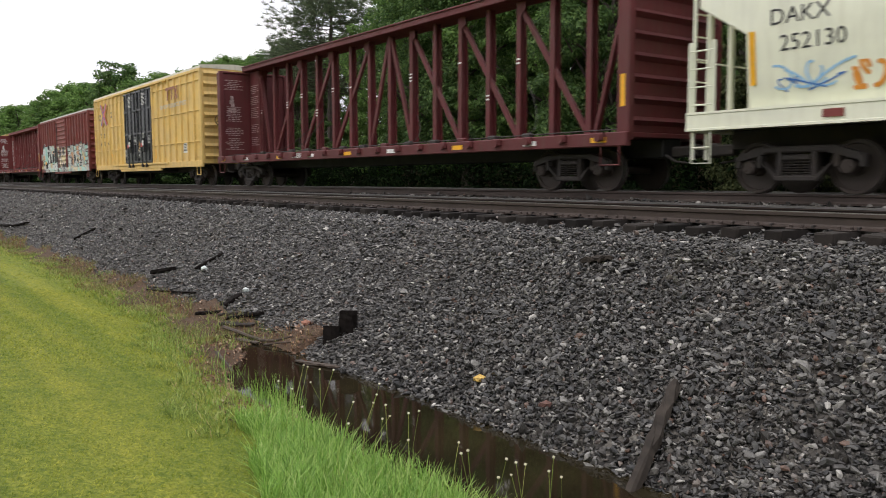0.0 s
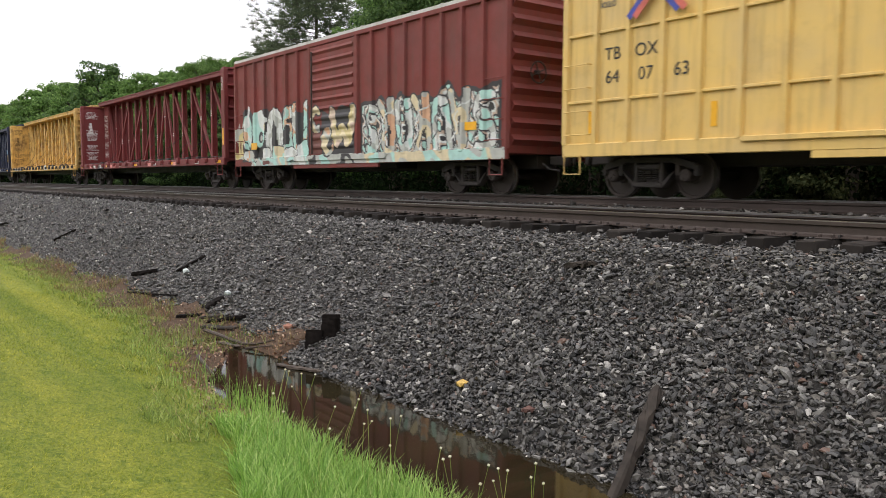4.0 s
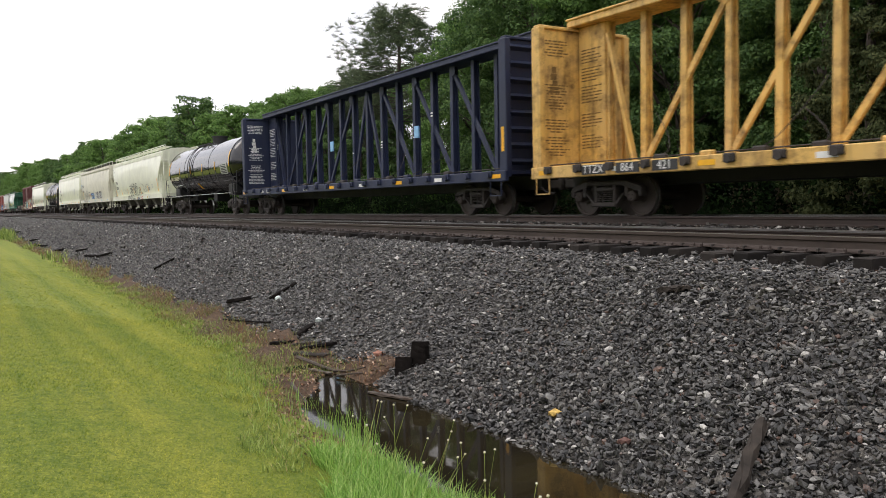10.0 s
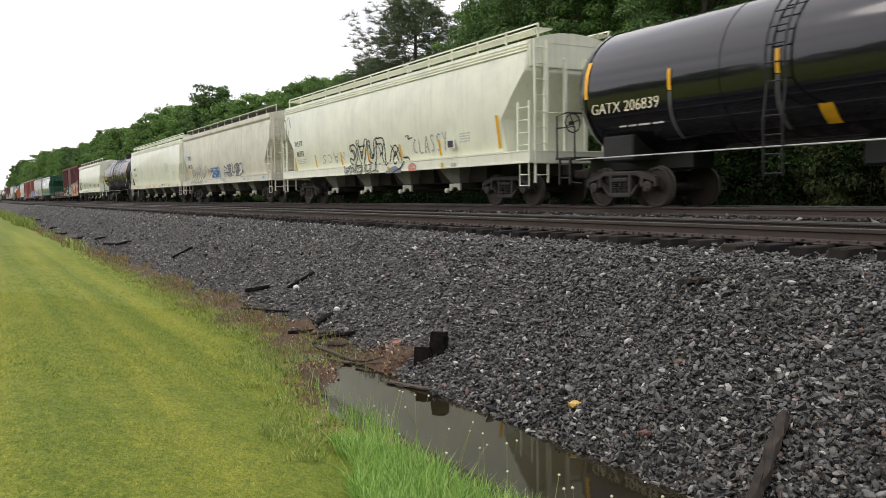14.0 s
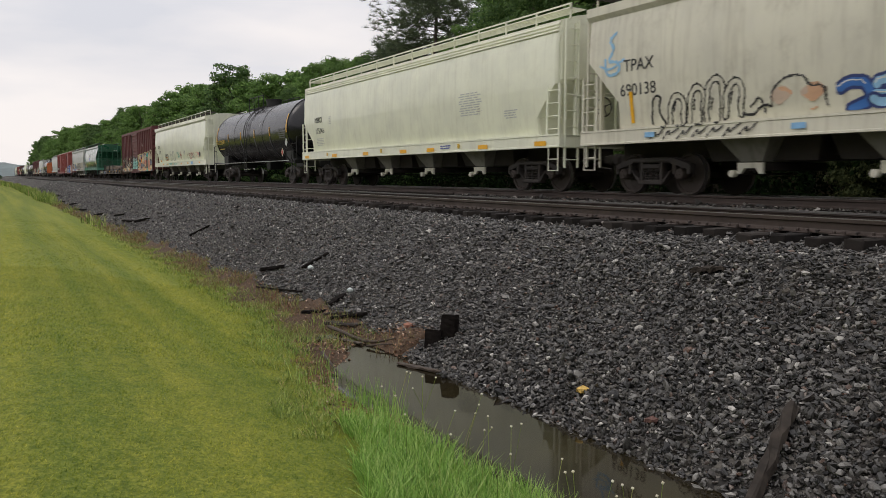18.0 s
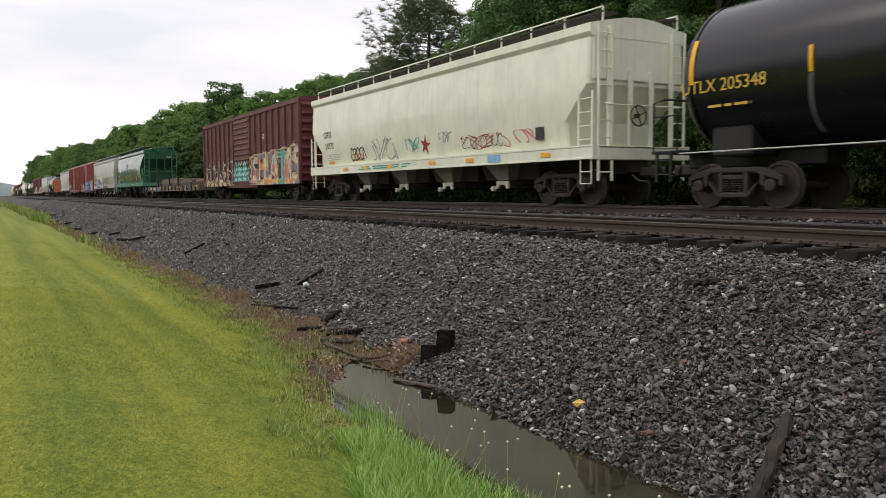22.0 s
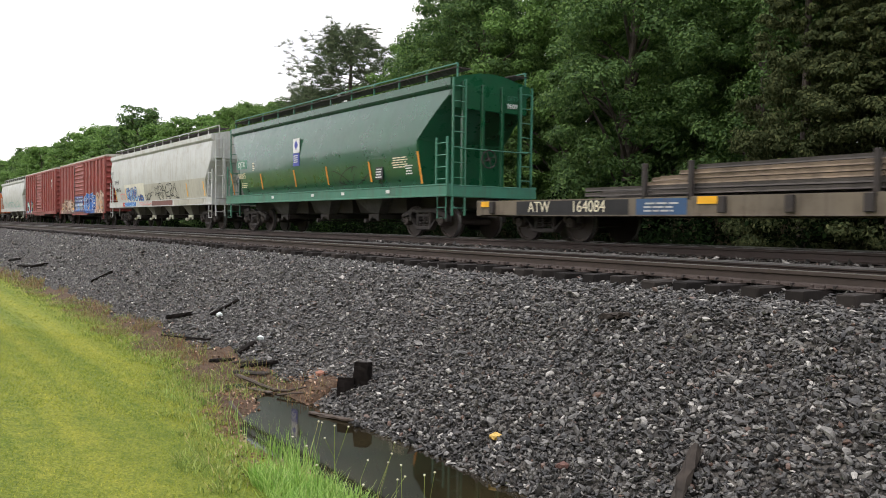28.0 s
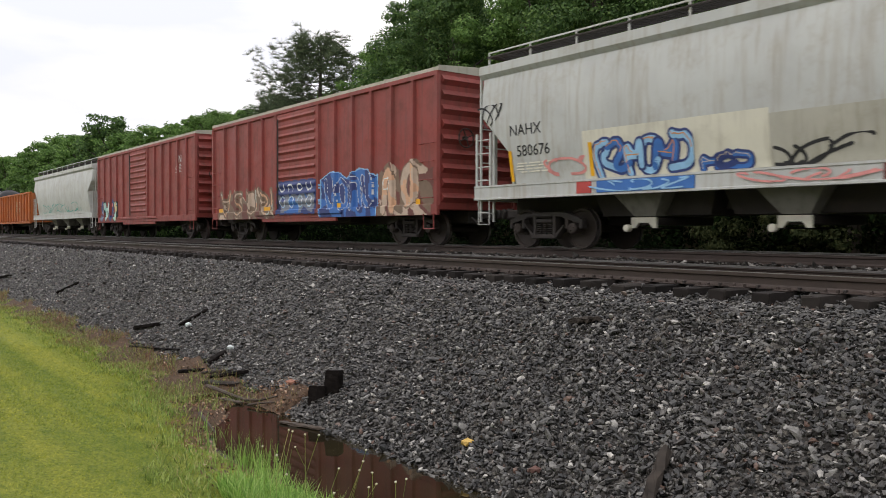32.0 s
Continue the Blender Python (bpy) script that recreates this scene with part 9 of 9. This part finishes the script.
for i, (ax, ay, bx_, by_, w, hgt) in enumerate(((-12.35, 4.88, -11.65, 5.15, 0.17, 0.13), (-12.34, 4.78, -11.36, 4.93, 0.22, 0.09), (-13.15, 5.04, -13.2, 5.46, 0.15, 0.12), (-13.42, 4.75, -12.85, 4.96, 0.16, 0.12),
                                               (-12.75, 4.92, -12.3, 5.05, 0.2, 0.1), (-16.0, 5.65, -15.85, 6.2, 0.16, 0.14), (-17.7, 5.3, -17.0, 5.55, 0.2, 0.16), (-16.64, 4.86, -14.6, 5.12, 0.09, 0.05),
                                               (-26.6, 5.6, -26.4, 6.2, 0.2, 0.16), (-36.9, 5.45, -36.0, 5.85, 0.22, 0.18), (-39.6, 5.35, -37.9, 5.5, 0.22, 0.18), (-49.0, 5.1, -47.0, 5.35, 0.24, 0.2),
                                               (-59.7, 5.0, -55.2, 5.2, 0.24, 0.2), (-66, 5.2, -64.4, 5.5, 0.24, 0.2), (-44.0, 5.55, -42.2, 5.7, 0.22, 0.18), (-76.5, 4.9, -72, 5.2, 0.24, 0.2), (-88, 5.1, -84, 5.8, 0.25, 0.2))):
    bank_timber("dark rotten timber lying on the ballast slope", ax, ay, bx_, by_, w, hgt * 0.55, M_OLDWOOD if i not in (1, 4) else M_GREYWOOD, 10 + i, lift=0.02 if i in (0, 1, 3, 4, 7) else 0.0, ragged=0.009, worn=0.12)
for i, (ax, ay, bx_, by_) in enumerate(((-11.0, 4.42, -10.45, 4.56), (-9.15, 4.50, -8.45, 4.74))):
    timber("thin pale board floating at the pool's edge", (ax, ay, WATER_Z + 0.0), (bx_, by_, WATER_Z + 0.01), 0.08, 0.03, M_BRANCH, 40 + i, lift=0.0, ragged=0.008, name="board", category="board")


def branch(pts, r):
    ob = new("fallen_branch", Shape().tube([(x, y, max(WATER_Z, on_bank(x, y) if y > 4.5 else at_ground(x, y)) + 0.03 + k) for x, y, k in pts], [r * f for f in np.linspace(1.0, 0.4, len(pts))], 6).mesh("fallen_branch", True))
    ob.data.materials.append(M_BRANCH)
    return tagged(ob, "thin bare fallen branch beside the pool", "branch")


branch([(-11.9, 4.62, 0.0), (-11.3, 4.60, 0.02), (-10.9, 4.60, 0.02), (-10.57, 4.66, 0.0), (-10.35, 4.77, 0.02), (-10.12, 4.94, 0.03)], 0.030)
branch([(-10.25, 4.55, 0.0), (-10.12, 4.68, 0.03), (-9.98, 4.86, 0.02)], 0.018)
branch([(-9.9, 3.75, 0.02), (-9.5, 3.66, 0.05), (-9.05, 3.62, 0.0)], 0.03)


def one_stone(name, label, x, y, size, material, seed):
    rng = np.random.default_rng(seed)
    v = ICO_V * rng.uniform(0.75, 1.2, (12, 1)) * (size / 2) * np.array([1.15, 0.95, 0.7])
    me = soup(name, v, ICO_F, material)
    ob = new(name, me)
    ob.matrix_basis = pose(x, y, on_bank(x, y) + size * 0.3, 0, 0, seed * 50)
    return tagged(ob, label, "stone")


one_stone("yellow_stone", "single ochre yellow stone among grey ballast", -6.27, 5.18, 0.135, M_YSTONE, 1)
one_stone("broken_brick", "broken orange brick at the water's edge", -10.28, 5.23, 0.16, M_BRICK, 2)
one_stone("pale_stone", "pale stone on the dark ballast", -13.2, 5.54, 0.16, M_CHALK, 3)
one_stone("pale_stone", "pale stone on the dark ballast", -15.56, 5.67, 0.16, M_CHALK, 4)
one_stone("brown_stone", "rust brown stone on the ballast", -5.25, 5.15, 0.12, M_DULLRED, 5)
# single stones that can be told apart, in the nearest stretch of the slope
piece_rng = np.random.default_rng(77)
piece_meshes = []
for k in range(12):
    v = shard(1, piece_rng)[0] * np.array([piece_rng.uniform(0.95, 1.6), piece_rng.uniform(0.75, 1.1), piece_rng.uniform(0.5, 0.85)]) * 0.5
    piece_meshes.append(soup("stone", v, ICO_F, M_STONE_ONE))
for k in range(280):
    x, y = piece_rng.uniform(-6.5, -2.6), piece_rng.uniform(4.9, 7.2)
    size = piece_rng.uniform(0.05, 0.088)
    ob = part("stone", piece_meshes[k % 12], M_STONE_ONE, bank)
    ob.matrix_basis = pose(x, y, on_bank(x, y) + 0.02 + size * 0.1, piece_rng.uniform(0, 360), piece_rng.uniform(0, 360), 0) @ Matrix.Scale(size, 4)


# ---------- the train rolls by ----------
def motions():
    times = np.array([t for t, _ in SHIFT])
    shift = np.array([s for _, s in SHIFT])
    for c, cx in CARS:
        walk(c, [(t, pose(cx + s, TRAIN_Y, TRAIN_Z)) for t, s in SHIFT])
    rolls = []
    for k in range(961):
        t = k / FPS
        rolls.append((t, Matrix.Rotation(float(np.interp(t, times, shift)) / WHEEL_R, 4, "Y")))
    first = WHEELSETS[0]
    walk(first, rolls)
    for w in WHEELSETS[1:]:
        w.rotation_mode = "QUATERNION"
        w.animation_data_create()
        w.animation_data.action = first.animation_data.action
        w.animation_data.action_slot = first.animation_data.action_slot


motions()
